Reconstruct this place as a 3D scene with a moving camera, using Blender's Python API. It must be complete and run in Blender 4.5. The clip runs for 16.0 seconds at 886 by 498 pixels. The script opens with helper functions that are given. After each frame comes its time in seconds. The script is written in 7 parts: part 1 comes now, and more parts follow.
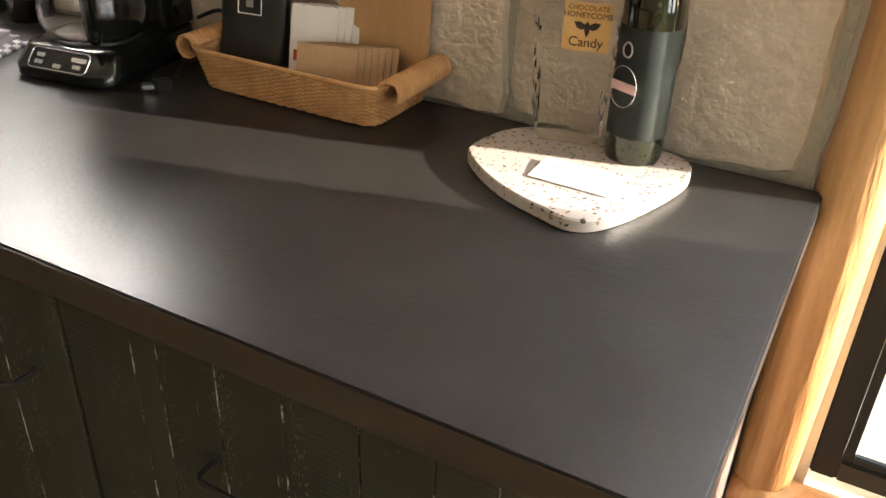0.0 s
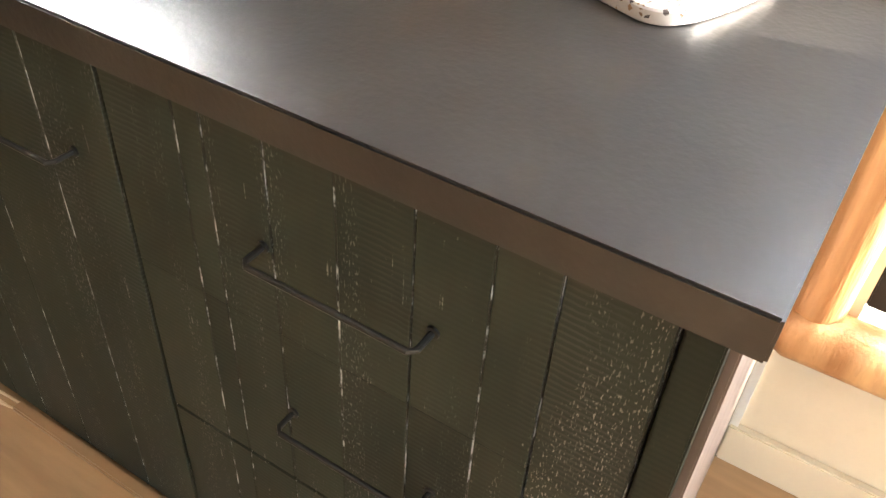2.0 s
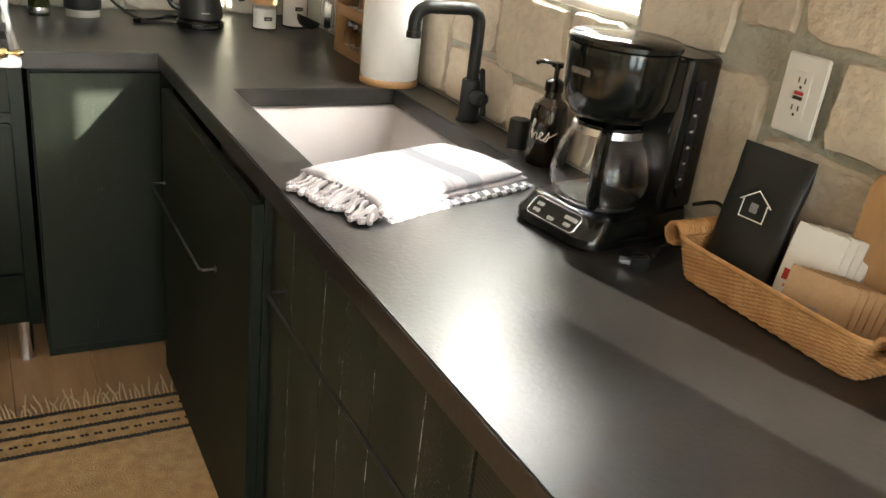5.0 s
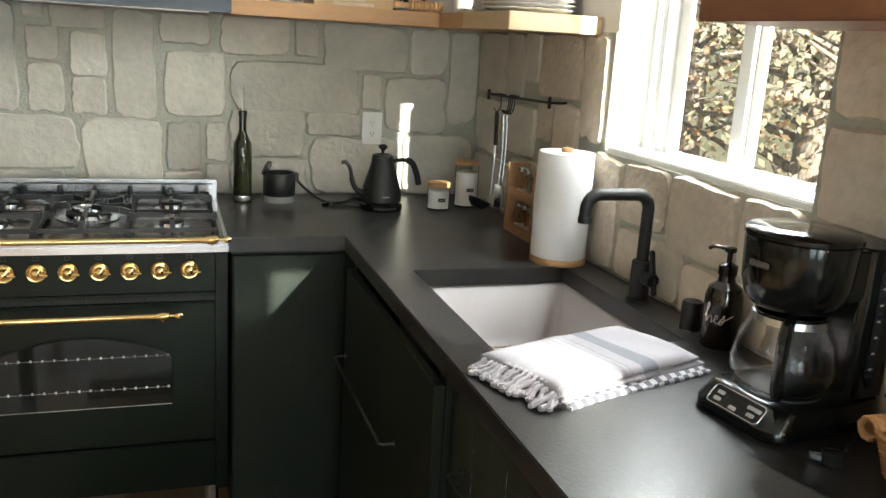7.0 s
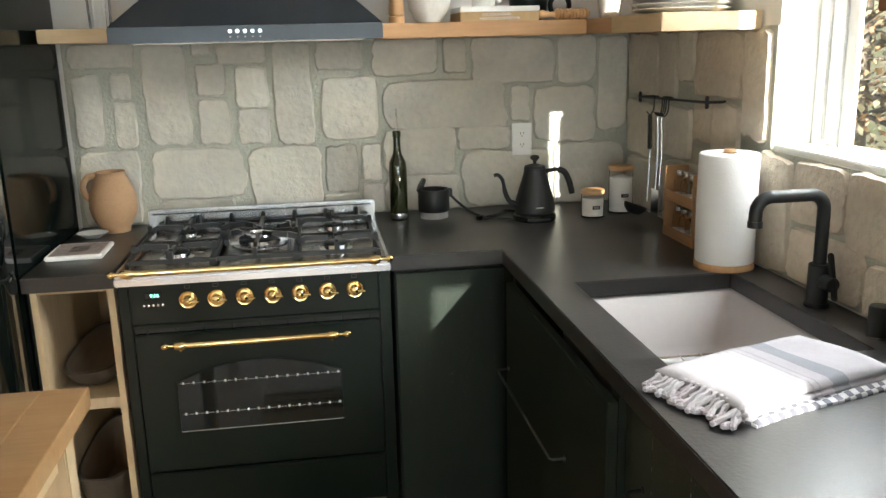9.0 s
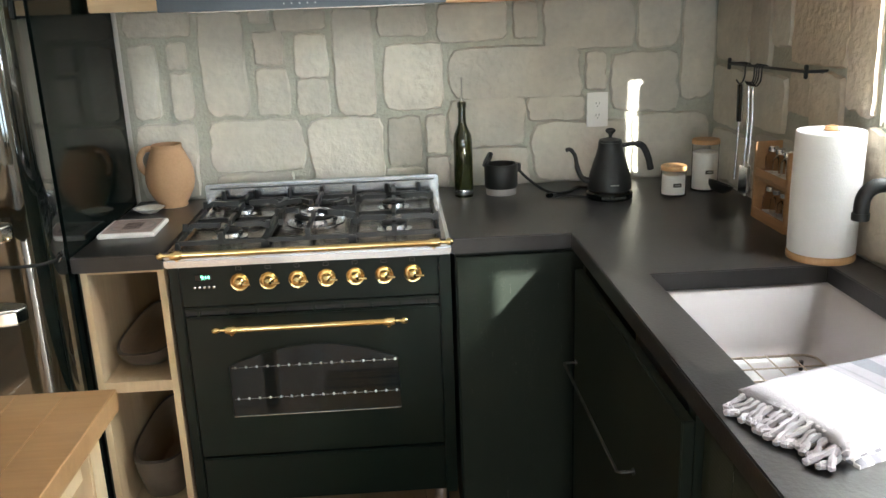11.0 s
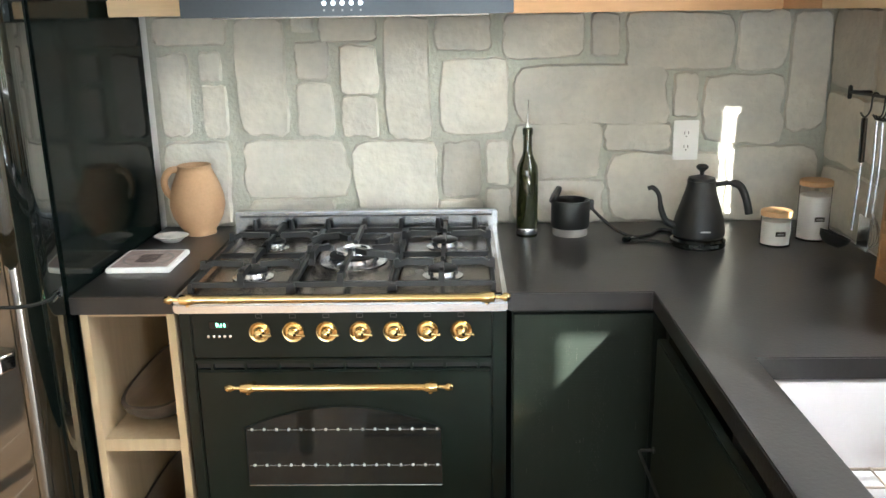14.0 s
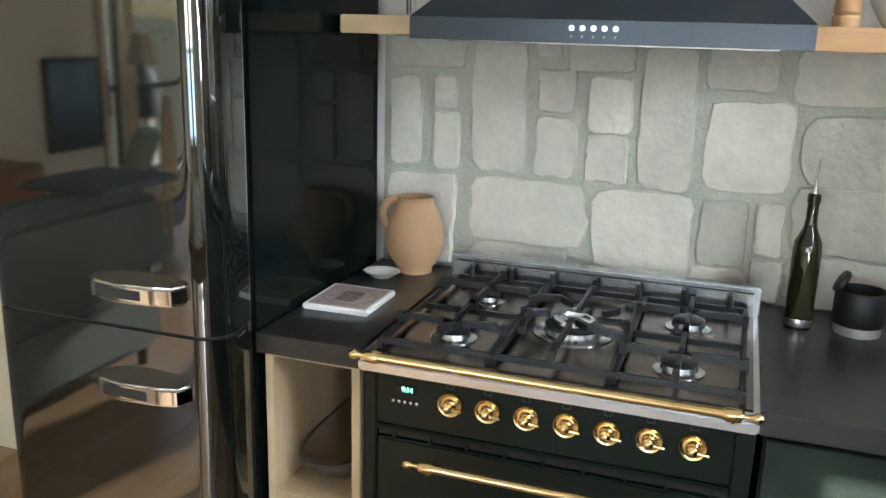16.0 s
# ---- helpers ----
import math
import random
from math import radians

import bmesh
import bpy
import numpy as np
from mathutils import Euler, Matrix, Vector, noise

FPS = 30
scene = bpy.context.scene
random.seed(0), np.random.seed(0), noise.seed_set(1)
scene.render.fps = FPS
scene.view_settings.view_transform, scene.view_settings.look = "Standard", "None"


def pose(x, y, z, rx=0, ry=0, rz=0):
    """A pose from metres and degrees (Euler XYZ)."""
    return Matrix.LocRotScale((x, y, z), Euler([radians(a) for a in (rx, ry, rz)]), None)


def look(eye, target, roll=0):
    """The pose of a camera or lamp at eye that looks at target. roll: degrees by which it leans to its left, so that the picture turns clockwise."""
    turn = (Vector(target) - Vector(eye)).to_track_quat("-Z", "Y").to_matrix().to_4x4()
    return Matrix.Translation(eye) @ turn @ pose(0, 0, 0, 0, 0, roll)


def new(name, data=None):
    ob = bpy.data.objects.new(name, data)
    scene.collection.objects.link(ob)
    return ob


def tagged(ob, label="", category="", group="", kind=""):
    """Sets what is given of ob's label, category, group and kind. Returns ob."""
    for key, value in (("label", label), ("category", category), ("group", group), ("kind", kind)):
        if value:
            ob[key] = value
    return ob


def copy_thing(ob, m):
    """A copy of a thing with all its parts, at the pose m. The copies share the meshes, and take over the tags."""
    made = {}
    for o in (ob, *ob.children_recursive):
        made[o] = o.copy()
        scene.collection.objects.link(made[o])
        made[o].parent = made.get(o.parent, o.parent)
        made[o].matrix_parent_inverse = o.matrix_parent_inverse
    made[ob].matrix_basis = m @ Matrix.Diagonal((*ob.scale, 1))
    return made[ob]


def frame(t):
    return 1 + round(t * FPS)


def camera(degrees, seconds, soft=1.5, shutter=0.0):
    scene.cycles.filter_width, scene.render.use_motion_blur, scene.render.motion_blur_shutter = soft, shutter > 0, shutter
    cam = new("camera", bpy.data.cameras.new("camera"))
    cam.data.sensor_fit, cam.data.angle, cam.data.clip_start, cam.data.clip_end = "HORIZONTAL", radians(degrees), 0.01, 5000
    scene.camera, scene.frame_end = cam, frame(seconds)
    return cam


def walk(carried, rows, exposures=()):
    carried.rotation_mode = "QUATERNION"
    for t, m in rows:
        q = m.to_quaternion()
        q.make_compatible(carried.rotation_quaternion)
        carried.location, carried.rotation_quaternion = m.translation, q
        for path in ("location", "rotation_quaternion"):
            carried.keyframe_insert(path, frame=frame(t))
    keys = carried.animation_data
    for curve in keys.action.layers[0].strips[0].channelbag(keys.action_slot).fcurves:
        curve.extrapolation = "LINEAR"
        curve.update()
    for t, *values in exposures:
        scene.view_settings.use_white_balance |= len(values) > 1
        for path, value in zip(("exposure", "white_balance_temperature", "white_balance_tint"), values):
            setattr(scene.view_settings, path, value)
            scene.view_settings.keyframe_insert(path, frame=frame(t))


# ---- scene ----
cam = camera(55.1, 16.0)

PATH = [
    (0, (0.394, 0.606, 1.376), (-0.413, 2.131, 0.364), 2.3),
    (0.5, (0.382, 0.607, 1.348), (-0.393, 2.064, 0.219), 3.2),
    (1, (0.376, 0.609, 1.327), (-0.389, 2.013, 0.125), 3.4),
    (1.5, (0.374, 0.61, 1.313), (-0.383, 1.971, 0.058), 3.6),
    (2, (0.365, 0.607, 1.296), (-0.388, 1.92, -0.011), 4.1),
    (2.5, (0.361, 0.607, 1.282), (-0.4, 1.883, -0.058), 5.2),
    (3, (0.363, 0.604, 1.287), (-0.436, 1.842, -0.066), 6.5),
    (3.5, (0.343, 0.632, 1.308), (-0.679, 1.693, -0.045), 4.4),
    (4, (0.319, 0.64, 1.352), (-0.916, 1.593, 0.101), 7.8),
    (4.5, (0.322, 0.641, 1.396), (-1.078, 1.586, 0.324), 7.6),
    (5, (0.309, 0.633, 1.42), (-1.276, 1.56, 0.628), 7.0),
    (5.2, (0.316, 0.634, 1.436), (-1.329, 1.525, 0.731), 6.5),
    (7.3, (0.34, 0.566, 1.496), (-1.532, 1.11, 1.054), 3.1),
    (7.5, (0.351, 0.58, 1.505), (-1.544, 1.032, 1.053), 2.3),
    (8, (0.349, 0.561, 1.514), (-1.57, 0.901, 1.065), 0.6),
    (8.5, (0.333, 0.563, 1.512), (-1.587, 0.876, 1.048), -0.4),
    (9, (0.322, 0.532, 1.513), (-1.599, 0.819, 1.038), -1.4),
    (9.5, (0.314, 0.529, 1.518), (-1.608, 0.77, 1.023), -2.1),
    (11.8, (0.048, 0.624, 1.533), (-1.871, 0.684, 0.971), -1.6),
    (12, (0.027, 0.61, 1.526), (-1.895, 0.68, 0.978), -1.1),
    (12.5, (-0.023, 0.594, 1.52), (-1.947, 0.656, 0.975), -0.7),
    (13, (-0.059, 0.592, 1.525), (-1.983, 0.644, 0.984), -0.8),
    (13.5, (-0.106, 0.599, 1.515), (-2.031, 0.616, 0.973), -1.0),
    (14, (-0.219, 0.635, 1.529), (-2.145, 0.585, 0.994), -1.0),
    (14.5, (-0.317, 0.644, 1.544), (-2.227, 0.376, 1.015), 0.4),
    (15, (-0.377, 0.637, 1.534), (-2.263, 0.236, 1.003), 1.7),
    (15.5, (-0.477, 0.637, 1.528), (-2.319, 0.072, 0.994), 2.3),
    (16, (-0.579, 0.646, 1.546), (-2.41, 0.015, 1.046), 1.6),
]
EXPOSURES = [
    (0.0, 2.12, 6950, 10), (1.0, 2.68, 6550, 10), (2.5, 3.45, 6550, 11), (3.5, 3.88, 6600, 12), (4.5, 3.0, 6950, 9), (5.2, 2.35, 6750, 5),
    (7.3, 1.88, 6150, 3), (9.0, 1.95, 6150, 4), (12.0, 2.28, 6000, 5), (13.5, 2.62, 5950, 5), (14.5, 2.40, 5800, 4), (16.0, 2.10, 5550, 3),
]
walk(cam, [(t, look(eye, target, roll)) for t, eye, target, roll in PATH], EXPOSURES)

# ==== place ====
# world, sun and window light
SUN_WAY = Vector((-1.0, -0.265, -0.30)).normalized()
world = bpy.data.worlds.new("sky")
scene.world = world
world.use_nodes = True
wn = world.node_tree
sky = wn.nodes.new("ShaderNodeTexSky")
sky.sky_type = "NISHITA"
sky.sun_disc = False
sky.sun_elevation = math.asin(-SUN_WAY.z)
sky.sun_rotation = math.atan2(-SUN_WAY.x, -SUN_WAY.y)
wn.nodes["Background"].inputs["Strength"].default_value = 0.065
wn.links.new(sky.outputs["Color"], wn.nodes["Background"].inputs["Color"])
sun_data = bpy.data.lights.new("sun", "SUN")
sun_data.energy, sun_data.angle, sun_data.color = 5.0, radians(0.6), (1.0, 0.93, 0.82)
sun = new("sun", sun_data)
sun.matrix_world = look((8, 4, 5), Vector((8, 4, 5)) + SUN_WAY)


def window_lamp(name, eye, target, w, h, watts, color=(0.86, 0.93, 1.0)):
    d = bpy.data.lights.new(name, "AREA")
    d.shape, d.size, d.size_y, d.energy, d.color = "RECTANGLE", w, h, watts, color
    ob = new(name, d)
    ob.matrix_world = look(eye, target)
    return ob


window_lamp("sink_window_light", (-1.50, 1.95, 1.89), (-1.25, 0.3, 0.9), 0.95, 0.42, 14.0, (0.97, 0.97, 0.95))
window_lamp("side_window_light", (0.80, 1.82, 1.50), (0.75, 0.0, 0.7), 0.62, 0.60, 10)
window_lamp("east_window_light", (5.60, -0.75, 1.30), (0.0, -0.2, 1.0), 1.25, 1.85, 14, (0.72, 0.87, 1.0))
window_lamp("east_window_light_b", (5.60, 0.97, 1.30), (0.0, 0.4, 1.0), 0.95, 1.85, 13, (0.72, 0.87, 1.0))
window_lamp("south_window_light", (3.0, -5.2, 2.9), (1.5, -2.0, 0.4), 2.6, 1.2, 250)

# ---- materials ----


def rgb(c):
    return (*c, 1.0)


def material(name, color, rough=0.5, metal=0.0, second=None, scale=8.0, fine=60.0, mix=0.5, bump=0.1, rough_var=0.08,
             stretch=(1, 1, 1), detail=4.0, coat=0.0, random_obj=0.0, contrast=0.35, ior=1.45, fine_amount=0.25, bump_dist=0.002):
    """A surface whose colour, gloss and relief vary at two scales."""
    m = bpy.data.materials.new(name)
    m.use_nodes = True
    nt = m.node_tree
    N, L = nt.nodes, nt.links
    b = N["Principled BSDF"]
    b.inputs["Metallic"].default_value = metal
    b.inputs["IOR"].default_value = ior
    b.inputs["Coat Weight"].default_value = coat
    b.inputs["Coat Roughness"].default_value = 0.05
    tc = N.new("ShaderNodeTexCoord")
    mp = N.new("ShaderNodeMapping")
    mp.inputs["Scale"].default_value = stretch
    L.new(tc.outputs["Object"], mp.inputs["Vector"])
    vec = mp.outputs["Vector"]
    oi = N.new("ShaderNodeObjectInfo")
    if random_obj:
        off = N.new("ShaderNodeVectorMath")
        off.operation = "ADD"
        sc = N.new("ShaderNodeVectorMath")
        sc.operation = "SCALE"
        sc.inputs[0].default_value = (7.3, 3.1, 5.7)
        L.new(oi.outputs["Random"], sc.inputs["Scale"])
        L.new(vec, off.inputs[0])
        L.new(sc.outputs[0], off.inputs[1])
        vec = off.outputs[0]
    n1 = N.new("ShaderNodeTexNoise")
    n1.inputs["Scale"].default_value = scale
    n1.inputs["Detail"].default_value = detail
    n2 = N.new("ShaderNodeTexNoise")
    n2.inputs["Scale"].default_value = fine
    n2.inputs["Detail"].default_value = 3
    L.new(vec, n1.inputs["Vector"])
    L.new(vec, n2.inputs["Vector"])
    ramp = N.new("ShaderNodeMapRange")
    ramp.inputs["From Min"].default_value = 0.5 - contrast / 2
    ramp.inputs["From Max"].default_value = 0.5 + contrast / 2
    L.new(n1.outputs["Fac"], ramp.inputs["Value"])
    mx = N.new("ShaderNodeMix")
    mx.data_type = "RGBA"
    mx.inputs["A"].default_value = rgb(color)
    mx.inputs["B"].default_value = rgb(second or tuple(c * 0.75 for c in color))
    mul = N.new("ShaderNodeMath")
    mul.operation = "MULTIPLY"
    mul.inputs[1].default_value = mix
    L.new(ramp.outputs["Result"], mul.inputs[0])
    L.new(mul.outputs[0], mx.inputs["Factor"])
    hs = N.new("ShaderNodeHueSaturation")
    L.new(mx.outputs["Result"], hs.inputs["Color"])
    val = N.new("ShaderNodeMath")
    val.operation = "MULTIPLY_ADD"
    val.inputs[1].default_value = fine_amount
    val.inputs[2].default_value = 1 - fine_amount / 2
    L.new(n2.outputs["Fac"], val.inputs[0])
    out = val.outputs[0]
    if random_obj:
        rv = N.new("ShaderNodeMath")
        rv.operation = "MULTIPLY_ADD"
        rv.inputs[1].default_value = random_obj
        rv.inputs[2].default_value = 1 - random_obj / 2
        L.new(oi.outputs["Random"], rv.inputs[0])
        pr = N.new("ShaderNodeMath")
        pr.operation = "MULTIPLY"
        L.new(rv.outputs[0], pr.inputs[0])
        L.new(out, pr.inputs[1])
        out = pr.outputs[0]
    L.new(out, hs.inputs["Value"])
    L.new(hs.outputs["Color"], b.inputs["Base Color"])
    ro = N.new("ShaderNodeMath")
    ro.operation = "MULTIPLY_ADD"
    ro.use_clamp = True
    ro.inputs[1].default_value = rough_var
    ro.inputs[2].default_value = max(0.0, rough - rough_var / 2)
    L.new(n1.outputs["Fac"], ro.inputs[0])
    L.new(ro.outputs[0], b.inputs["Roughness"])
    if bump:
        bp = N.new("ShaderNodeBump")
        bp.inputs["Strength"].default_value = bump
        bp.inputs["Distance"].default_value = bump_dist
        ad = N.new("ShaderNodeMath")
        ad.operation = "ADD"
        L.new(n1.outputs["Fac"], ad.inputs[0])
        L.new(n2.outputs["Fac"], ad.inputs[1])
        L.new(ad.outputs[0], bp.inputs["Height"])
        L.new(bp.outputs["Normal"], b.inputs["Normal"])
    return m


def glass(name, color=(1, 1, 1), rough=0.0, ior=1.45):
    m = bpy.data.materials.new(name)
    m.use_nodes = True
    b = m.node_tree.nodes["Principled BSDF"]
    b.inputs["Base Color"].default_value = rgb(color)
    b.inputs["Transmission Weight"].default_value = 1.0
    b.inputs["Roughness"].default_value = rough
    b.inputs["IOR"].default_value = ior
    return m


def glow(name, color, strength):
    m = bpy.data.materials.new(name)
    m.use_nodes = True
    b = m.node_tree.nodes["Principled BSDF"]
    b.inputs["Base Color"].default_value = rgb(color)
    b.inputs["Emission Color"].default_value = rgb(color)
    b.inputs["Emission Strength"].default_value = strength
    return m


def wood(name, light, dark, along="x", grain=1.0, rough=0.5, random_obj=0.3, coat=0.0, bump=0.15):
    s = {"x": (0.12, 1, 1), "y": (1, 0.12, 1), "z": (1, 1, 0.12)}[along]
    return material(name, light, rough, second=dark, scale=14 * grain, fine=110 * grain, mix=0.8, bump=bump, stretch=s,
                    random_obj=random_obj, contrast=0.5, coat=coat, detail=6, fine_amount=0.3)


def scratched(name, color, streak, along=(22, 22, 0.8), low=0.335, high=0.40, specks=0.6, saw_lines=0.18):
    """Dark rough-sawn boards with worn pale streaks along the grain and saw marks across it."""
    m = material(name, color, 0.52, ior=1.30, second=tuple(c * k for c, k in zip(color, (2.1, 1.9, 1.8))), scale=6, fine=70, bump=0.0, random_obj=0.12,
                 stretch=(1, 1, 0.25), mix=0.7)
    nt = m.node_tree
    N, L = nt.nodes, nt.links
    b = N["Principled BSDF"]
    tc = N.new("ShaderNodeTexCoord")
    mp = N.new("ShaderNodeMapping")
    mp.inputs["Scale"].default_value = along
    L.new(tc.outputs["Object"], mp.inputs["Vector"])
    st = N.new("ShaderNodeTexNoise")
    st.inputs["Scale"].default_value = 4.0
    st.inputs["Detail"].default_value = 5
    L.new(mp.outputs["Vector"], st.inputs["Vector"])
    patch = N.new("ShaderNodeTexNoise")
    patch.inputs["Scale"].default_value = 26
    patch.inputs["Detail"].default_value = 6
    patch.inputs["Roughness"].default_value = 0.75
    L.new(tc.outputs["Object"], patch.inputs["Vector"])
    mul = N.new("ShaderNodeMath")
    mul.operation = "MULTIPLY"
    L.new(st.outputs["Fac"], mul.inputs[0])
    L.new(patch.outputs["Fac"], mul.inputs[1])
    mr = N.new("ShaderNodeMapRange")
    mr.inputs["From Min"].default_value = low
    mr.inputs["From Max"].default_value = high
    L.new(mul.outputs[0], mr.inputs["Value"])
    mx = N.new("ShaderNodeMix")
    mx.data_type = "RGBA"
    old = b.inputs["Base Color"].links[0].from_socket
    L.new(old, mx.inputs["A"])
    mx.inputs["B"].default_value = rgb(streak)
    L.new(mr.outputs["Result"], mx.inputs["Factor"])
    saw = N.new("ShaderNodeTexWave")
    saw.bands_direction = "Z"
    saw.inputs["Scale"].default_value = 42
    saw.inputs["Distortion"].default_value = 2.5
    saw.inputs["Detail"].default_value = 3
    L.new(tc.outputs["Object"], saw.inputs["Vector"])
    def layer(below, value_a, lo_a, hi_a, value_b, lo_b, hi_b, amount, tint):
        ra = N.new("ShaderNodeMapRange")
        ra.inputs["From Min"].default_value, ra.inputs["From Max"].default_value = lo_a, hi_a
        rb = N.new("ShaderNodeMapRange")
        rb.inputs["From Min"].default_value, rb.inputs["From Max"].default_value = lo_b, hi_b
        rb.inputs["To Max"].default_value = amount
        L.new(value_a, ra.inputs["Value"])
        L.new(value_b, rb.inputs["Value"])
        mm = N.new("ShaderNodeMath")
        mm.operation = "MULTIPLY"
        L.new(ra.outputs["Result"], mm.inputs[0])
        L.new(rb.outputs["Result"], mm.inputs[1])
        over = N.new("ShaderNodeMix")
        over.data_type = "RGBA"
        L.new(below, over.inputs["A"])
        over.inputs["B"].default_value = rgb(tint)
        L.new(mm.outputs[0], over.inputs["Factor"])
        return over.outputs["Result"]

    def noise(stretch, scale, detail):
        sm = N.new("ShaderNodeMapping")
        sm.inputs["Scale"].default_value = stretch
        L.new(tc.outputs["Object"], sm.inputs["Vector"])
        nn = N.new("ShaderNodeTexNoise")
        nn.inputs["Scale"].default_value, nn.inputs["Detail"].default_value = scale, detail
        L.new(sm.outputs["Vector"], nn.inputs["Vector"])
        return nn.outputs["Fac"]

    # fine chips along the grain, and saw lines across it in worn patches
    col = layer(mx.outputs["Result"], noise((1, 1, 0.30), 460, 4), 0.575, 0.66, noise((1, 1, 0.10), 22, 3), 0.52, 0.64, specks, tuple(c * 0.9 for c in streak))
    col = layer(col, saw.outputs["Fac"], 0.45, 0.95, noise((1, 1, 0.4), 9, 3), 0.50, 0.66, saw_lines, tuple(0.25 * c + 0.03 for c in streak))
    L.new(col, b.inputs["Base Color"])
    ad = N.new("ShaderNodeMath")
    ad.operation = "ADD"
    L.new(saw.outputs["Fac"], ad.inputs[0])
    L.new(patch.outputs["Fac"], ad.inputs[1])
    bp = N.new("ShaderNodeBump")
    bp.inputs["Strength"].default_value = 0.06
    bp.inputs["Distance"].default_value = 0.002
    L.new(ad.outputs[0], bp.inputs["Height"])
    L.new(bp.outputs["Normal"], b.inputs["Normal"])
    return m


def terrazzo():
    m = material("terrazzo", (0.50, 0.45, 0.41), 0.3, scale=20, fine=200, mix=0.25, bump=0.03)
    nt = m.node_tree
    N, L = nt.nodes, nt.links
    b = N["Principled BSDF"]
    tc = N.new("ShaderNodeTexCoord")
    vo = N.new("ShaderNodeTexVoronoi")
    vo.inputs["Scale"].default_value = 135
    vo.inputs["Randomness"].default_value = 1.0
    wob = N.new("ShaderNodeTexNoise")
    wob.inputs["Scale"].default_value = 160
    L.new(tc.outputs["Object"], wob.inputs["Vector"])
    adv = N.new("ShaderNodeVectorMath")
    adv.operation = "MULTIPLY_ADD"
    adv.inputs[1].default_value = (0.010, 0.010, 0.010)
    L.new(wob.outputs["Color"], adv.inputs[0])
    L.new(tc.outputs["Object"], adv.inputs[2])
    L.new(adv.outputs[0], vo.inputs["Vector"])
    lt = N.new("ShaderNodeMath")
    lt.operation = "LESS_THAN"
    lt.inputs[1].default_value = 0.34
    L.new(vo.outputs["Distance"], lt.inputs[0])
    sep = N.new("ShaderNodeSeparateColor")
    L.new(vo.outputs["Color"], sep.inputs["Color"])
    gt = N.new("ShaderNodeMath")
    gt.operation = "GREATER_THAN"
    gt.inputs[1].default_value = 0.45
    L.new(sep.outputs["Red"], gt.inputs[0])
    mu = N.new("ShaderNodeMath")
    mu.operation = "MULTIPLY"
    L.new(lt.outputs[0], mu.inputs[0])
    L.new(gt.outputs[0], mu.inputs[1])
    chip = N.new("ShaderNodeMix")
    chip.data_type = "RGBA"
    chip.inputs["A"].default_value = rgb((0.05, 0.04, 0.04))
    chip.inputs["B"].default_value = rgb((0.30, 0.17, 0.08))
    L.new(sep.outputs["Green"], chip.inputs["Factor"])
    mx = N.new("ShaderNodeMix")
    mx.data_type = "RGBA"
    L.new(b.inputs["Base Color"].links[0].from_socket, mx.inputs["A"])
    L.new(chip.outputs["Result"], mx.inputs["B"])
    L.new(mu.outputs[0], mx.inputs["Factor"])
    L.new(mx.outputs["Result"], b.inputs["Base Color"])
    return m


M_COUNTER = material("black_leathered_stone", (0.018, 0.017, 0.017), 0.31, second=(0.030, 0.028, 0.027), scale=9, fine=115, bump=0.17,
                     rough_var=0.08, mix=0.6, ior=1.5, bump_dist=0.0022)
M_CAB = scratched("black_sawn_wood", (0.0150, 0.0205, 0.0155), (0.30, 0.30, 0.28), (140, 140, 1.2), 0.385, 0.45, 0.45, 0.20)
M_GROOVE = scratched("pale_worn_groove", (0.014, 0.016, 0.013), (0.56, 0.61, 0.66), (60, 60, 9.0), 0.26, 0.35)
M_SPECKLED = scratched("speckled_sawn_wood", (0.0150, 0.0200, 0.0150), (0.34, 0.32, 0.30), (90, 90, 14.0), 0.41, 0.48, 0.85, 0.22)
M_CABPLAIN = scratched("black_stained_wood", (0.0066, 0.0105, 0.0074), (0.08, 0.082, 0.065), (120, 120, 1.2), 0.39, 0.47, 0.25, 0.06)
M_ENDWOOD = wood("worn_dark_wood", (0.16, 0.12, 0.10), (0.07, 0.05, 0.045), "z")
M_RANGE = material("dark_green_enamel", (0.004, 0.0085, 0.006), 0.30, scale=3, fine=180, bump=0.03, mix=0.3, ior=1.33)
M_BRASS = material("polished_brass", (0.84, 0.64, 0.32), 0.18, 1.0, second=(0.68, 0.48, 0.20), scale=30, fine=180, bump=0.02, mix=0.4)
M_STEEL = material("brushed_steel", (0.72, 0.74, 0.78), 0.24, 1.0, second=(0.45, 0.47, 0.50), scale=10, fine=200, stretch=(1, 0.05, 1), bump=0.03)
M_DARKSTEEL = material("dull_burner_tray_steel", (0.20, 0.175, 0.155), 0.26, 1.0, scale=8, fine=120, bump=0.03)
M_CHROME = material("chrome", (0.80, 0.80, 0.80), 0.08, 1.0, scale=20, fine=100, bump=0.0, mix=0.1)
M_IRON = material("cast_iron", (0.010, 0.011, 0.012), 0.42, second=(0.016, 0.016, 0.016), scale=30, fine=300, bump=0.2)
M_HOOD = material("charcoal_painted_steel", (0.040, 0.048, 0.058), 0.30, 0.5, scale=5, fine=150, bump=0.02)
M_STONE = material("cream_wall_stone", (0.61, 0.575, 0.495), 0.85, second=(0.46, 0.445, 0.40), scale=7, fine=45, mix=0.8, bump=0.7,
                   random_obj=0.32, contrast=0.4, fine_amount=0.22, bump_dist=0.006)
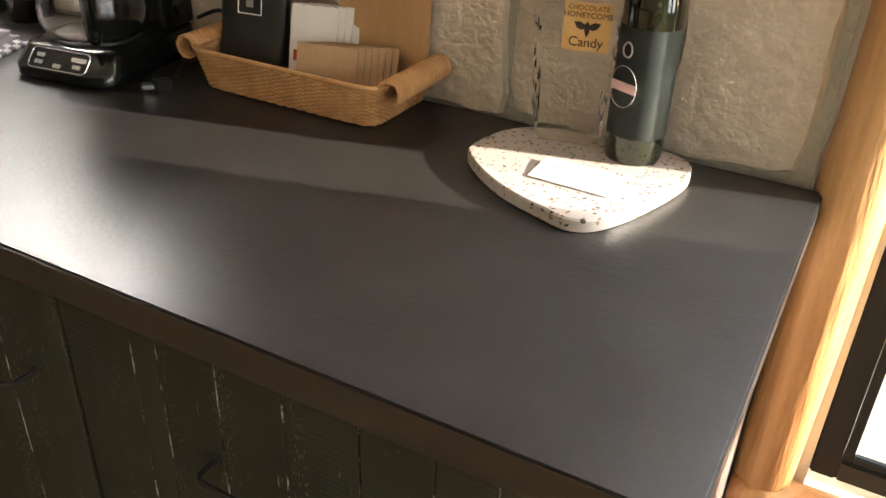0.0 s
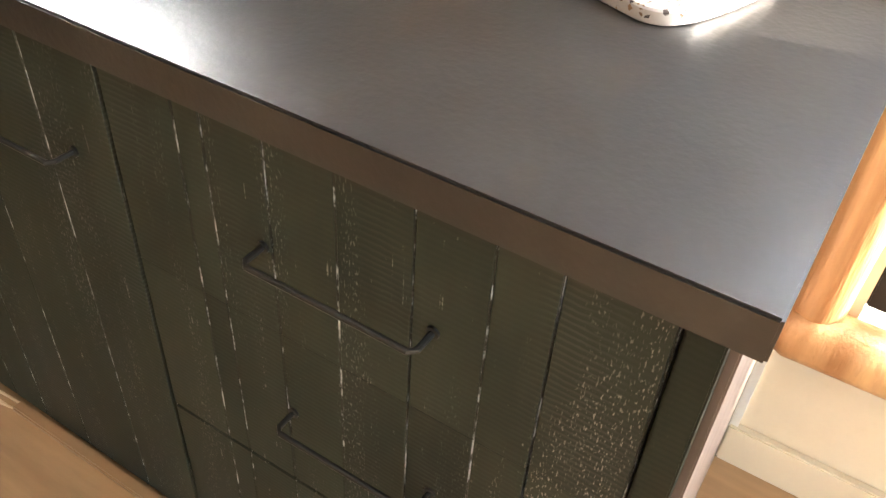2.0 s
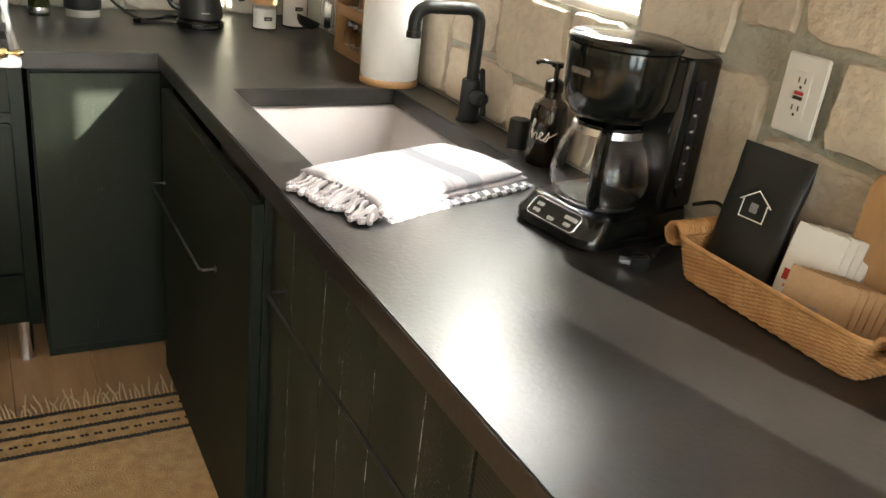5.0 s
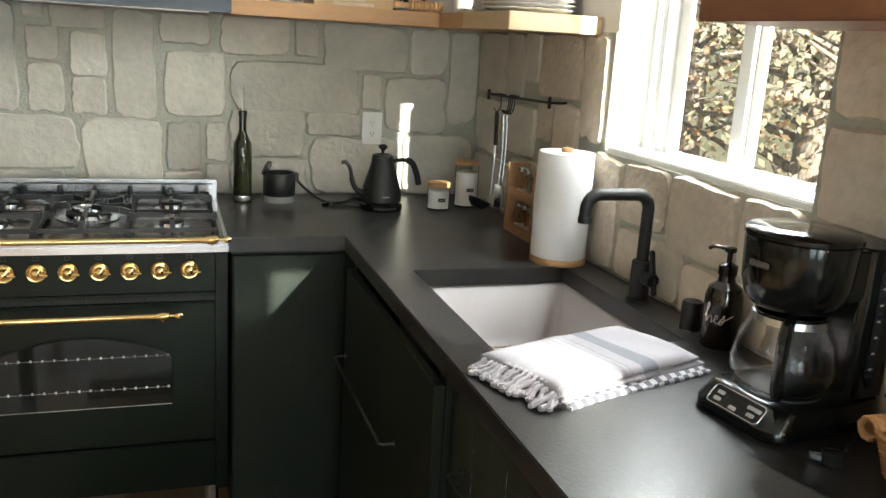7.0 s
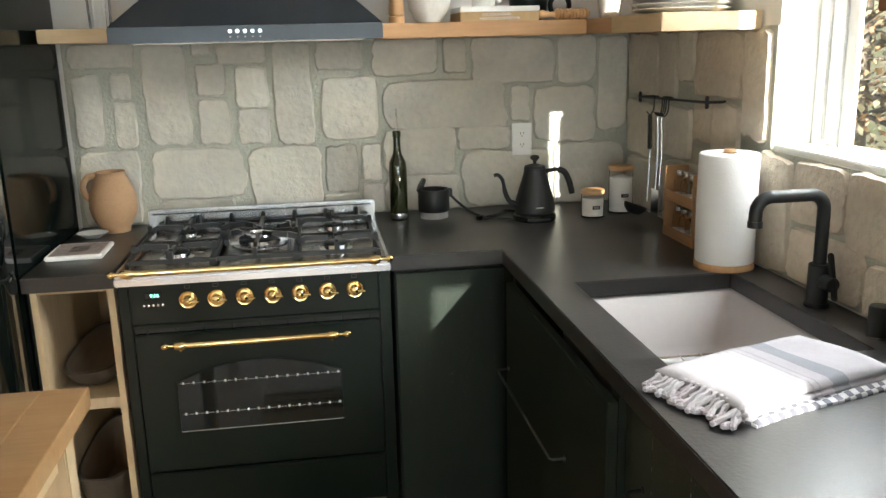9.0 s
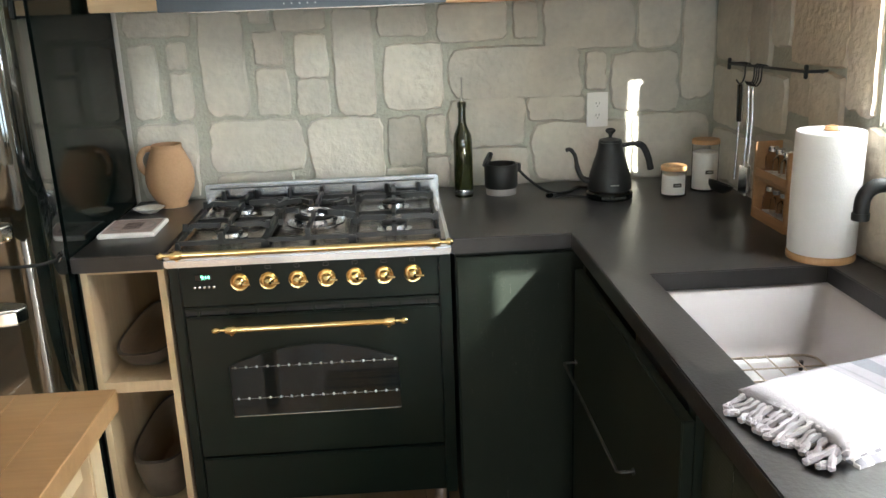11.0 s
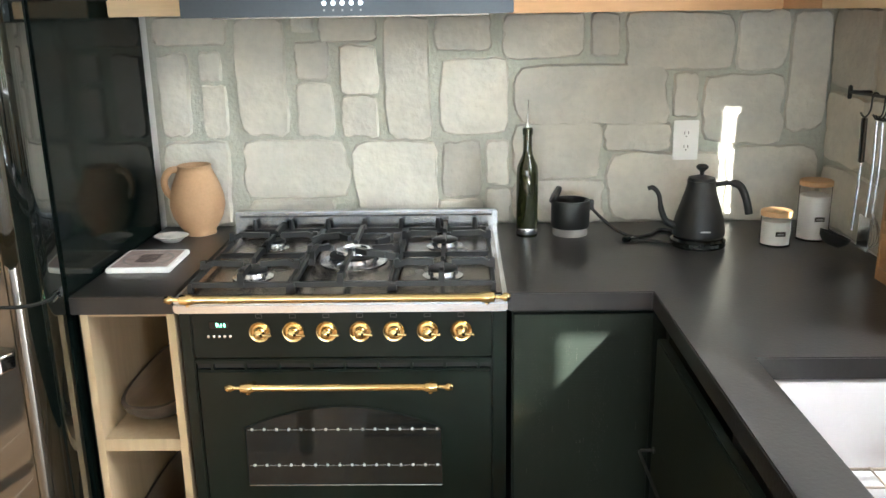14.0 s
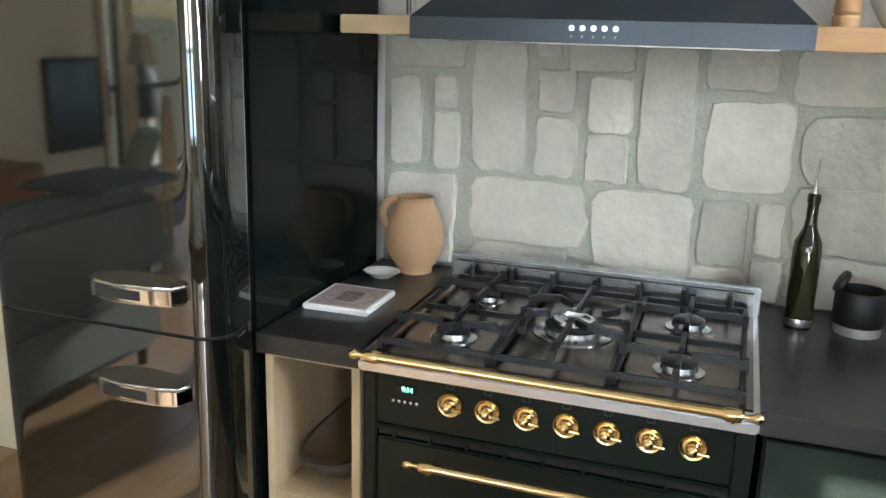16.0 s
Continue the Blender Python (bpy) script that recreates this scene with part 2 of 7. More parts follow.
M_STONEWARM = material("tan_wall_stone", (0.69, 0.61, 0.50), 0.85, second=(0.55, 0.48, 0.39), scale=7, fine=45, mix=0.75, bump=0.6,
                       random_obj=0.25, contrast=0.4, fine_amount=0.3, bump_dist=0.012)
M_MORTAR = material("grey_mortar", (0.45, 0.445, 0.38), 0.95, second=(0.35, 0.355, 0.30), scale=12, fine=90, bump=0.7, bump_dist=0.006)
M_WHITE = material("white_wall_paint", (0.78, 0.77, 0.74), 0.7, second=(0.74, 0.73, 0.70), scale=3, fine=120, bump=0.06, mix=0.4, fine_amount=0.05)
M_CREAM = material("cream_wall_paint", (0.72, 0.63, 0.48), 0.7, second=(0.68, 0.59, 0.45), scale=3, fine=120, bump=0.06, mix=0.4, fine_amount=0.06)
M_CEIL = material("ceiling_paint", (0.75, 0.72, 0.66), 0.8, scale=3, fine=90, bump=0.05, mix=0.2, fine_amount=0.05)
M_VINYL = material("white_window_vinyl", (0.80, 0.80, 0.78), 0.35, scale=5, fine=80, bump=0.0, mix=0.15, fine_amount=0.04)
M_BLKFRAME = material("black_window_frame", (0.012, 0.014, 0.016), 0.35, scale=5, fine=80, bump=0.02)
M_OAK = wood("oak_shelf", (0.50, 0.30, 0.14), (0.36, 0.19, 0.08), "y")
M_OAKX = wood("oak_shelf_along", (0.46, 0.26, 0.12), (0.32, 0.17, 0.08), "x")
M_OAKPALE = wood("pale_end_timber", (0.62, 0.47, 0.29), (0.50, 0.35, 0.19), "y")
M_REDWOOD = wood("reddish_shelf_timber", (0.30, 0.13, 0.06), (0.22, 0.09, 0.04), "x")
M_BIRCH = wood("birch_plywood", (0.50, 0.38, 0.235), (0.42, 0.31, 0.18), "z", 0.6)
M_BUTCHER = wood("butcher_block", (0.33, 0.19, 0.085), (0.24, 0.125, 0.05), "y", 0.8, 0.4)
M_FLOOR = wood("oak_floor", (0.43, 0.275, 0.15), (0.25, 0.145, 0.075), "x", 0.7, 0.42, 0.35)
M_LOG = material("peeled_pine_log", (0.66, 0.40, 0.18), 0.42, second=(0.30, 0.13, 0.045), scale=12, fine=120, stretch=(1, 1, 0.10), contrast=0.28, mix=0.95, bump=0.6, detail=8, coat=0.15, fine_amount=0.35, bump_dist=0.004)
M_TERRA = material("terracotta", (0.43, 0.265, 0.145), 0.75, second=(0.36, 0.21, 0.11), scale=10, fine=120, bump=0.15)
M_CERAMIC = material("white_stoneware", (0.72, 0.70, 0.66), 0.35, second=(0.62, 0.59, 0.54), scale=12, fine=120, bump=0.05)
M_FIRECLAY = material("white_fireclay", (0.47, 0.44, 0.435), 0.18, scale=4, fine=100, bump=0.0, mix=0.1, fine_amount=0.03)
M_WICKER = material("honey_wicker", (0.60, 0.34, 0.15), 0.55, second=(0.42, 0.21, 0.08), scale=40, fine=250, bump=0.15, mix=0.8)
M_BLACK = material("matt_black_metal", (0.012, 0.013, 0.013), 0.45, scale=10, fine=200, bump=0.05)
M_PLASTIC = material("black_plastic", (0.006, 0.007, 0.006), 0.13, scale=10, fine=150, bump=0.02)
M_RUBBER = material("black_cord_rubber", (0.014, 0.014, 0.014), 0.5, scale=30, fine=200, bump=0.05)
M_FRIDGESIDE = material("black_fridge_side", (0.004, 0.007, 0.006), 0.10, scale=2, fine=200, bump=0.01, rough_var=0.02, mix=0.2, ior=1.18)
M_WORNBAR = material("worn_black_bar", (0.16, 0.15, 0.14), 0.35, 0.8, second=(0.03, 0.03, 0.03), scale=12, fine=90, bump=0.03, mix=0.8)
M_FRIDGE = material("glossy_black_enamel", (0.004, 0.006, 0.005), 0.035, scale=2, fine=30, bump=0.0, rough_var=0.0, coat=0.9, mix=0.2, ior=1.82)
M_GASKET = material("dark_grey_gasket", (0.03, 0.03, 0.03), 0.6, scale=20, fine=100, bump=0.0)
M_GLASS = glass("clear_glass", ior=1.32)
M_PANE = glass("window_glass", ior=1.05)
M_WINE = material("dark_wine_glass", (0.008, 0.011, 0.004), 0.06, scale=5, fine=30, bump=0.0, coat=0.5)
M_OIL = material("olive_green_glass", (0.020, 0.023, 0.006), 0.06, scale=5, fine=30, bump=0.0, coat=0.5)
M_AMBER = material("dark_amber_glass", (0.014, 0.009, 0.005), 0.08, scale=5, fine=30, bump=0.0, coat=0.4)
M_OVENGLASS = material("black_oven_glass", (0.006, 0.009, 0.010), 0.06, scale=4, fine=40, bump=0.0, coat=0.6)
M_PAPER = material("white_paper_towel", (0.80, 0.79, 0.78), 0.9, scale=20, fine=220, bump=0.4, mix=0.15, fine_amount=0.06)
M_CARD = material("white_card", (0.80, 0.78, 0.75), 0.6, scale=20, fine=200, bump=0.03, mix=0.1, fine_amount=0.03)
M_KRAFT = material("kraft_paper", (0.46, 0.30, 0.17), 0.7, second=(0.40, 0.25, 0.13), scale=20, fine=200, bump=0.15)
M_PLAINWOOD = wood("light_tool_wood", (0.55, 0.33, 0.16), (0.42, 0.23, 0.10), "z")
M_TOWEL = material("white_cotton", (0.40, 0.37, 0.39), 0.95, scale=60, fine=400, bump=0.5, mix=0.2, fine_amount=0.12)
M_TOWELGREY = material("grey_woven_band", (0.20, 0.20, 0.23), 0.95, scale=60, fine=400, bump=0.5, mix=0.4)
M_RUG = material("beige_woven_jute", (0.56, 0.385, 0.205), 0.95, second=(0.38, 0.24, 0.115), scale=30, fine=240, bump=0.8, mix=0.8, bump_dist=0.004)
M_RUGDARK = material("black_rug_yarn", (0.035, 0.03, 0.028), 0.95, scale=60, fine=300, bump=0.4)
M_FRINGE = material("cream_rug_fringe", (0.68, 0.53, 0.36), 0.95, scale=60, fine=300, bump=0.4)
M_TERRAZZO = terrazzo()
M_REDINK = material("red_ink", (0.45, 0.03, 0.02), 0.6, scale=20, fine=100, bump=0.0)
M_INK = material("dark_ink", (0.03, 0.02, 0.015), 0.6, scale=20, fine=100, bump=0.0)
M_GREYINK = material("grey_ink", (0.30, 0.29, 0.28), 0.6, scale=20, fine=100, bump=0.0)
M_DIMINK = material("dim_grey_marking", (0.10, 0.10, 0.09), 0.6, scale=20, fine=100, bump=0.0)
M_LABELBLACK = material("greenish_black_label", (0.009, 0.014, 0.012), 0.75, scale=40, fine=200, bump=0.02)
M_PINKINK = material("pale_pink_ink", (0.60, 0.40, 0.38), 0.6, scale=20, fine=100, bump=0.0)
M_GOLDLABEL = material("gold_label_paper", (0.62, 0.38, 0.14), 0.6, scale=30, fine=150, bump=0.02)
M_BOOKTAN = material("tan_book_cloth", (0.50, 0.34, 0.17), 0.7, scale=30, fine=300, bump=0.1)
M_SATIN = material("satin_wire", (0.86, 0.86, 0.84), 0.42, 1.0, scale=20, fine=100, bump=0.0)
M_BOWLIN = wood("bare_wood_hollow", (0.30, 0.225, 0.15), (0.20, 0.145, 0.095), "x")
M_NAVY = material("navy_cover_cloth", (0.010, 0.013, 0.022), 0.6, scale=6, fine=80, bump=0.2)
M_SAGE = material("pale_sage_cushion", (0.42, 0.46, 0.38), 0.9, scale=30, fine=300, bump=0.3)
M_DARKBOWL = wood("dark_dough_bowl", (0.10, 0.080, 0.062), (0.055, 0.043, 0.035), "x")
M_DISPLAY = glow("green_clock_digits", (0.25, 1.0, 0.55), 2.0)
M_LED = glow("white_lit_buttons", (0.85, 0.95, 1.0), 0.6)
M_BLUEWIN = glass("blue_tinted_water_window", (0.45, 0.55, 0.85), 0.2)
M_SOFA = material("dark_grey_upholstery", (0.19, 0.185, 0.16), 0.9, scale=30, fine=300, bump=0.4)
M_SHADE = material("linen_lampshade", (0.62, 0.52, 0.40), 0.9, scale=40, fine=300, bump=0.2)
M_CANE = wood("bent_cane", (0.60, 0.42, 0.22), (0.45, 0.28, 0.12), "z")
M_SCREEN = material("black_screen", (0.008, 0.009, 0.010), 0.25, scale=3, fine=40, bump=0.0)
M_GROUND = material("leaf_littered_ground", (0.30, 0.25, 0.15), 0.95, second=(0.18, 0.19, 0.08), scale=1.5, fine=14, bump=0.6, mix=0.9, bump_dist=0.03)
M_BARK = material("grey_bark", (0.30, 0.25, 0.20), 0.9, second=(0.18, 0.14, 0.11), scale=12, fine=60, stretch=(1, 1, 0.3), bump=0.8, bump_dist=0.02)
M_LEAF = material("green_leaves", (0.34, 0.30, 0.21), 0.7, second=(0.22, 0.21, 0.14), scale=3, fine=20, bump=0.0, random_obj=0.4)
M_LEAFRUST = material("rust_leaves", (0.44, 0.28, 0.17), 0.7, second=(0.36, 0.29, 0.20), scale=3, fine=20, bump=0.0, random_obj=0.4)

# ---- mesh helpers ----


def thing(name, label, category, at=(0, 0, 0), rz=0, group="", kind=""):
    e = new(name)
    e.empty_display_size = 0.05
    e.matrix_basis = pose(*at, 0, 0, rz)
    return tagged(e, label, category, group, kind)


def part(name, bm, mat, parent=None, label="", sharp=35, smooth=True):
    me = bpy.data.meshes.new(name)
    bmesh.ops.recalc_face_normals(bm, faces=bm.faces)
    bm.to_mesh(me)
    bm.free()
    if smooth:
        me.shade_smooth()
        me.set_sharp_from_angle(angle=radians(sharp))
    me.materials.append(mat)
    ob = new(name, me)
    if parent:
        ob.parent = parent
    if label:
        ob["label"] = label
    return ob


def origin(ob):
    v = Vector((0, 0, 0))
    while ob:
        v += ob.matrix_basis.translation
        ob = ob.parent
    return v


def wpart(name, bm, mat, parent, label="", sharp=35):
    """A part whose mesh is given in world coordinates, under an unturned thing."""
    o = origin(parent)
    bmesh.ops.translate(bm, verts=bm.verts, vec=-o)
    return part(name, bm, mat, parent, label, sharp)


def structure(name, bm, mat, label, category, sharp=35):
    return tagged(part(name, bm, mat, None, "", sharp), label, category, "", "structure")


def box(x0, x1, y0, y1, z0, z1, bevel=0.0, seg=2, bm=None):
    b = bmesh.new()
    bmesh.ops.create_cube(b, size=1)
    for v in b.verts:
        v.co = Vector(((x0 + x1) / 2 + v.co.x * (x1 - x0), (y0 + y1) / 2 + v.co.y * (y1 - y0), (z0 + z1) / 2 + v.co.z * (z1 - z0)))
    if bevel:
        bmesh.ops.bevel(b, geom=b.edges[:] + b.verts[:], offset=bevel, segments=seg, affect="EDGES", clamp_overlap=True)
    return join(bm, b) if bm else b


def join(a, b):
    me = bpy.data.meshes.new("tmp")
    b.to_mesh(me)
    b.free()
    a.from_mesh(me)
    bpy.data.meshes.remove(me)
    return a


def moved(bm, m):
    bmesh.ops.transform(bm, matrix=m, verts=bm.verts)
    return bm


def lathe(profile, seg=32, at=(0, 0, 0), ribs=0, rib=0.0):
    """A body of revolution from (radius, height) pairs."""
    bm = bmesh.new()
    rings = []
    for r, z in profile:
        if r < 1e-5:
            rings.append([bm.verts.new((at[0], at[1], at[2] + z))])
        else:
            rings.append([bm.verts.new((at[0] + (r + (rib * math.cos(ribs * 2 * math.pi * i / seg) if ribs else 0)) * math.cos(2 * math.pi * i / seg),
                                        at[1] + (r + (rib * math.cos(ribs * 2 * math.pi * i / seg) if ribs else 0)) * math.sin(2 * math.pi * i / seg), at[2] + z)) for i in range(seg)])
    for a, b in zip(rings, rings[1:]):
        for i in range(seg):
            j = (i + 1) % seg
            if len(a) == 1 and len(b) == 1:
                continue
            if len(a) == 1:
                bm.faces.new((a[0], b[j], b[i]))
            elif len(b) == 1:
                bm.faces.new((a[i], a[j], b[0]))
            else:
                bm.faces.new((a[i], a[j], b[j], b[i]))
    return bm


def tube(points, r, seg=8, closed=False, flat=1.0):
    """A round bar along points; r may be a list."""
    pts = [Vector(p) for p in points]
    n = len(pts)
    rs = r if isinstance(r, (list, tuple)) else [r] * n
    bm = bmesh.new()
    rings = []
    up = Vector((0, 0, 1))
    last = None
    for i, p in enumerate(pts):
        a = pts[(i - 1) % n] if closed or i else p
        b = pts[(i + 1) % n] if closed or i < n - 1 else p
        d = (b - a).normalized()
        if last is None:
            s = d.cross(up)
            if s.length < 1e-3:
                s = d.cross(Vector((1, 0, 0)))
            s.normalize()
        else:
            s = (last - d * last.dot(d)).normalized()
        last = s
        u = s.cross(d)
        rings.append([bm.verts.new(p + rs[i] * (math.cos(2 * math.pi * k / seg) * s + flat * math.sin(2 * math.pi * k / seg) * u)) for k in range(seg)])
    for i in range(n if closed else n - 1):
        a, b = rings[i], rings[(i + 1) % n]
        for k in range(seg):
            bm.faces.new((a[k], a[(k + 1) % seg], b[(k + 1) % seg], b[k]))
    if not closed:
        bm.faces.new(rings[0])
        bm.faces.new(rings[-1][::-1])
    return bm


def curve_points(pts, steps=6):
    """A smooth line through points."""
    pts = [Vector(p) for p in pts]
    out = []
    for i in range(len(pts) - 1):
        p0, p1, p2, p3 = pts[max(i - 1, 0)], pts[i], pts[i + 1], pts[min(i + 2, len(pts) - 1)]
        for k in range(steps):
            t = k / steps
            out.append(0.5 * ((2 * p1) + (p2 - p0) * t + (2 * p0 - 5 * p1 + 4 * p2 - p3) * t * t + (3 * p1 - p0 - 3 * p2 + p3) * t ** 3))
    out.append(pts[-1])
    return out


def prism(outline, z0, z1, bevel=0.0, seg=2):
    """An upright slab with the given outline in x and y."""
    bm = bmesh.new()
    low = [bm.verts.new((x, y, z0)) for x, y in outline]
    top = [bm.verts.new((x, y, z1)) for x, y in outline]
    bm.faces.new(low[::-1])
    bm.faces.new(top)
    n = len(low)
    for i in range(n):
        bm.faces.new((low[i], low[(i + 1) % n], top[(i + 1) % n], top[i]))
    if bevel:
        es = [e for e in bm.edges if abs(e.verts[0].co.z - e.verts[1].co.z) < 1e-6]
        bmesh.ops.bevel(bm, geom=es, offset=bevel, segments=seg, affect="EDGES", clamp_overlap=True)
    return bm


def writing(name, text, size, mat, parent, m, label="", extrude=0.0003):
    c = bpy.data.curves.new(name, "FONT")
    c.body, c.size, c.extrude, c.align_x, c.align_y = text, size, extrude, "CENTER", "CENTER"
    tmp = bpy.data.objects.new("tmp", c)
    scene.collection.objects.link(tmp)
    me = bpy.data.meshes.new_from_object(tmp.evaluated_get(bpy.context.evaluated_depsgraph_get()))
    bpy.data.objects.remove(tmp)
    bpy.data.curves.remove(c)
    me.materials.clear()
    me.materials.append(mat)
    me.name = name
    ob = new(name, me)
    ob.parent = parent
    ob.matrix_basis = m
    if label:
        ob["label"] = label
    return ob


# Turns for flat things: a face that looks along +x or -y, with its writing upright.
FACE_PX = Matrix(((0, 0, 1, 0), (1, 0, 0, 0), (0, 1, 0, 0), (0, 0, 0, 1)))
FACE_NY = Matrix(((1, 0, 0, 0), (0, 0, -1, 0), (0, 1, 0, 0), (0, 0, 0, 1)))

# ---- the large structure ----
XW, YW, TOP = -2.762, 1.715, 2.5
WX0, WX1, WZ0, WZ1 = -1.735, -0.93, 1.228, 2.15
RX0, RX1, RZ0, RZ1 = 0.45, 1.36, 0.40, 1.86

structure("wall_west_room", box(XW - 0.15, XW, -4.2, -0.80, 0, TOP), M_CREAM, "warm cream wall beside the fridge", "wall")
wall_west = structure("wall_west", box(XW - 0.15, XW, -0.80, YW + 0.16, 0, TOP), M_WHITE, "white painted kitchen wall behind the range", "wall")
bm = box(XW, WX0, YW, YW + 0.16, 0, TOP)
box(WX0, WX1, YW, YW + 0.16, 0, WZ0 - 0.080, bm=bm)
box(WX0, WX1, YW, YW + 0.16, WZ1, TOP, bm=bm)
box(WX1, 0.36, YW, YW + 0.16, 0, TOP, bm=bm)
wall_north = structure("wall_north", bm, M_WHITE, "white painted wall with the sink window", "wall")
bm = box(0.36, RX0, YW + 0.012, YW + 0.046, 0, TOP)
box(RX0, RX1, YW + 0.012, YW + 0.046, 0, RZ0, bm=bm)
# Unseen raked head, added to cut the sun patch on the corner cabinet flat.
raked_sun_mask = [(RX0, 1.557), (RX1, 1.830), (RX1, TOP), (RX0, TOP)]
lo = [bm.verts.new((x, YW + 0.012, z)) for x, z in raked_sun_mask]
hi = [bm.verts.new((x, YW + 0.046, z)) for x, z in raked_sun_mask]
bm.faces.new(lo)
bm.faces.new(hi[::-1])
for i in range(4):
    bm.faces.new((lo[i], hi[i], hi[(i + 1) % 4], lo[(i + 1) % 4]))
box(RX1, 5.5, YW + 0.012, YW + 0.046, 0, TOP, bm=bm)
wall_north_room = structure("wall_north_room", bm, M_CREAM, "cream painted wall below the log framed window, with an added raked head to trim the sun", "wall")
bm = box(5.5, 5.65, -4.2, -1.45, 0, TOP)
box(5.5, 5.65, -1.45, 1.5, 2.25, TOP, bm=bm)
box(5.5, 5.65, -0.05, 0.45, 0, 2.25, bm=bm)
box(5.5, 5.65, 1.5, YW + 0.16, 0, TOP, bm=bm)
box(5.5, 5.65, -1.45, -0.05, 0, 0.25, bm=bm)
box(5.5, 5.65, 0.45, 1.5, 0, 0.25, bm=bm)
wall_east = structure("wall_east", bm, M_CREAM, "cream living room wall with tall windows", "wall")
SY = -4.2
bm = box(XW - 0.15, 2.33, SY - 0.15, SY, 0, TOP)
box(2.33, 2.57, SY - 0.15, SY, 0, 0.25, bm=bm)
box(2.33, 2.57, SY - 0.15, SY, 2.2, TOP, bm=bm)
box(2.57, 2.69, SY - 0.15, SY, 0, TOP, bm=bm)
box(2.69, 4.6, SY - 0.15, SY, 0, 0.25, bm=bm)
box(2.69, 4.6, SY - 0.15, SY, 2.2, TOP, bm=bm)
box(4.6, 5.65, SY - 0.15, SY, 0, TOP, bm=bm)
wall_south = structure("wall_south", bm, M_CREAM, "cream living room wall with two tall windows", "wall")
for k, (xa, xb) in enumerate(((2.33, 2.57), (2.69, 4.6))):
    bm = box(xa, xa + 0.022, SY - 0.10, SY - 0.05, 0.25, 2.2, 0.004)
    box(xb - 0.022, xb, SY - 0.10, SY - 0.05, 0.25, 2.2, 0.004, bm=bm)
    box(xa + 0.022, xb - 0.022, SY - 0.10, SY - 0.05, 0.25, 0.30, 0.004, bm=bm)
    box(xa + 0.022, xb - 0.022, SY - 0.10, SY - 0.05, 2.15, 2.2, 0.004, bm=bm)
    box(xa + 0.022, xb - 0.022, SY - 0.10, SY - 0.05, 0.98, 1.03, 0.004, bm=bm)
    w = tagged(part("window_%d" % (k + 5), bm, M_BLKFRAME), "tall black framed window onto the woods", "window", "", "structure")
    bm = box(xa - 0.055, xa, SY + 0.002, SY + 0.03, 0.17, 2.28, 0.005)
    box(xb, xb + 0.055, SY + 0.002, SY + 0.03, 0.17, 2.28, 0.005, bm=bm)
    box(xa, xb, SY + 0.002, SY + 0.03, 2.2, 2.28, 0.005, bm=bm)
    box(xa, xb, SY + 0.002, SY + 0.03, 0.17, 0.25, 0.005, bm=bm)
    part("casing", bm, M_OAKPALE, w)
ceiling = structure("ceiling", box(XW - 0.15, 5.65, -4.35, YW + 0.16, TOP, TOP + 0.15), M_CEIL, "plain pale ceiling", "ceiling")
floor = structure("floor", box(XW - 0.15, 5.65, -4.35, YW + 0.16, -0.10, -0.012), M_RUGDARK, "floor of wide oak planks", "floor")
baseboard = structure("baseboard", box(0.345, 5.5, YW - 0.006, YW + 0.012, 0.0, 0.095, 0.003), M_CREAM, "cream baseboard under the window", "baseboard")


def stone_piece(w, h, t, seed, parent, m, mat):
    """One irregular wall stone: a chamfered slab with a wavering outline."""
    rnd = random.Random(seed)
    bm = bmesh.new()
    n = 28
    ph = [rnd.uniform(0, 6.28) for _ in range(4)]
    outer, inner = [], []
    for i in range(n):
        a = 2 * math.pi * (i + 0.5) / n
        c, s = math.cos(a), math.sin(a)
        p = 9.0
        k = (abs(c) ** p + abs(s) ** p) ** (-1 / p)
        wob = 1 + 0.020 * math.sin(2 * a + ph[0]) + 0.018 * math.sin(3 * a + ph[1]) + 0.014 * math.sin(5 * a + ph[2]) + 0.010 * math.sin(9 * a + ph[3]) + rnd.uniform(-0.013, 0.013)
        x, y = c * k * w / 2 * wob, s * k * h / 2 * wob
        outer.append(bm.verts.new((x, y, -0.004)))
        ins = rnd.uniform(0.003, 0.007)
        inner.append(bm.verts.new((x - ins * 1.4 * (1 if x > 0 else -1) * abs(c), y - ins * 1.4 * (1 if y > 0 else -1) * abs(s), t * rnd.uniform(0.8, 1.0))))
    mid = bm.verts.new((rnd.uniform(-0.1, 0.1) * w, rnd.uniform(-0.1, 0.1) * h, t * 1.08))
    for i in range(n):
        j = (i + 1) % n
        bm.faces.new((outer[i], outer[j], inner[j], inner[i]))
        bm.faces.new((inner[i], inner[j], mid))
    ob = part("stone", bm, mat, parent, sharp=50)
    ob.matrix_basis = m
    return ob


# Mortar beds, a little proud of the paint, with the outline of the splashback.
mortar_west = structure("splashback_west", box(XW, XW + 0.006, -0.285, YW, 0.905, 1.533), M_MORTAR, "cream stone splashback behind the range", "splashback")
bm = box(XW + 0.006, WX0, YW - 0.006, YW, 0.905, 1.533)
box(WX0, WX1, YW - 0.006, YW - 0.0005, 0.905, WZ0 - 0.012, bm=bm)
box(WX1, 0.345, YW - 0.006, YW, 0.905, 1.95, bm=bm)
mortar_north = structure("splashback_north", bm, M_MORTAR, "tan stone splashback round the sink window", "splashback")

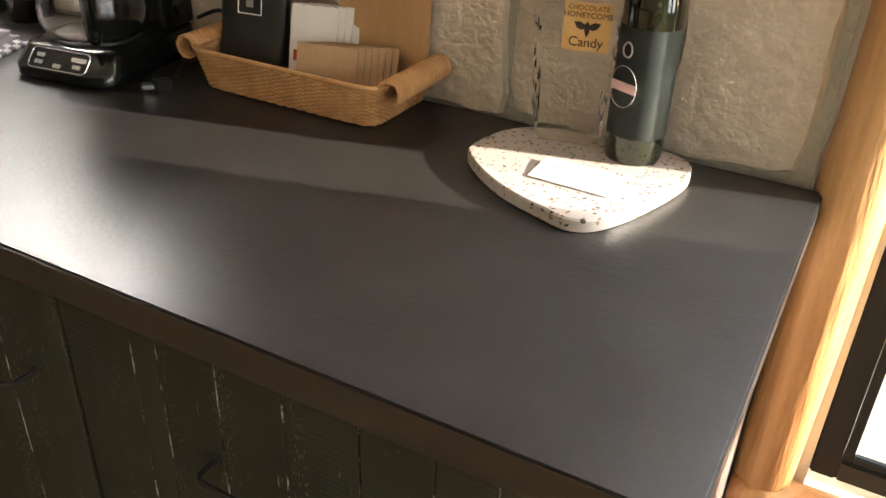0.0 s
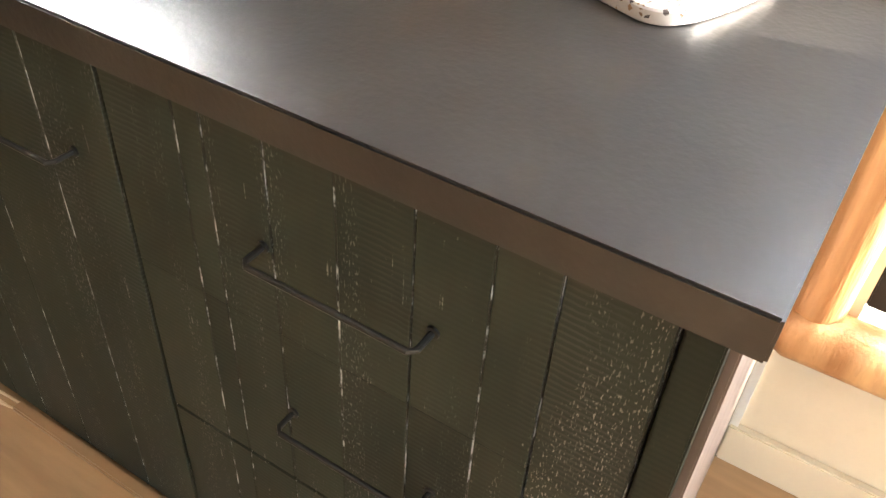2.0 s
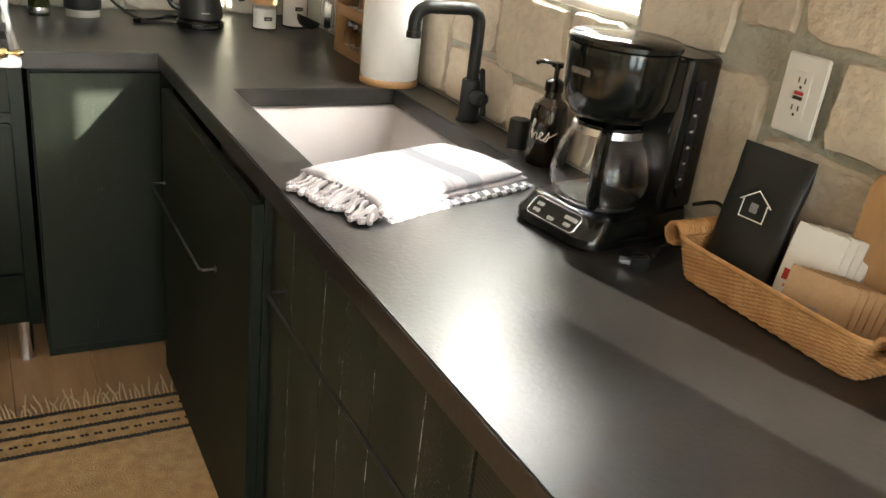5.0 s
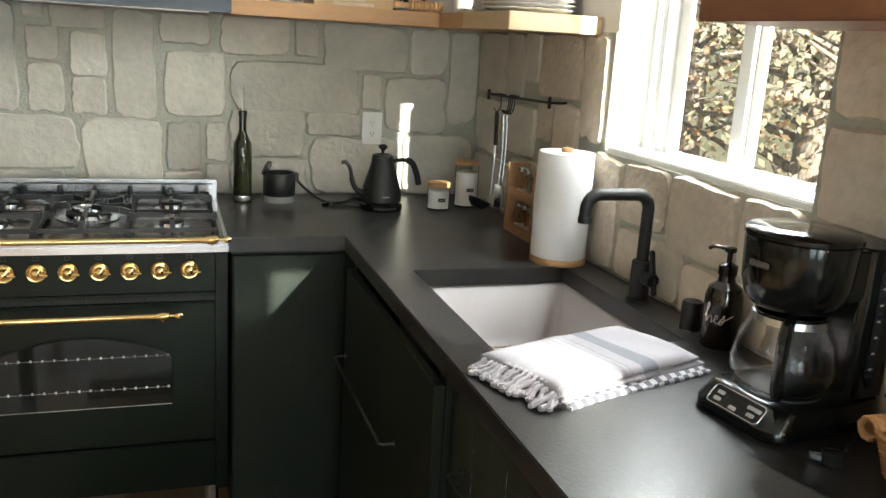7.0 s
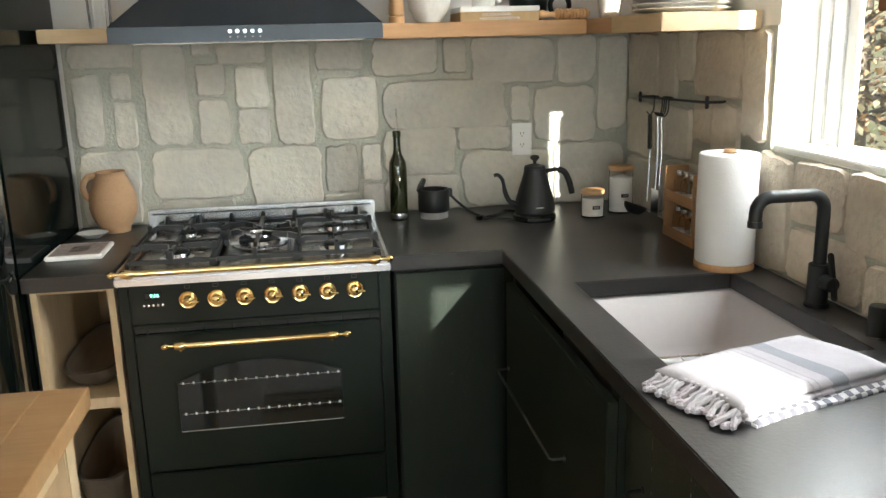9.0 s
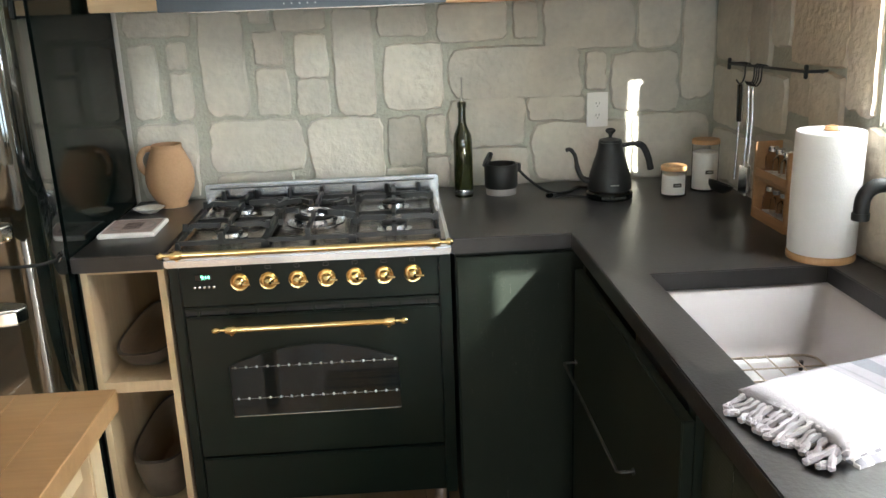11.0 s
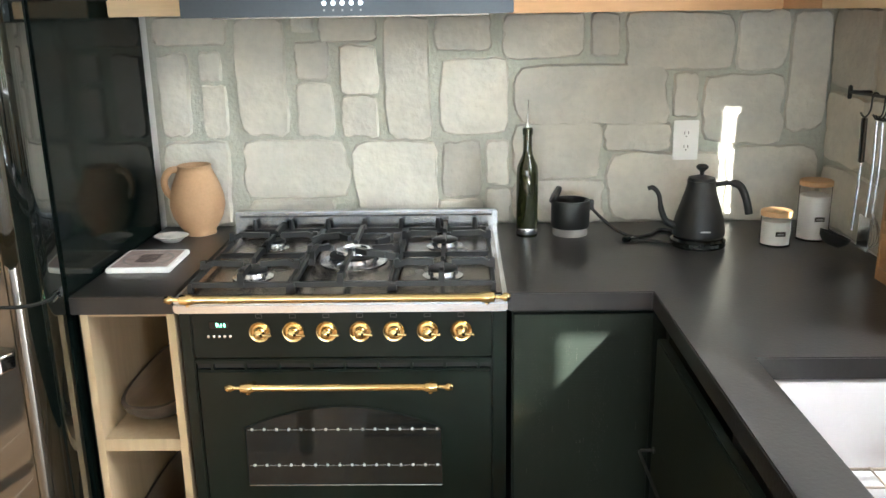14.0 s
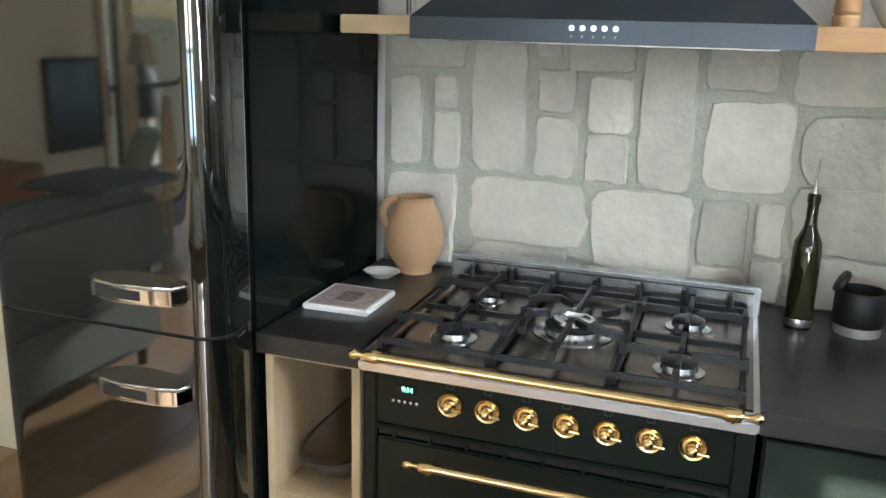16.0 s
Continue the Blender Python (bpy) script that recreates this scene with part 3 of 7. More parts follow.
WEST_UPPER = [
    (-0.262, 1.452, -0.057, 1.528), (-0.260, 1.189, -0.178, 1.424), (-0.135, 1.348, -0.079, 1.428), (-0.133, 1.182, -0.070, 1.332),
    (-0.027, 1.190, 0.113, 1.522), (0.141, 1.486, 0.201, 1.524), (0.223, 1.455, 0.381, 1.522), (0.150, 1.350, 0.240, 1.455),
    (0.148, 1.184, 0.248, 1.334), (0.279, 1.305, 0.382, 1.440), (0.281, 1.179, 0.379, 1.296), (0.410, 1.169, 0.535, 1.520),
    (0.560, 1.425, 0.714, 1.520), (0.574, 1.181, 0.764, 1.399),
]
WEST_LOWER = [
    (-0.267, 0.912, -0.077, 1.167), (-0.022, 0.995, 0.281, 1.166), (0.309, 0.953, 0.552, 1.161), (0.576, 0.992, 0.683, 1.157),
    (0.707, 1.031, 0.768, 1.157), (-0.018, 0.912, 0.239, 0.985), (0.561, 0.908, 0.689, 0.980), (0.705, 0.912, 0.775, 1.015),
    (0.787, 1.046, 1.042, 1.208), (1.057, 1.126, 1.250, 1.204), (1.075, 0.913, 1.398, 1.118), (1.420, 0.913, 1.688, 1.130), (0.787, 0.912, 1.055, 1.036),
]
WEST_RIGHT = [
    (0.758, 1.400, 0.982, 1.522), (1.011, 1.404, 1.085, 1.520), (1.112, 1.362, 1.415, 1.520), (1.433, 1.357, 1.570, 1.520),
    (1.587, 1.180, 1.695, 1.518), (0.791, 1.205, 1.236, 1.376), (1.257, 1.224, 1.321, 1.348), (1.344, 1.145, 1.572, 1.340),
]
seed = 0
for y0, z0, y1, z1 in WEST_UPPER + WEST_LOWER + WEST_RIGHT:
    seed += 1
    stone_piece(y1 - y0 + 0.014, z1 - z0 + 0.012, random.Random(seed).uniform(0.010, 0.016), seed, mortar_west,
                Matrix.Translation((XW + 0.006, (y0 + y1) / 2, (z0 + z1) / 2)) @ FACE_PX, M_STONE)
NORTH_LEFT = [
    (-2.735, 1.31, -2.48, 1.522), (-2.456, 1.305, -2.322, 1.522), (-2.305, 1.375, -2.195, 1.522), (-2.180, 1.335, -1.895, 1.522),
    (-1.880, 1.240, -1.757, 1.522), (-2.735, 1.10, -2.50, 1.290), (-2.480, 1.13, -2.20, 1.290), (-2.180, 1.20, -2.065, 1.318),
    (-2.050, 1.165, -1.900, 1.318), (-2.735, 0.913, -2.40, 1.082), (-2.380, 0.913, -2.12, 1.112), (-2.10, 0.913, -1.80, 1.148),
    (-1.780, 0.913, -1.62, 1.205), (-1.600, 1.060, -1.395, 1.208), (-1.380, 1.040, -1.13, 1.208), (-1.600, 0.913, -1.31, 1.042),
    (-1.290, 0.913, -0.99, 1.025), (-1.110, 1.043, -0.94, 1.208),
]
NORTH_RIGHT = [
    (-0.970, 0.913, -0.77, 1.190), (-0.910, 1.210, -0.70, 1.380), (-0.750, 0.913, -0.60, 1.190), (-0.680, 1.270, -0.58, 1.420),
    (-0.575, 0.913, -0.36, 1.110), (-0.560, 1.270, -0.36, 1.500), (-0.470, 1.128, -0.25, 1.252), (-0.340, 0.913, -0.10, 1.110),
    (-0.340, 1.270, -0.05, 1.470), (-0.230, 1.128, 0.00, 1.252), (-0.080, 0.913, 0.13, 1.200), (0.020, 1.220, 0.30, 1.480),
    (0.150, 0.913, 0.325, 1.200), (-0.910, 1.400, -0.70, 1.600), (-0.680, 1.440, -0.58, 1.640), (-0.560, 1.520, -0.30, 1.700),
    (-0.280, 1.490, 0.02, 1.700), (0.040, 1.500, 0.32, 1.720), (-0.910, 1.620, -0.72, 1.930), (-0.700, 1.660, -0.35, 1.930),
]
for x0, z0, x1, z1 in NORTH_LEFT + NORTH_RIGHT:
    seed += 1
    stone_piece(x1 - x0 + 0.012, z1 - z0 + 0.012, random.Random(seed).uniform(0.010, 0.018), seed, mortar_north,
                Matrix.Translation(((x0 + x1) / 2, YW - 0.006, (z0 + z1) / 2)) @ FACE_NY, M_STONE if x1 < -2.1 else M_STONEWARM)


def rect_frame(x0, x1, z0, z1, y0, y1, w, bevel=0.004):
    bm = box(x0, x0 + w, y0, y1, z0, z1, bevel)
    box(x1 - w, x1, y0, y1, z0, z1, bevel, bm=bm)
    box(x0 + w, x1 - w, y0, y1, z0, z0 + w, bevel, bm=bm)
    box(x0 + w, x1 - w, y0, y1, z1 - w, z1, bevel, bm=bm)
    return bm


window_1 = tagged(part("window_1", rect_frame(WX0, WX1, WZ0 - 0.078, WZ1, YW + 0.105, YW + 0.158, 0.045), M_VINYL), "white vinyl sliding window over the sink", "window", "", "structure")
for x0, x1, yy in ((WX0 + 0.100, -1.325, YW + 0.118), (-1.345, WX1 - 0.046, YW + 0.132)):
    sash = part("sash", rect_frame(x0, x1, WZ0 - 0.032, WZ1 - 0.046, yy, yy + 0.013, 0.045, 0.002), M_VINYL, window_1)
    pane = part("pane", box(x0 + 0.046, x1 - 0.046, yy + 0.004, yy + 0.008, WZ0 + 0.014, WZ1 - 0.092), M_PANE, window_1)
    pane.visible_shadow = False
part("fixed_stile", box(WX0 + 0.046, WX0 + 0.099, YW + 0.112, YW + 0.135, WZ0 - 0.032, WZ1 - 0.046, 0.002), M_VINYL, window_1)
part("window_sill", box(WX0 + 0.001, WX1 - 0.001, YW + 0.001, YW + 0.104, WZ0 - 0.079, WZ0 + 0.004, 0.003), M_WHITE, window_1, "white sun-bleached sill")
part("window_latch", box(WX0 + 0.050, WX0 + 0.075, YW + 0.092, YW + 0.104, WZ0 + 0.006, WZ0 + 0.016, 0.003), M_VINYL, window_1)

window_2 = tagged(part("window_2", rect_frame(RX0, RX1, RZ0 + 0.04, RZ1, YW + 0.014, YW + 0.045, 0.038, 0.003), M_BLKFRAME), "black framed window between peeled log posts", "window", "", "structure")
pane = part("pane", box(RX0 + 0.039, RX1 - 0.039, YW + 0.032, YW + 0.036, RZ0 + 0.079, RZ1 - 0.039), M_PANE, window_2)
pane.visible_shadow = False
part("inner_bead", rect_frame(RX0 + 0.039, RX1 - 0.039, RZ0 + 0.079, RZ1 - 0.039, YW + 0.016, YW + 0.028, 0.014, 0.002), M_BLKFRAME, window_2)
for k, (ya, yb) in enumerate(((-1.45, -0.05), (0.45, 1.5))):
    bm = box(5.50, 5.56, ya, ya + 0.05, 0.25, 2.25, 0.004)
    box(5.50, 5.56, yb - 0.05, yb, 0.25, 2.25, 0.004, bm=bm)
    box(5.50, 5.56, ya + 0.05, yb - 0.05, 0.25, 0.31, 0.004, bm=bm)
    box(5.50, 5.56, ya + 0.05, yb - 0.05, 2.19, 2.25, 0.004, bm=bm)
    box(5.50, 5.56, ya + 0.05, yb - 0.05, 1.25, 1.29, 0.004, bm=bm)
    w = tagged(part("window_%d" % (k + 3), bm, M_BLKFRAME), "tall black framed living room window", "window", "", "structure")
    bm = box(5.44, 5.498, ya - 0.09, ya, 0.16, 2.34, 0.006)
    box(5.44, 5.498, yb, yb + 0.09, 0.16, 2.34, 0.006, bm=bm)
    box(5.44, 5.498, ya, yb, 2.25, 2.34, 0.006, bm=bm)
    box(5.44, 5.498, ya, yb, 0.16, 0.25, 0.006, bm=bm)
    part("casing", bm, M_OAKPALE, w)


def log_mesh(length, r, seed, seg=20, rows=14):
    rnd = random.Random(seed)
    bm = bmesh.new()
    rings = []
    ph = [rnd.uniform(0, 6.28) for _ in range(3)]
    knots = [(rnd.uniform(0.05, length), rnd.uniform(0, 6.28)) for _ in range(9)]
    for i in range(rows + 1):
        z = length * i / rows
        rr = r * (1 + 0.05 * math.sin(3.1 * z + ph[0]) + 0.03 * math.sin(9 * z + ph[1]))
        if i == 0:
            rr *= 0.8
        ox = 0.006 * math.sin(2.2 * z + ph[2])
        ring = []
        for k in range(seg):
            a = 6.2832 * k / seg
            knot = sum(0.10 * math.exp(-((z - kz) / 0.030) ** 2 - (math.sin((a - ka) / 2) * 3.2) ** 2) for kz, ka in knots)
            q = rr * (1 + knot + 0.020 * math.sin(3 * a + 5 * z + ph[0]) + 0.012 * math.sin(5 * a - 11 * z + ph[1]))
            ring.append(bm.verts.new((ox + q * math.cos(a), q * math.sin(a) * 0.95, z + (0.012 if i == 0 else 0))))
        rings.append(ring)
    for a, b in zip(rings, rings[1:]):
        for k in range(seg):
            bm.faces.new((a[k], a[(k + 1) % seg], b[(k + 1) % seg], b[k]))
    bm.faces.new(rings[0][::-1])
    bm.faces.new(rings[-1])
    return bm


for k, (x, r) in enumerate(((0.396, 0.047), (1.418, 0.056))):
    ob = tagged(part("log_post", log_mesh(TOP - 0.372, r, 5 + k, rows=40), M_LOG, None, sharp=60), "peeled honey-coloured pine log post beside the window", "post", "log window frame")
    ob.location = (x, YW - 0.006, 0.372)
ob = tagged(part("log_sill", moved(log_mesh(1.27, 0.050, 9, rows=36), Matrix.Rotation(radians(90), 4, "Y")), M_LOG, None, sharp=60), "peeled pine log sill under the window", "sill", "log window frame")
ob.location = (0.338, YW - 0.020, 0.384)

# ---- worktops and base cabinets ----
CT, CB, CF = 0.91, 0.866, 1.065
SX0, SX1, SY0, SY1 = -1.678, -1.095, 1.169, 1.588
worktop = thing("worktop", "black leathered stone L-shaped worktop with a sink cutout", "worktop", (-1.2, 1.3, CB))
xs = [XW + 0.024, -2.066, SX0, SX1, 0.363]
ys = [0.733, CF, SY0, SY1, 1.692]
bm = bmesh.new()
grid = {}


def gv(i, j, z):
    return grid.setdefault((i, j, z), bm.verts.new((xs[i], ys[j], z)))


cells = [(i, j) for i in range(4) for j in range(4) if not (j == 0 and i > 0) and not (i == 2 and j == 2)]
for i, j in cells:
    bm.faces.new((gv(i, j, CT), gv(i + 1, j, CT), gv(i + 1, j + 1, CT), gv(i, j + 1, CT)))
    bm.faces.new((gv(i, j, CB), gv(i, j + 1, CB), gv(i + 1, j + 1, CB), gv(i + 1, j, CB)))
    for (a, b), (di, dj) in ((((i, j), (i + 1, j)), (0, -1)), (((i, j + 1), (i + 1, j + 1)), (0, 1)), (((i, j), (i, j + 1)), (-1, 0)), (((i + 1, j), (i + 1, j + 1)), (1, 0))):
        if (i + di, j + dj) not in cells:
            bm.faces.new((gv(*a, CT), gv(*b, CT), gv(*b, CB), gv(*a, CB)))
bmesh.ops.recalc_face_normals(bm, faces=bm.faces)
es = [e for e in bm.edges if len(e.link_faces) == 2 and e.calc_face_angle(0) > 1.0]
bmesh.ops.bevel(bm, geom=es, offset=0.0025, segments=2, affect="EDGES")
wpart("slab", bm, M_COUNTER, worktop)
worktop_left = tagged(part("worktop", box(XW + 0.024, -2.062, -0.283, -0.040, CB, CT, 0.0025), M_COUNTER), "short black stone worktop between fridge and range", "worktop")


def pull(x0, x1, y, z, reach=0.034, r=0.0037):
    """A thin square-cornered bar pull on a face that looks along -y."""
    pts = [(x0, y, z), (x0, y - reach * 0.8, z), (x0 + 0.006, y - reach, z), (x1 - 0.006, y - reach, z), (x1, y - reach * 0.8, z), (x1, y, z)]
    b = tube(pts, r, 8)
    for x in (x0, x1):
        join(b, moved(lathe([(0, 0), (0.0075, 0), (0.0075, 0.003), (0, 0.003)], 12), Matrix.Translation((x, y, z)) @ Matrix.Rotation(radians(90), 4, "X")))
    return b


def plank_front(parent, x0, x1, z0, z1, cuts, y=1.078, depth=0.020, handle=None, mat=None, name="drawer_front", worn=None, rough_board=False):
    """A front of upright boards with narrow grooves between them, as one drawer or door."""
    back = wpart(name, box(x0, x1, y + 0.006, y + depth, z0, z1, 0.001), M_GROOVE, parent)
    edges = [x0] + list(cuts) + [x1]
    for a, b in zip(edges, edges[1:]):
        wpart("board", box(a + 0.0013, b - 0.0013, y, y + 0.0065, z0, z1, 0.0007, 1), M_SPECKLED if rough_board and b > 0.2 else mat or M_CAB, back)
    for c, w in (worn or {}).items():
        wpart("worn_edge", box(c - w / 2, c + w / 2, y + 0.0004, y + 0.0060, z0 + 0.002, z1 - 0.001), M_GROOVE, back, "pale worn groove")
    if handle:
        wpart("handle", pull(handle[0], handle[1], y, handle[2]), M_BLACK, back, "thin black bar pull")
    return back


FY = 1.078
unit = thing("drawer_unit", "black rough-sawn drawer unit with worn pale streaks at the worktop's end", "cabinet", (0.0, 1.38, 0), group="base cabinets")
wpart("body", box(-0.335, 0.333, FY + 0.022, 1.70, 0.0, CB - 0.001), M_CABPLAIN, unit)
wpart("end_panel", box(0.334, 0.345, FY + 0.030, 1.70, 0.0, CB - 0.002, 0.002), M_ENDWOOD, unit, "worn brownish end panel")
wpart("corner_post", box(0.304, 0.336, FY - 0.002, FY + 0.021, 0.0, CB - 0.001, 0.002), M_CABPLAIN, unit)
cuts = (-0.220, -0.183, -0.104, -0.021, 0.066, 0.145, 0.206)
WORN = {-0.220: 0.0014, -0.183: 0.0009, -0.104: 0.0008, -0.021: 0.0020, 0.066: 0.0005, 0.145: 0.0014, 0.206: 0.0004}
plank_front(unit, -0.324, 0.300, 0.6004, 0.861, cuts, handle=(-0.115, 0.091, 0.723), worn=WORN, rough_board=True)
plank_front(unit, -0.324, 0.300, 0.326, 0.600, cuts, handle=(-0.095, 0.100, 0.470), worn=WORN, rough_board=True)
plank_front(unit, -0.324, 0.300, 0.012, 0.320, cuts, handle=(-0.095, 0.100, 0.215), worn=WORN, rough_board=True)
unit = thing("drawer_unit", "black sawn-wood drawer unit with a long bar pull", "cabinet", (-0.69, 1.38, 0), group="base cabinets")
wpart("body", box(-1.050, -0.336, FY + 0.022, 1.70, 0.0, CB - 0.001), M_CABPLAIN, unit)
cuts = (-0.950, -0.797, -0.710, -0.597, -0.450)
plank_front(unit, -1.046, -0.329, 0.012, 0.861, cuts, handle=(-0.985, -0.399, 0.723), worn={-0.950: 0.0006, -0.797: 0.0009, -0.710: 0.0010, -0.597: 0.0014, -0.450: 0.0011})
wpart("stile", box(-1.086, -1.0505, FY + 0.006, FY + 0.021, 0.0, CB - 0.001, 0.001), M_CABPLAIN, unit)
wpart("paint_chip", prism([(-1.064, 0.0), (-1.054, 0.004), (-1.052, 0.03), (-1.057, 0.06), (-1.061, 0.085), (-1.060, 0.05), (-1.066, 0.03)], 0, 0.0006), M_CARD, unit, "chipped pale patch").matrix_basis = Matrix.Translation((0, FY + 0.0058 - 1.38, 0.035)) @ Matrix.Translation((0.69, 0, 0)) @ FACE_NY
unit = thing("sink_cabinet", "plain black cabinet under the sink with a long slim pull", "cabinet", (-1.56, 1.38, 0), group="base cabinets")
wpart("side_panel", box(-1.125, -1.088, FY - 0.009, 1.70, 0.0, CB - 0.001), M_CABPLAIN, unit)
wpart("side_panel", box(-2.070, -2.040, FY + 0.022, 1.70, 0.0, CB - 0.001), M_CABPLAIN, unit)
wpart("bottom_panel", box(-2.040, -1.126, FY + 0.022, 1.70, 0.0, 0.12), M_CABPLAIN, unit)
door = wpart("door", box(-1.930, -1.088, FY - 0.032, FY - 0.010, 0.012, 0.850, 0.0025), M_CABPLAIN, unit)
wpart("handle", pull(-1.900, -1.352, FY - 0.032, 0.600), M_WORNBAR, door, "thin worn bar pull")
unit = thing("corner_cabinet", "plain black corner cabinet beside the range", "cabinet", (-2.4, 1.2, 0), group="base cabinets")
wpart("body", box(XW + 0.02, -2.098, 0.745, 1.70, 0.0, CB - 0.001), M_CABPLAIN, unit)
wpart("door", box(-2.098, -2.082, 0.748, 1.074, 0.035, 0.852, 0.002, 1), M_CABPLAIN, unit)
ob = tagged(part("floor_trim", box(-0.78, 0.335, 1.052, 1.074, 0.0, 0.012, 0.003), M_FLOOR), "narrow oak strip along the cabinet foot", "trim", "", "structure")

# Open plywood cubby beside the range.
cub = thing("open_cubby", "pale birch plywood open cubby unit between fridge and range", "cabinet", (-2.4, -0.155, 0), group="base cabinets")
wpart("side", box(-2.70, -2.072, -0.266, -0.248, 0.0, CB - 0.001, 0.001), M_BIRCH, cub)
wpart("side", box(-2.70, -2.072, -0.062, -0.044, 0.0, CB - 0.001, 0.001), M_BIRCH, cub)
wpart("back", box(-2.72, -2.701, -0.266, -0.044, 0.0, CB - 0.001), M_BIRCH, cub)
wpart("top_rail", box(-2.70, -2.073, -0.2475, -0.0625, 0.858, CB - 0.001, 0.001), M_BIRCH, cub)
wpart("shelf", box(-2.70, -2.074, -0.2475, -0.0625, 0.508, 0.540, 0.001), M_BIRCH, cub)
wpart("shelf", box(-2.70, -2.074, -0.2475, -0.0625, 0.080, 0.110, 0.001), M_BIRCH, cub)
wpart("cleat", box(-2.699, -2.685, -0.10, -0.0627, 0.541, 0.857, 0.001), M_WHITE, cub, "pale painted cleat")
tagged(part("filler_panel", box(-2.74, -2.10, -0.283, -0.268, 0.0, CB - 0.001), M_CABPLAIN), "black filler strip beside the fridge", "panel", "", "structure")

# Sink.
sink = thing("sink", "white fireclay undermount sink with a wire grid", "sink", (-1.386, 1.378, 0.64))
bm = bmesh.new()


def rrect(x0, x1, y0, y1, r, n=5):
    out = []
    for cx, cy, a0 in ((x1 - r, y1 - r, 0), (x0 + r, y1 - r, 90), (x0 + r, y0 + r, 180), (x1 - r, y0 + r, 270)):
        for k in range(n + 1):
            a = radians(a0 + 90 * k / n)
            out.append((cx + r * math.cos(a), cy + r * math.sin(a)))
    return out


def loft(rings, close_last=True, close_first=False):
    """Skin between closed rings of equal length; each ring is (outline, z)."""
    bm = bmesh.new()
    rows = [[bm.verts.new((x, y, z)) for x, y in o] for o, z in rings]
    for a, b in zip(rows, rows[1:]):
        n = len(a)
        for i in range(n):
            bm.faces.new((a[i], a[(i + 1) % n], b[(i + 1) % n], b[i]))
    if close_last:
        bm.faces.new(rows[-1])
    if close_first:
        bm.faces.new(rows[0][::-1])
    return bm


e = 0.012
bm = loft([(rrect(SX0 - 0.03, SX1 + 0.03, SY0 - 0.03, SY1 + 0.03, 0.03), 0.66), (rrect(SX0 - 0.03, SX1 + 0.03, SY0 - 0.03, SY1 + 0.03, 0.03), CB - 0.001),
           (rrect(SX0 - e, SX1 + e, SY0 - e, SY1 + e, 0.025), CB - 0.001), (rrect(SX0 - 0.002, SX1 + 0.002, SY0 - 0.002, SY1 + 0.002, 0.025), CB - 0.010),
           (rrect(SX0 + 0.008, SX1 - 0.008, SY0 + 0.008, SY1 - 0.008, 0.030), 0.72), (rrect(SX0 + 0.020, SX1 - 0.020, SY0 + 0.020, SY1 - 0.020, 0.035), 0.688),
           (rrect(SX0 + 0.045, SX1 - 0.045, SY0 + 0.045, SY1 - 0.045, 0.035), 0.680)])
wpart("basin", bm, M_FIRECLAY, sink, sharp=50)
M_WIRE = material("tan_coated_wire", (0.30, 0.24, 0.18), 0.4, scale=20, fine=100, bump=0.0)
gr = wpart("sink_grid", tube([(x, y, 0.704) for x, y in rrect(SX0 + 0.04, SX1 - 0.04, SY0 + 0.04, SY1 - 0.04, 0.03)], 0.003, 6, True), M_WIRE, sink, "thin tan-coated wire grid")
for k in range(1, 8):
    x = SX0 + 0.04 + (SX1 - SX0 - 0.08) * k / 8
    wpart("wire", tube([(x, SY0 + 0.04, 0.704), (x, SY1 - 0.04, 0.704)], 0.002, 6), M_WIRE, gr)
for k in range(1, 6):
    y = SY0 + 0.04 + (SY1 - SY0 - 0.08) * k / 6
    wpart("wire", tube([(SX0 + 0.04, y, 0.7075), (SX1 - 0.04, y, 0.7075)], 0.002, 6), M_WIRE, gr)
for x in (SX0 + 0.07, SX1 - 0.07):
    for y in (SY0 + 0.08, SY1 - 0.08):
        wpart("grid_foot", tube([(x, y, 0.680), (x, y, 0.703)], 0.005, 8), M_RUBBER, gr)

# ---- range ----
rg = thing("range_cooker", "dark green-black range cooker with brass knobs and rails", "range cooker", (-2.37, 0.347, 0))
RF = -2.072
wpart("body", box(-2.66, RF - 0.022, -0.034, 0.731, 0.125, 0.894, 0.003), M_RANGE, rg)
for ya, yb in ((-0.034, -0.006), (0.698, 0.731)):
    wpart("side_column", box(RF - 0.021, RF - 0.002, ya, yb, 0.125, 0.880, 0.003), M_RANGE, rg)
panel = wpart("control_panel", box(RF - 0.021, RF, -0.004, 0.696, 0.752, 0.880, 0.003), M_RANGE, rg)
wpart("vent_strip", box(RF - 0.021, RF + 0.004, -0.004, 0.696, 0.738, 0.750, 0.003), M_RANGE, panel)
vent = wpart("vent_slot", box(RF - 0.021, RF - 0.012, -0.004, 0.696, 0.722, 0.737), M_BLACK, rg)
for k in range(9):
    wpart("vent_rib", box(RF - 0.0115, RF - 0.002, 0.03 + k * 0.079, 0.037 + k * 0.079, 0.722, 0.737), M_RANGE, vent)
door = wpart("oven_door", box(RF - 0.021, RF, -0.002, 0.694, 0.292, 0.720, 0.004), M_RANGE, rg)
arch = []
for k in range(17):
    y = 0.100 + 0.476 * k / 16
    arch.append((y, 0.571 + 0.056 * math.sin(math.pi * k / 16) ** 0.9))
outl = [(0.576, 0.418), (0.100, 0.418)] + arch


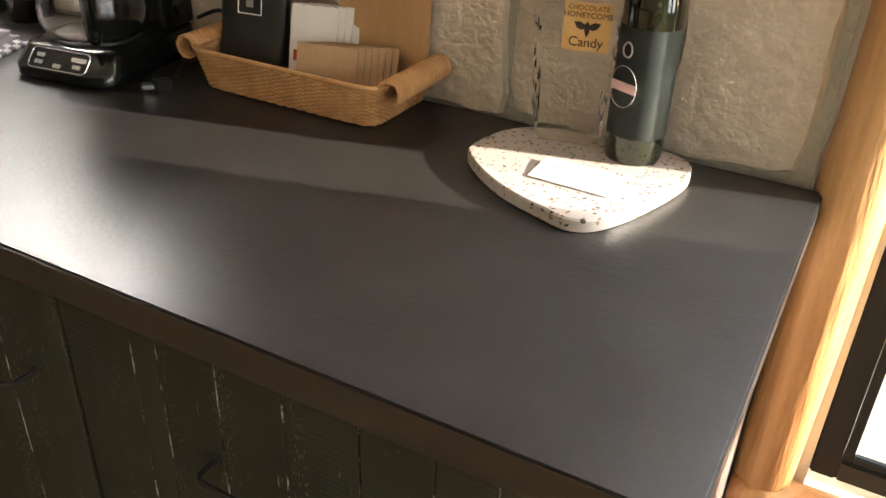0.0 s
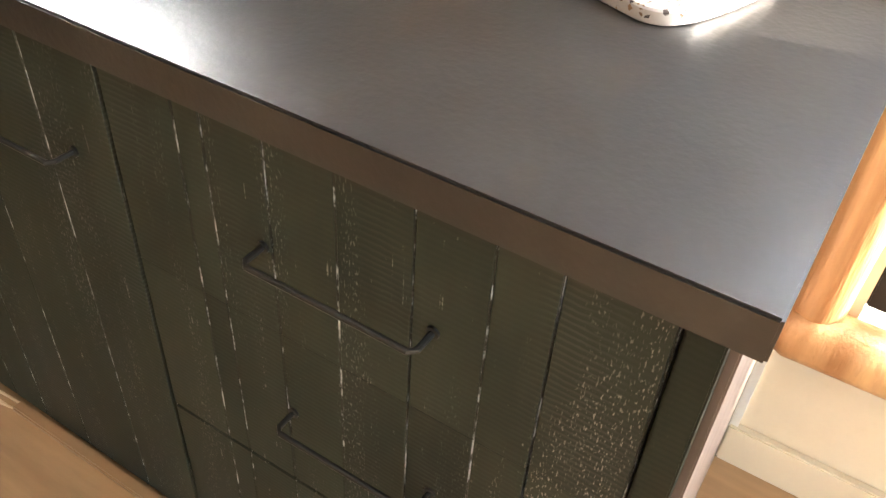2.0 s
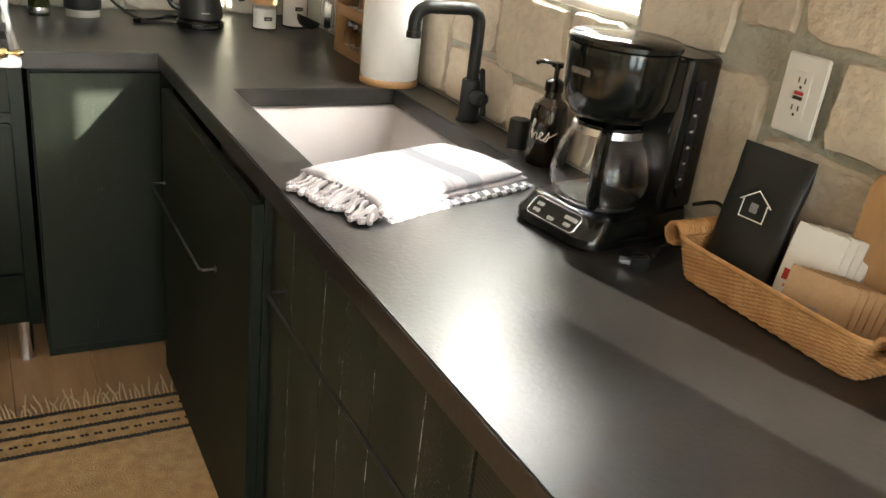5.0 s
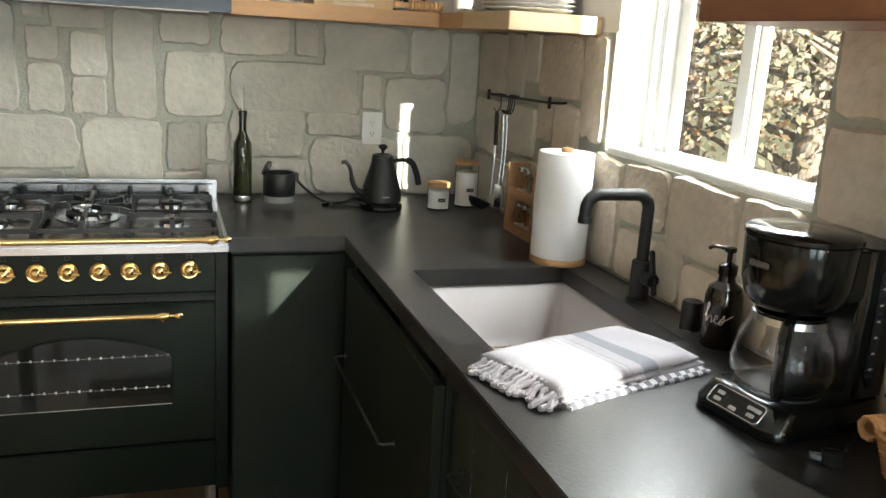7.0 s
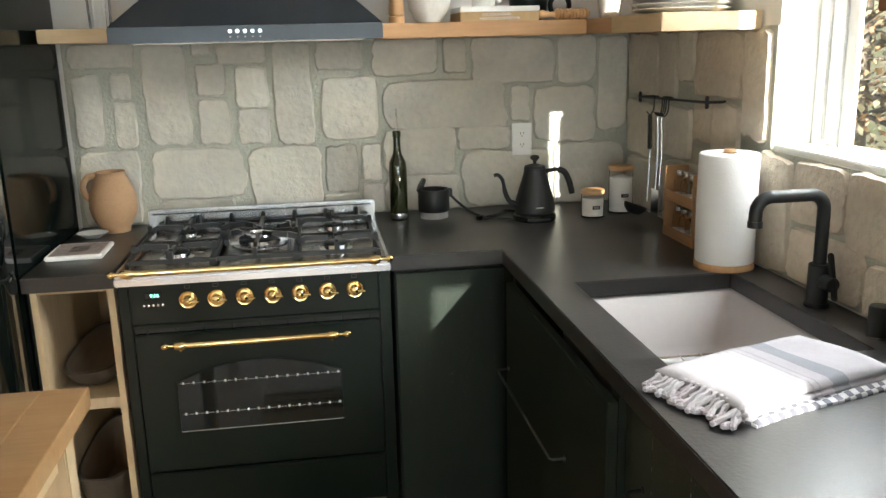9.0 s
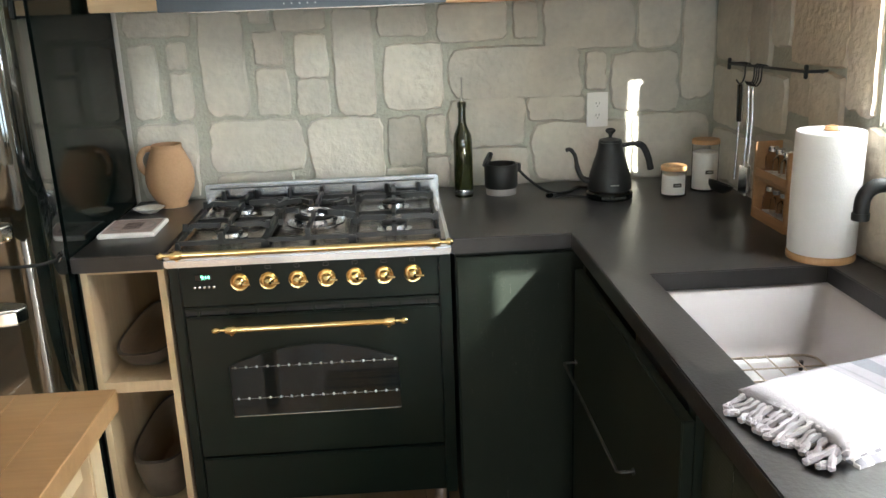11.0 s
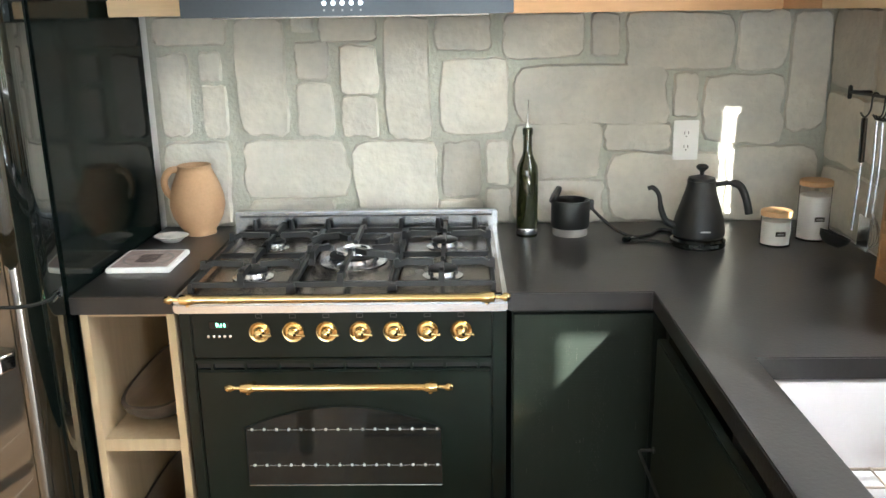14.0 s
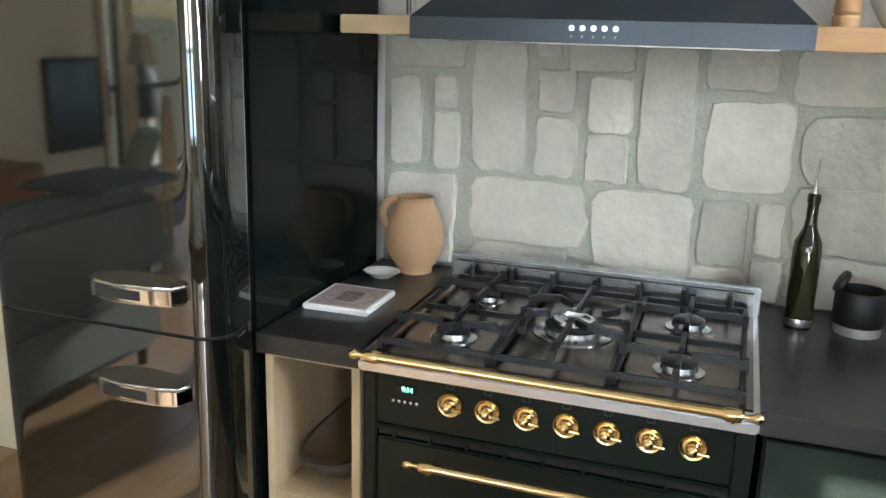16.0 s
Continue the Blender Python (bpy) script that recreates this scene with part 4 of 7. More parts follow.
def wall_prism(outline, x0, x1):
    """A plate in the plane of y and z."""
    b = bmesh.new()
    lo = [b.verts.new((x0, y, z)) for y, z in outline]
    hi = [b.verts.new((x1, y, z)) for y, z in outline]
    b.faces.new(lo)
    b.faces.new(hi[::-1])
    for i in range(len(lo)):
        j = (i + 1) % len(lo)
        b.faces.new((lo[i], lo[j], hi[j], hi[i]))
    return b


win = wpart("oven_window", wall_prism(outl, RF + 0.0005, RF + 0.0025), M_OVENGLASS, door, "arched black oven glass")
wpart("window_trim", tube([(RF + 0.003, y, z) for y, z in outl], 0.0016, 6, True), M_RANGE, win)
wpart("window_lip", tube([(RF + 0.0035, 0.102, 0.4165), (RF + 0.0035, 0.574, 0.4165)], 0.0014, 6), M_STEEL, win)
for z in (0.470, 0.566):
    rack = wpart("oven_rack", tube([(RF + 0.0030, 0.106, z), (RF + 0.0030, 0.572, z)], 0.0007, 6), M_STEEL, win, "thin steel rack seen through the glass")
    for k in range(16):
        y = 0.118 + k * 0.0298
        wpart("rack_tip", tube([(RF + 0.0028, y, z), (RF + 0.0060, y, z + 0.003)], 0.0034, 8), M_SATIN, rack)
drawer = wpart("storage_drawer", box(RF - 0.021, RF - 0.002, -0.002, 0.694, 0.150, 0.284, 0.004), M_RANGE, rg)
for x in (-2.12, -2.60):
    for y in (0.01, 0.685):
        wpart("foot", lathe([(0, 0.0), (0.024, 0.0), (0.021, 0.02), (0.021, 0.126), (0, 0.126)], 20, (x, y, 0)), M_STEEL, rg, "round steel foot")


def rail(y0, y1, x, z, r, xback):
    """A brass rail along y with turned ends and two brackets."""
    prof = [(0, 0), (0.006, 0.001), (0.010, 0.008), (0.010, 0.014), (0.006, 0.020), (0.0045, 0.024), (0.0045, 0.034), (0.011, 0.037), (0.0125, 0.046), (0.0125, 0.062),
            (0.010, 0.067), (r, 0.070)]
    n = y1 - y0
    full = prof + [(r, n - 0.070)] + [(a, n - b) for a, b in reversed(prof[:-1])]
    b = moved(lathe(full, 20), Matrix.Translation((x, y0, z)) @ Matrix.Rotation(radians(-90), 4, "X"))
    for y in (y0 + 0.053, y1 - 0.053):
        join(b, tube([(x, y, z), (x, y, z - 0.012), (xback, y, z - 0.014)], 0.006, 10))
    return b


wpart("door_rail", rail(0.078, 0.607, RF + 0.058, 0.702, 0.0088, RF - 0.002), M_BRASS, door, "polished brass oven door rail")
top = wpart("hob_top", box(-2.66, -2.048, -0.036, 0.733, 0.896, 0.908, 0.003), M_STEEL, rg, "brushed steel hob surround")
wpart("front_lip", box(-2.058, -2.046, -0.036, 0.733, 0.872, 0.8955, 0.004), M_STEEL, top)
wpart("hob_rail", rail(-0.046, 0.738, -2.026, 0.914, 0.0088, -2.050), M_BRASS, top, "polished brass hob rail")
wpart("hob_tray", box(-2.620, -2.068, -0.024, 0.721, 0.9085, 0.9105, 0.001), M_DARKSTEEL, top, "dull dark hob tray")
bg = wpart("backguard", box(-2.662, -2.628, -0.036, 0.733, 0.9085, 0.978, 0.004), M_STEEL, rg, "brushed steel backguard")
wpart("backguard_slot", box(-2.6275, -2.6255, -0.02, 0.717, 0.962, 0.966), M_BLACK, bg)
for k in range(7):
    y = 0.155 + k * 0.0785
    base = moved(lathe([(0, 0), (0.0252, 0), (0.0260, 0.002), (0.0246, 0.0048), (0.0205, 0.0042), (0.0180, 0.0022), (0.0145, 0.0026), (0.0125, 0.006), (0.0092, 0.009), (0.0088, 0.014), (0.0108, 0.018), (0.0100, 0.0235), (0.0055, 0.0275), (0, 0.0285)], 28),
                 Matrix.Translation((RF, y, 0.818)) @ Matrix.Rotation(radians(90), 4, "Y"))
    knob = wpart("knob", base, M_BRASS, panel, "polished brass knob")
    wpart("lever", moved(lathe([(0, -0.004), (0.003, 0.0), (0.0026, 0.018), (0.0036, 0.026), (0, 0.029)], 10), Matrix.Translation((RF + 0.020, y + 0.004, 0.817)) @ Matrix.Rotation(radians(-95), 4, "X")), M_BRASS, knob)
    mark = box(RF + 0.0003, RF + 0.0008, y - 0.007, y + 0.007, 0.8515, 0.8525)
    box(RF + 0.0003, RF + 0.0008, y - 0.007, y + 0.007, 0.8605, 0.8615, bm=mark)
    box(RF + 0.0003, RF + 0.0008, y - 0.0075, y - 0.0065, 0.8515, 0.8615, bm=mark)
    box(RF + 0.0003, RF + 0.0008, y + 0.0065, y + 0.0075, 0.8515, 0.8615, bm=mark)
    wpart("burner_mark", mark, M_DIMINK, panel)
for y in (0.355, 0.585):
    wpart("indicator_lamp", lathe([(0, 0), (0.003, 0), (0.003, 0.002), (0, 0.003)], 12, (0, 0, 0)), M_CARD, panel).matrix_basis = Matrix.Translation(Vector((RF, y, 0.862)) - origin(panel)) @ Matrix.Rotation(radians(90), 4, "Y")
disp = wpart("clock_display", box(RF + 0.0002, RF + 0.0020, 0.037, 0.083, 0.826, 0.844, 0.001), M_SCREEN, panel, "black clock display")
writing("clock_digits", "9:14", 0.014, M_DISPLAY, disp, Matrix.Translation(Vector((RF + 0.0026, 0.064, 0.835)) - origin(disp)) @ FACE_PX, "lit green digits")
for k in range(5):
    wpart("clock_button", moved(lathe([(0, 0), (0.0042, 0), (0.0036, 0.004), (0, 0.005)], 12), Matrix.Translation((RF, 0.034 + k * 0.0128, 0.808)) @ Matrix.Rotation(radians(90), 4, "Y")), M_STEEL, panel)


def burner(x, y, r, tall=1.0):
    r *= 1.2
    b = wpart("burner", lathe([(0, 0.9106), (r * 1.35, 0.9106), (r * 1.35, 0.913), (r * 1.0, 0.916), (r * 0.92, 0.916 + 0.010 * tall), (0, 0.916 + 0.010 * tall)], 32, (x, y, 0)), M_STEEL, rg, "steel burner ring")
    wpart("burner_cap", lathe([(0, 0.9265), (r * 0.95, 0.9265), (r * 0.97, 0.931), (r * 0.80, 0.9345), (0, 0.935)], 32, (x, y, 0)), M_IRON, b, "black enamel burner cap")
    return b


for x, y, r in ((-2.205, 0.115, 0.031), (-2.475, 0.115, 0.023), (-2.475, 0.582, 0.031), (-2.205, 0.582, 0.031)):
    burner(x, y, r)
b = burner(-2.335, 0.348, 0.054, 1.4)
wpart("crown", lathe([(0.020, 0.9352), (0.046, 0.9352), (0.047, 0.938), (0.044, 0.945), (0.036, 0.946), (0.034, 0.941), (0.020, 0.940)], 40, (-2.335, 0.348, 0)), M_STEEL, b, "dull steel burner crown")


def bar(a, b, h=0.013, w=0.0058):
    """A cast bar between two points, square in section."""
    a, b = Vector(a), Vector(b)
    d = (b - a).normalized()
    s = Vector((-d.y, d.x, 0)).normalized() * w
    bm = bmesh.new()
    lo = [bm.verts.new(p) for p in (a - s, a + s, b + s, b - s)]
    hi = [bm.verts.new(p + Vector((0, 0, h))) for p in (a - s * 0.8, a + s * 0.8, b + s * 0.8, b - s * 0.8)]
    bm.faces.new(lo[::-1])
    bm.faces.new(hi)
    for i in range(4):
        bm.faces.new((lo[i], lo[(i + 1) % 4], hi[(i + 1) % 4], hi[i]))
    return bm


def grate(y0, y1, burners):
    """A cast pan support: a low frame on feet, with raised fingers that reach over the burners."""
    x0, x1, z = -2.598, -2.090, 0.922
    g = wpart("pan_support", bar((x0, y0, z), (x1, y0, z), 0.012, 0.0048), M_IRON, rg, "cast iron pan support")
    wide = len(burners) > 1
    sides = [((x0, y1, z), (x1, y1, z)), ((x0, y0, z), (x0, y1, z)), ((x1, y0, z), (x1, y1, z))] + ([((-2.338, y0, z), (-2.338, y1, z))] if wide else [])
    for a, b in sides:
        wpart("support_bar", bar(a, b, 0.012, 0.0048), M_IRON, g)
    for bx, by, r in burners:
        lim = ((x0 if bx < -2.34 else -2.338), (x1 if bx > -2.34 else -2.338)) if wide else (x0, x1)
        for dx, dy in ((1, 0), (-1, 0), (0, 1), (0, -1)):
            far = Vector((lim[1] if dx > 0 else lim[0], by, z + 0.008)) if dx else Vector((bx, y1 if dy > 0 else y0, z + 0.008))
            near = Vector((bx + dx * r, by + dy * r, z + 0.018))
            mid = far.lerp(near, 0.25) + Vector((0, 0, 0.010))
            f = wpart("support_finger", bar(far, mid, 0.016, 0.0065), M_IRON, g)
            wpart("finger_tip", bar(mid, near, 0.014, 0.0055), M_IRON, f)
            wpart("finger_horn", bar(far - Vector((0.006, 0, 0.004)), far + Vector((0.006, 0, -0.004)), 0.030, 0.0080), M_IRON, f)
    for x in (x0, x1):
        for y in (y0, y1):
            wpart("support_foot", bar((x - 0.008, y, 0.911), (x + 0.008, y, 0.911), 0.020, 0.006), M_IRON, g)


grate(-0.004, 0.226, ((-2.20, 0.115, 0.022), (-2.475, 0.115, 0.016)))
grate(0.236, 0.462, ((-2.335, 0.348, 0.050),))
grate(0.472, 0.702, ((-2.20, 0.582, 0.022), (-2.475, 0.582, 0.022)))
c = Vector((-2.335, 0.348, 0.0))
for k in range(4):
    a0 = radians(45 + 90 * k)
    arm = [c + Vector((r * math.cos(a0 + t), r * math.sin(a0 + t), z)) for r, t, z in ((0.062, -0.50, 0.950), (0.098, -0.30, 0.951), (0.128, 0.0, 0.946), (0.150, 0.16, 0.936))]
    w = wpart("wok_finger", bar(arm[0], arm[1], 0.014, 0.0068), M_IRON, rg, "curved cast iron pan support finger")
    wpart("finger_bend", bar(arm[1], arm[2], 0.016, 0.0072), M_IRON, w)
    wpart("finger_root", bar(arm[2], arm[3], 0.018, 0.0076), M_IRON, w)
for k in range(7):
    y = 0.03 + k * 0.106
    wpart("grate_horn", tube([(-2.598, y, 0.930), (-2.600, y, 0.962)], [0.010, 0.0055], 8), M_IRON, rg, "cast iron pan support horn")

# ---- hood and shelves ----
hood = thing("range_hood", "charcoal pyramid chimney hood with five lit buttons", "range hood", (-2.5, 0.364, 1.527))
HX = -2.284
bm = bmesh.new()
base = [(XW + 0.002, -0.030), (HX, -0.030), (HX, 0.757), (XW + 0.002, 0.757)]
topr = [(XW + 0.002, 0.215), (-2.49, 0.215), (-2.49, 0.515), (XW + 0.002, 0.515)]
wpart("canopy_lip", box(XW + 0.002, HX, -0.030, 0.757, 1.527, 1.572, 0.002), M_HOOD, hood)
wpart("canopy", loft([([(x + 0.0 if x < -2.7 else x - 0.004, y) for x, y in base], 1.5725), (topr, 1.80)], True, True), M_HOOD, hood)
wpart("chimney", box(XW + 0.002, -2.492, 0.217, 0.513, 1.8005, TOP), M_HOOD, hood)
wpart("filter", box(-2.70, -2.33, 0.03, 0.70, 1.5235, 1.5265, 0.001), M_DARKSTEEL, hood)
for k in range(5):
    y = 0.312 + k * 0.0215
    wpart("button", moved(lathe([(0, 0), (0.0054, 0), (0.0048, 0.003), (0, 0.0035)], 16), Matrix.Translation((HX, y, 1.556)) @ Matrix.Rotation(radians(90), 4, "Y")), M_LED, hood, "round pale push button")
    wpart("button_mark", box(HX + 0.0002, HX + 0.0006, y - 0.002, y + 0.002, 1.538, 1.542), M_GREYINK, hood)
SHX = -2.43
ob = tagged(part("wall_shelf", box(XW + 0.002, SHX, -0.262, -0.033, 1.533, 1.575, 0.003), M_OAKPALE), "short pale timber shelf beside the hood", "shelf", "timber shelves")
sh = thing("wall_shelf", "thick oak corner shelf above the splashback", "shelf", (-2.4, 1.3, 1.525), group="timber shelves")
wpart("board", box(XW + 0.002, SHX, 0.761, 1.435, 1.525, 1.572, 0.003), M_OAK, sh)
wpart("return_board", box(XW + 0.002, -2.2005, 1.4355, 1.712, 1.525, 1.572, 0.003), M_OAKX, sh)
wpart("pale_board", box(-2.200, -1.822, 1.4345, 1.712, 1.5245, 1.5725, 0.002), wood("pale_pine_board", (0.62, 0.47, 0.29), (0.50, 0.35, 0.19), "x"), sh, "pale pine board end")
sh = thing("wall_shelf", "reddish-brown timber shelf beside the sink window", "shelf", (-0.66, 1.56, 1.543), group="timber shelves")
wpart("board", box(-0.965, -0.30, 1.435, 1.70, 1.543, 1.590, 0.003), M_REDWOOD, sh)

# ---- refrigerator ----
fr = thing("refrigerator", "glossy black retro fridge-freezer with rounded doors and chrome handles", "refrigerator", (-2.38, -0.59, 0))
FY0, FY1 = -0.885, -0.286
wpart("body", box(-2.72, -2.062, FY0, FY1, 0.04, 1.93, 0.012, 3), M_FRIDGESIDE, fr)
wpart("gasket", box(-2.0615, -2.050, FY0 + 0.006, FY1 - 0.006, 0.06, 1.92), M_STEEL, fr, "thin bright seam behind the doors")


def fridge_door(z0, z1, inset=0.0):
    """A deep flat door, its sides rolled round with a wide radius."""
    n, rows = 60, []
    pts = []
    half, cx = (FY1 - FY0) / 2 - inset, (FY0 + FY1) / 2
    for k in range(n + 1):
        u = -1 + 2 * k / n
        u = math.sin(u * math.pi / 2)
        over = max(0.0, abs(u) * half - (half - 0.064)) / 0.064
        d = 0.112 - 0.064 + 0.064 * math.sqrt(max(0.0, 1 - over * over)) - inset
        pts.append((-2.0495 + d, cx + u * half))
    outline = [(-2.0495, cx - half)] + pts + [(-2.0495, cx + half)]
    clean = [outline[0]]
    for p in outline[1:]:
        if (Vector(p) - Vector(clean[-1])).length > 1e-4:
            clean.append(p)
    return prism(clean, z0, z1, 0.008, 3)


upper = wpart("upper_door", fridge_door(0.934, 1.925), M_FRIDGE, fr, sharp=60)
lower = wpart("lower_door", fridge_door(0.055, 0.926), M_FRIDGE, fr, sharp=60)
wpart("seam_trim", fridge_door(0.9262, 0.9338, 0.009), M_GASKET, fr)
for d, z in ((upper, 1.020), (lower, 0.806)):
    hb = bmesh.new()
    out = [(-1.948, -0.352), (-1.905, -0.372), (-1.893, -0.42), (-1.893, -0.50), (-1.900, -0.56), (-1.930, -0.592), (-1.946, -0.585), (-1.940, -0.52), (-1.938, -0.42)]
    h = wpart("handle", prism(out, z - 0.020, z + 0.020, 0.006, 3), M_CHROME, d, "chunky chrome lever handle", sharp=50)
    wpart("handle_mount", moved(lathe([(0, 0), (0.020, 0), (0.020, 0.010), (0.012, 0.020), (0, 0.024)], 24), Matrix.Translation((-1.958, -0.374, z + 0.004)) @ Matrix.Rotation(radians(75), 4, "Y")), M_CHROME, h)
    wpart("finger_recess", box(-1.8985, -1.8915, -0.545, -0.435, z - 0.012, z + 0.012, 0.002), M_GASKET, h)
for x in (-2.66, -2.12):
    for y in (-0.84, -0.33):
        wpart("foot", lathe([(0, 0), (0.02, 0), (0.02, 0.041), (0, 0.041)], 16, (x, y, 0)), M_PLASTIC, fr)

# ---- butcher-block table ----
tb = thing("work_table", "butcher-block work table with pale legs", "table", (-0.75, -0.35, 0))
TX0, TX1, TY0, TY1, TZ = -1.185, -0.20, -0.78, 0.108, 0.925
for k in range(11):
    y0 = TY0 + (TY1 - TY0) * k / 11
    wpart("stave", box(TX0, TX1, y0 + 0.0002, y0 + (TY1 - TY0) / 11 - 0.0002, TZ - 0.038, TZ, 0.0015, 1), M_BUTCHER, tb)
for x in (TX0 + 0.055, TX1 - 0.055):
    for y in (TY0 + 0.055, TY1 - 0.055):
        wpart("leg", box(x - 0.025, x + 0.025, y - 0.025, y + 0.025, 0, TZ - 0.039, 0.003), M_BIRCH, tb)
wpart("apron", box(TX0 + 0.085, TX1 - 0.085, TY1 - 0.062, TY1 - 0.044, TZ - 0.12, TZ - 0.039, 0.002), M_BIRCH, tb)
wpart("apron", box(TX0 + 0.048, TX0 + 0.066, TY0 + 0.085, TY1 - 0.085, TZ - 0.12, TZ - 0.039, 0.002), M_BIRCH, tb)
wpart("dowel_rail", tube([(TX0 + 0.30, TY1 + 0.005, 0.80), (TX0 + 0.30, TY1 + 0.055, 0.80), (TX1 - 0.2, TY1 + 0.055, 0.80), (TX1 - 0.2, TY1 + 0.005, 0.80)], 0.014, 12), M_PLAINWOOD, tb, "turned wooden dowel rail")

# ---- rug ----
rug = thing("runner_rug", "beige woven jute runner with black banded ends and cream fringe", "rug", (-1.32, 0.68, 0))
RGX0, RGX1, RGY0, RGY1 = -1.800, -0.868, 0.25, 1.073
bm = bmesh.new()
nx, ny = 60, 50
vs = [[bm.verts.new((RGX0 + (RGX1 - RGX0) * i / nx + (0.010 * math.sin(j * 0.5) * (1 if i in (0, nx) else 0)) * 0.4, RGY0 + (RGY1 - RGY0) * j / ny,
                     0.005 + 0.0012 * math.sin(i * 1.9) * math.sin(j * 2.3) + 0.0008 * math.sin(i * 0.37 + j * 0.21))) for j in range(ny + 1)] for i in range(nx + 1)]
for i in range(nx):
    for j in range(ny):
        bm.faces.new((vs[i][j], vs[i + 1][j], vs[i + 1][j + 1], vs[i][j + 1]))
edge = [vs[i][0] for i in range(nx + 1)] + [vs[nx][j] for j in range(1, ny + 1)] + [vs[i][ny] for i in range(nx - 1, -1, -1)] + [vs[0][j] for j in range(ny - 1, 0, -1)]
low = [bm.verts.new((v.co.x, v.co.y, 0.0)) for v in edge]
for i in range(len(edge)):
    j = (i + 1) % len(edge)
    bm.faces.new((edge[i], low[i], low[j], edge[j]))
wpart("weave", bm, M_RUG, rug, sharp=60)
rnd = random.Random(3)
for end, sgn in ((RGX1, -1), (RGX0, 1)):
    for row, (off, dash) in enumerate(((0.014, 0), (0.054, 1), (0.094, 0), (0.134, 1), (0.174, 0))):
        bm = bmesh.new()
        y, k = RGY0 + 0.006, 0
        while y < RGY1 - 0.010:
            ln = 0.011
            if not (dash == 1 and k % 3 == 2) and not (dash == 2 and k % 2):
                join(bm, moved(lathe([(0, -0.004), (0.0035, -0.002), (0.0040, 0.002), (0, 0.0045)], 6),
                               Matrix.Translation((end + sgn * (off + rnd.uniform(-0.001, 0.001)), y, 0.0058)) @ Matrix.Rotation(radians(70 if row % 2 else -70), 4, "X") @ Matrix.Diagonal((1.9, 1.2, 1.9, 1) if dash == 0 else (1.2, 0.9, 1.5, 1))))
            y += ln
            k += 1
        tagged(wpart("stripe", bm, M_RUGDARK, rug, "row of black knotted yarn"), kind="stuff")
    bm = bmesh.new()
    y = RGY0 + 0.004
    while y < RGY1:
        l = rnd.uniform(0.045, 0.105)
        dy = rnd.uniform(-0.02, 0.02)
        pts = [(end, y, 0.006), (end - sgn * l * 0.35, y + dy * 0.2, 0.007), (end - sgn * l * 0.7, y + dy * 0.7, 0.0045), (end - sgn * l, min(y + dy, RGY1 + 0.008), 0.003)]
        join(bm, tube(curve_points(pts, 2), [0.0032, 0.003, 0.003, 0.0028, 0.0026, 0.0024, 0.0018], 5))
        y += rnd.uniform(0.008, 0.016)
    tagged(wpart("fringe", bm, M_FRINGE, rug, "twisted cream fringe"), kind="stuff")

# ---- on the worktop beside the range ----


def wine_shape(h, r, neck_r, neck_h, shoulder):
    return [(0, 0), (r * 0.94, 0), (r, 0.006), (r, h - neck_h - shoulder), (r * 0.93, h - neck_h - shoulder * 0.6), (r * 0.62, h - neck_h - shoulder * 0.22), (neck_r * 1.15, h - neck_h),
            (neck_r, h - neck_h * 0.8), (neck_r, h - 0.022), (neck_r * 1.18, h - 0.020), (neck_r * 1.18, h - 0.004), (neck_r * 0.9, h), (0, h)]


ob = thing("oil_bottle", "dark green glass oil bottle with a steel pour spout", "bottle", (-2.585, 0.815, CT))
part("glass_body", lathe(wine_shape(0.310, 0.031, 0.0125, 0.075, 0.055), 32), M_OIL, ob, "dark olive green glass")
part("base_ring", lathe([(0.0312, 0.008), (0.0318, 0.010), (0.0318, 0.024), (0.0312, 0.026)], 32), M_STEEL, ob)
part("pour_spout", tube([(0, 0, 0.309), (0, 0, 0.330), (0.001, 0.001, 0.385)], [0.006, 0.0025, 0.0018], 8), M_STEEL, ob, "thin steel spout")

ob = thing("grinder_cup", "black cylinder cup with a tilted lid on a grey stone base", "container", (-2.600, 0.940, CT))
part("base", lathe([(0, 0), (0.049, 0), (0.050, 0.003), (0.050, 0.022), (0, 0.022)], 36), M_GREYINK, ob, "grey stone base")
part("cup", lathe([(0, 0.0225), (0.053, 0.0225), (0.055, 0.026), (0.055, 0.098), (0.053, 0.101), (0.049, 0.101), (0.048, 0.060), (0, 0.058)], 36), M_BLACK, ob)
lid = part("lid", moved(lathe([(0, 0), (0.026, 0), (0.028, 0.004), (0.026, 0.012), (0, 0.014)], 28), Matrix.Translation((0.0, -0.038, 0.112)) @ Matrix.Rotation(radians(62), 4, "X")), M_BLACK, ob, "tilted black lid")
part("arm", box(-0.008, 0.008, 0.040, 0.066, 0.070, 0.100, 0.003), M_BLACK, ob)
ob = tagged(part("cable", tube(curve_points([(-2.60, 1.00, 0.985), (-2.595, 1.03, 0.955), (-2.575, 1.07, 0.925), (-2.54, 1.11, 0.9145), (-2.56, 1.16, 0.9145), (-2.62, 1.20, 0.9145), (-2.60, 1.24, 0.9145)], 6), 0.0045, 8), M_RUBBER), "black power cord lying on the worktop", "cord")
ob = tagged(part("cable", tube(curve_points([(-2.49, 1.10, 0.9145), (-2.50, 1.14, 0.9145), (-2.48, 1.18, 0.9145), (-2.465, 1.205, 0.9145)], 6), 0.0035, 8), M_RUBBER), "short black cord with a plug at its end", "cord")
plug = thing("power_plug", "small black plug with two steel prongs", "plug", (-2.505, 1.085, CT), rz=-60)
part("plug_body", box(-0.012, 0.012, -0.008, 0.008, 0, 0.014, 0.003), M_PLASTIC, plug)
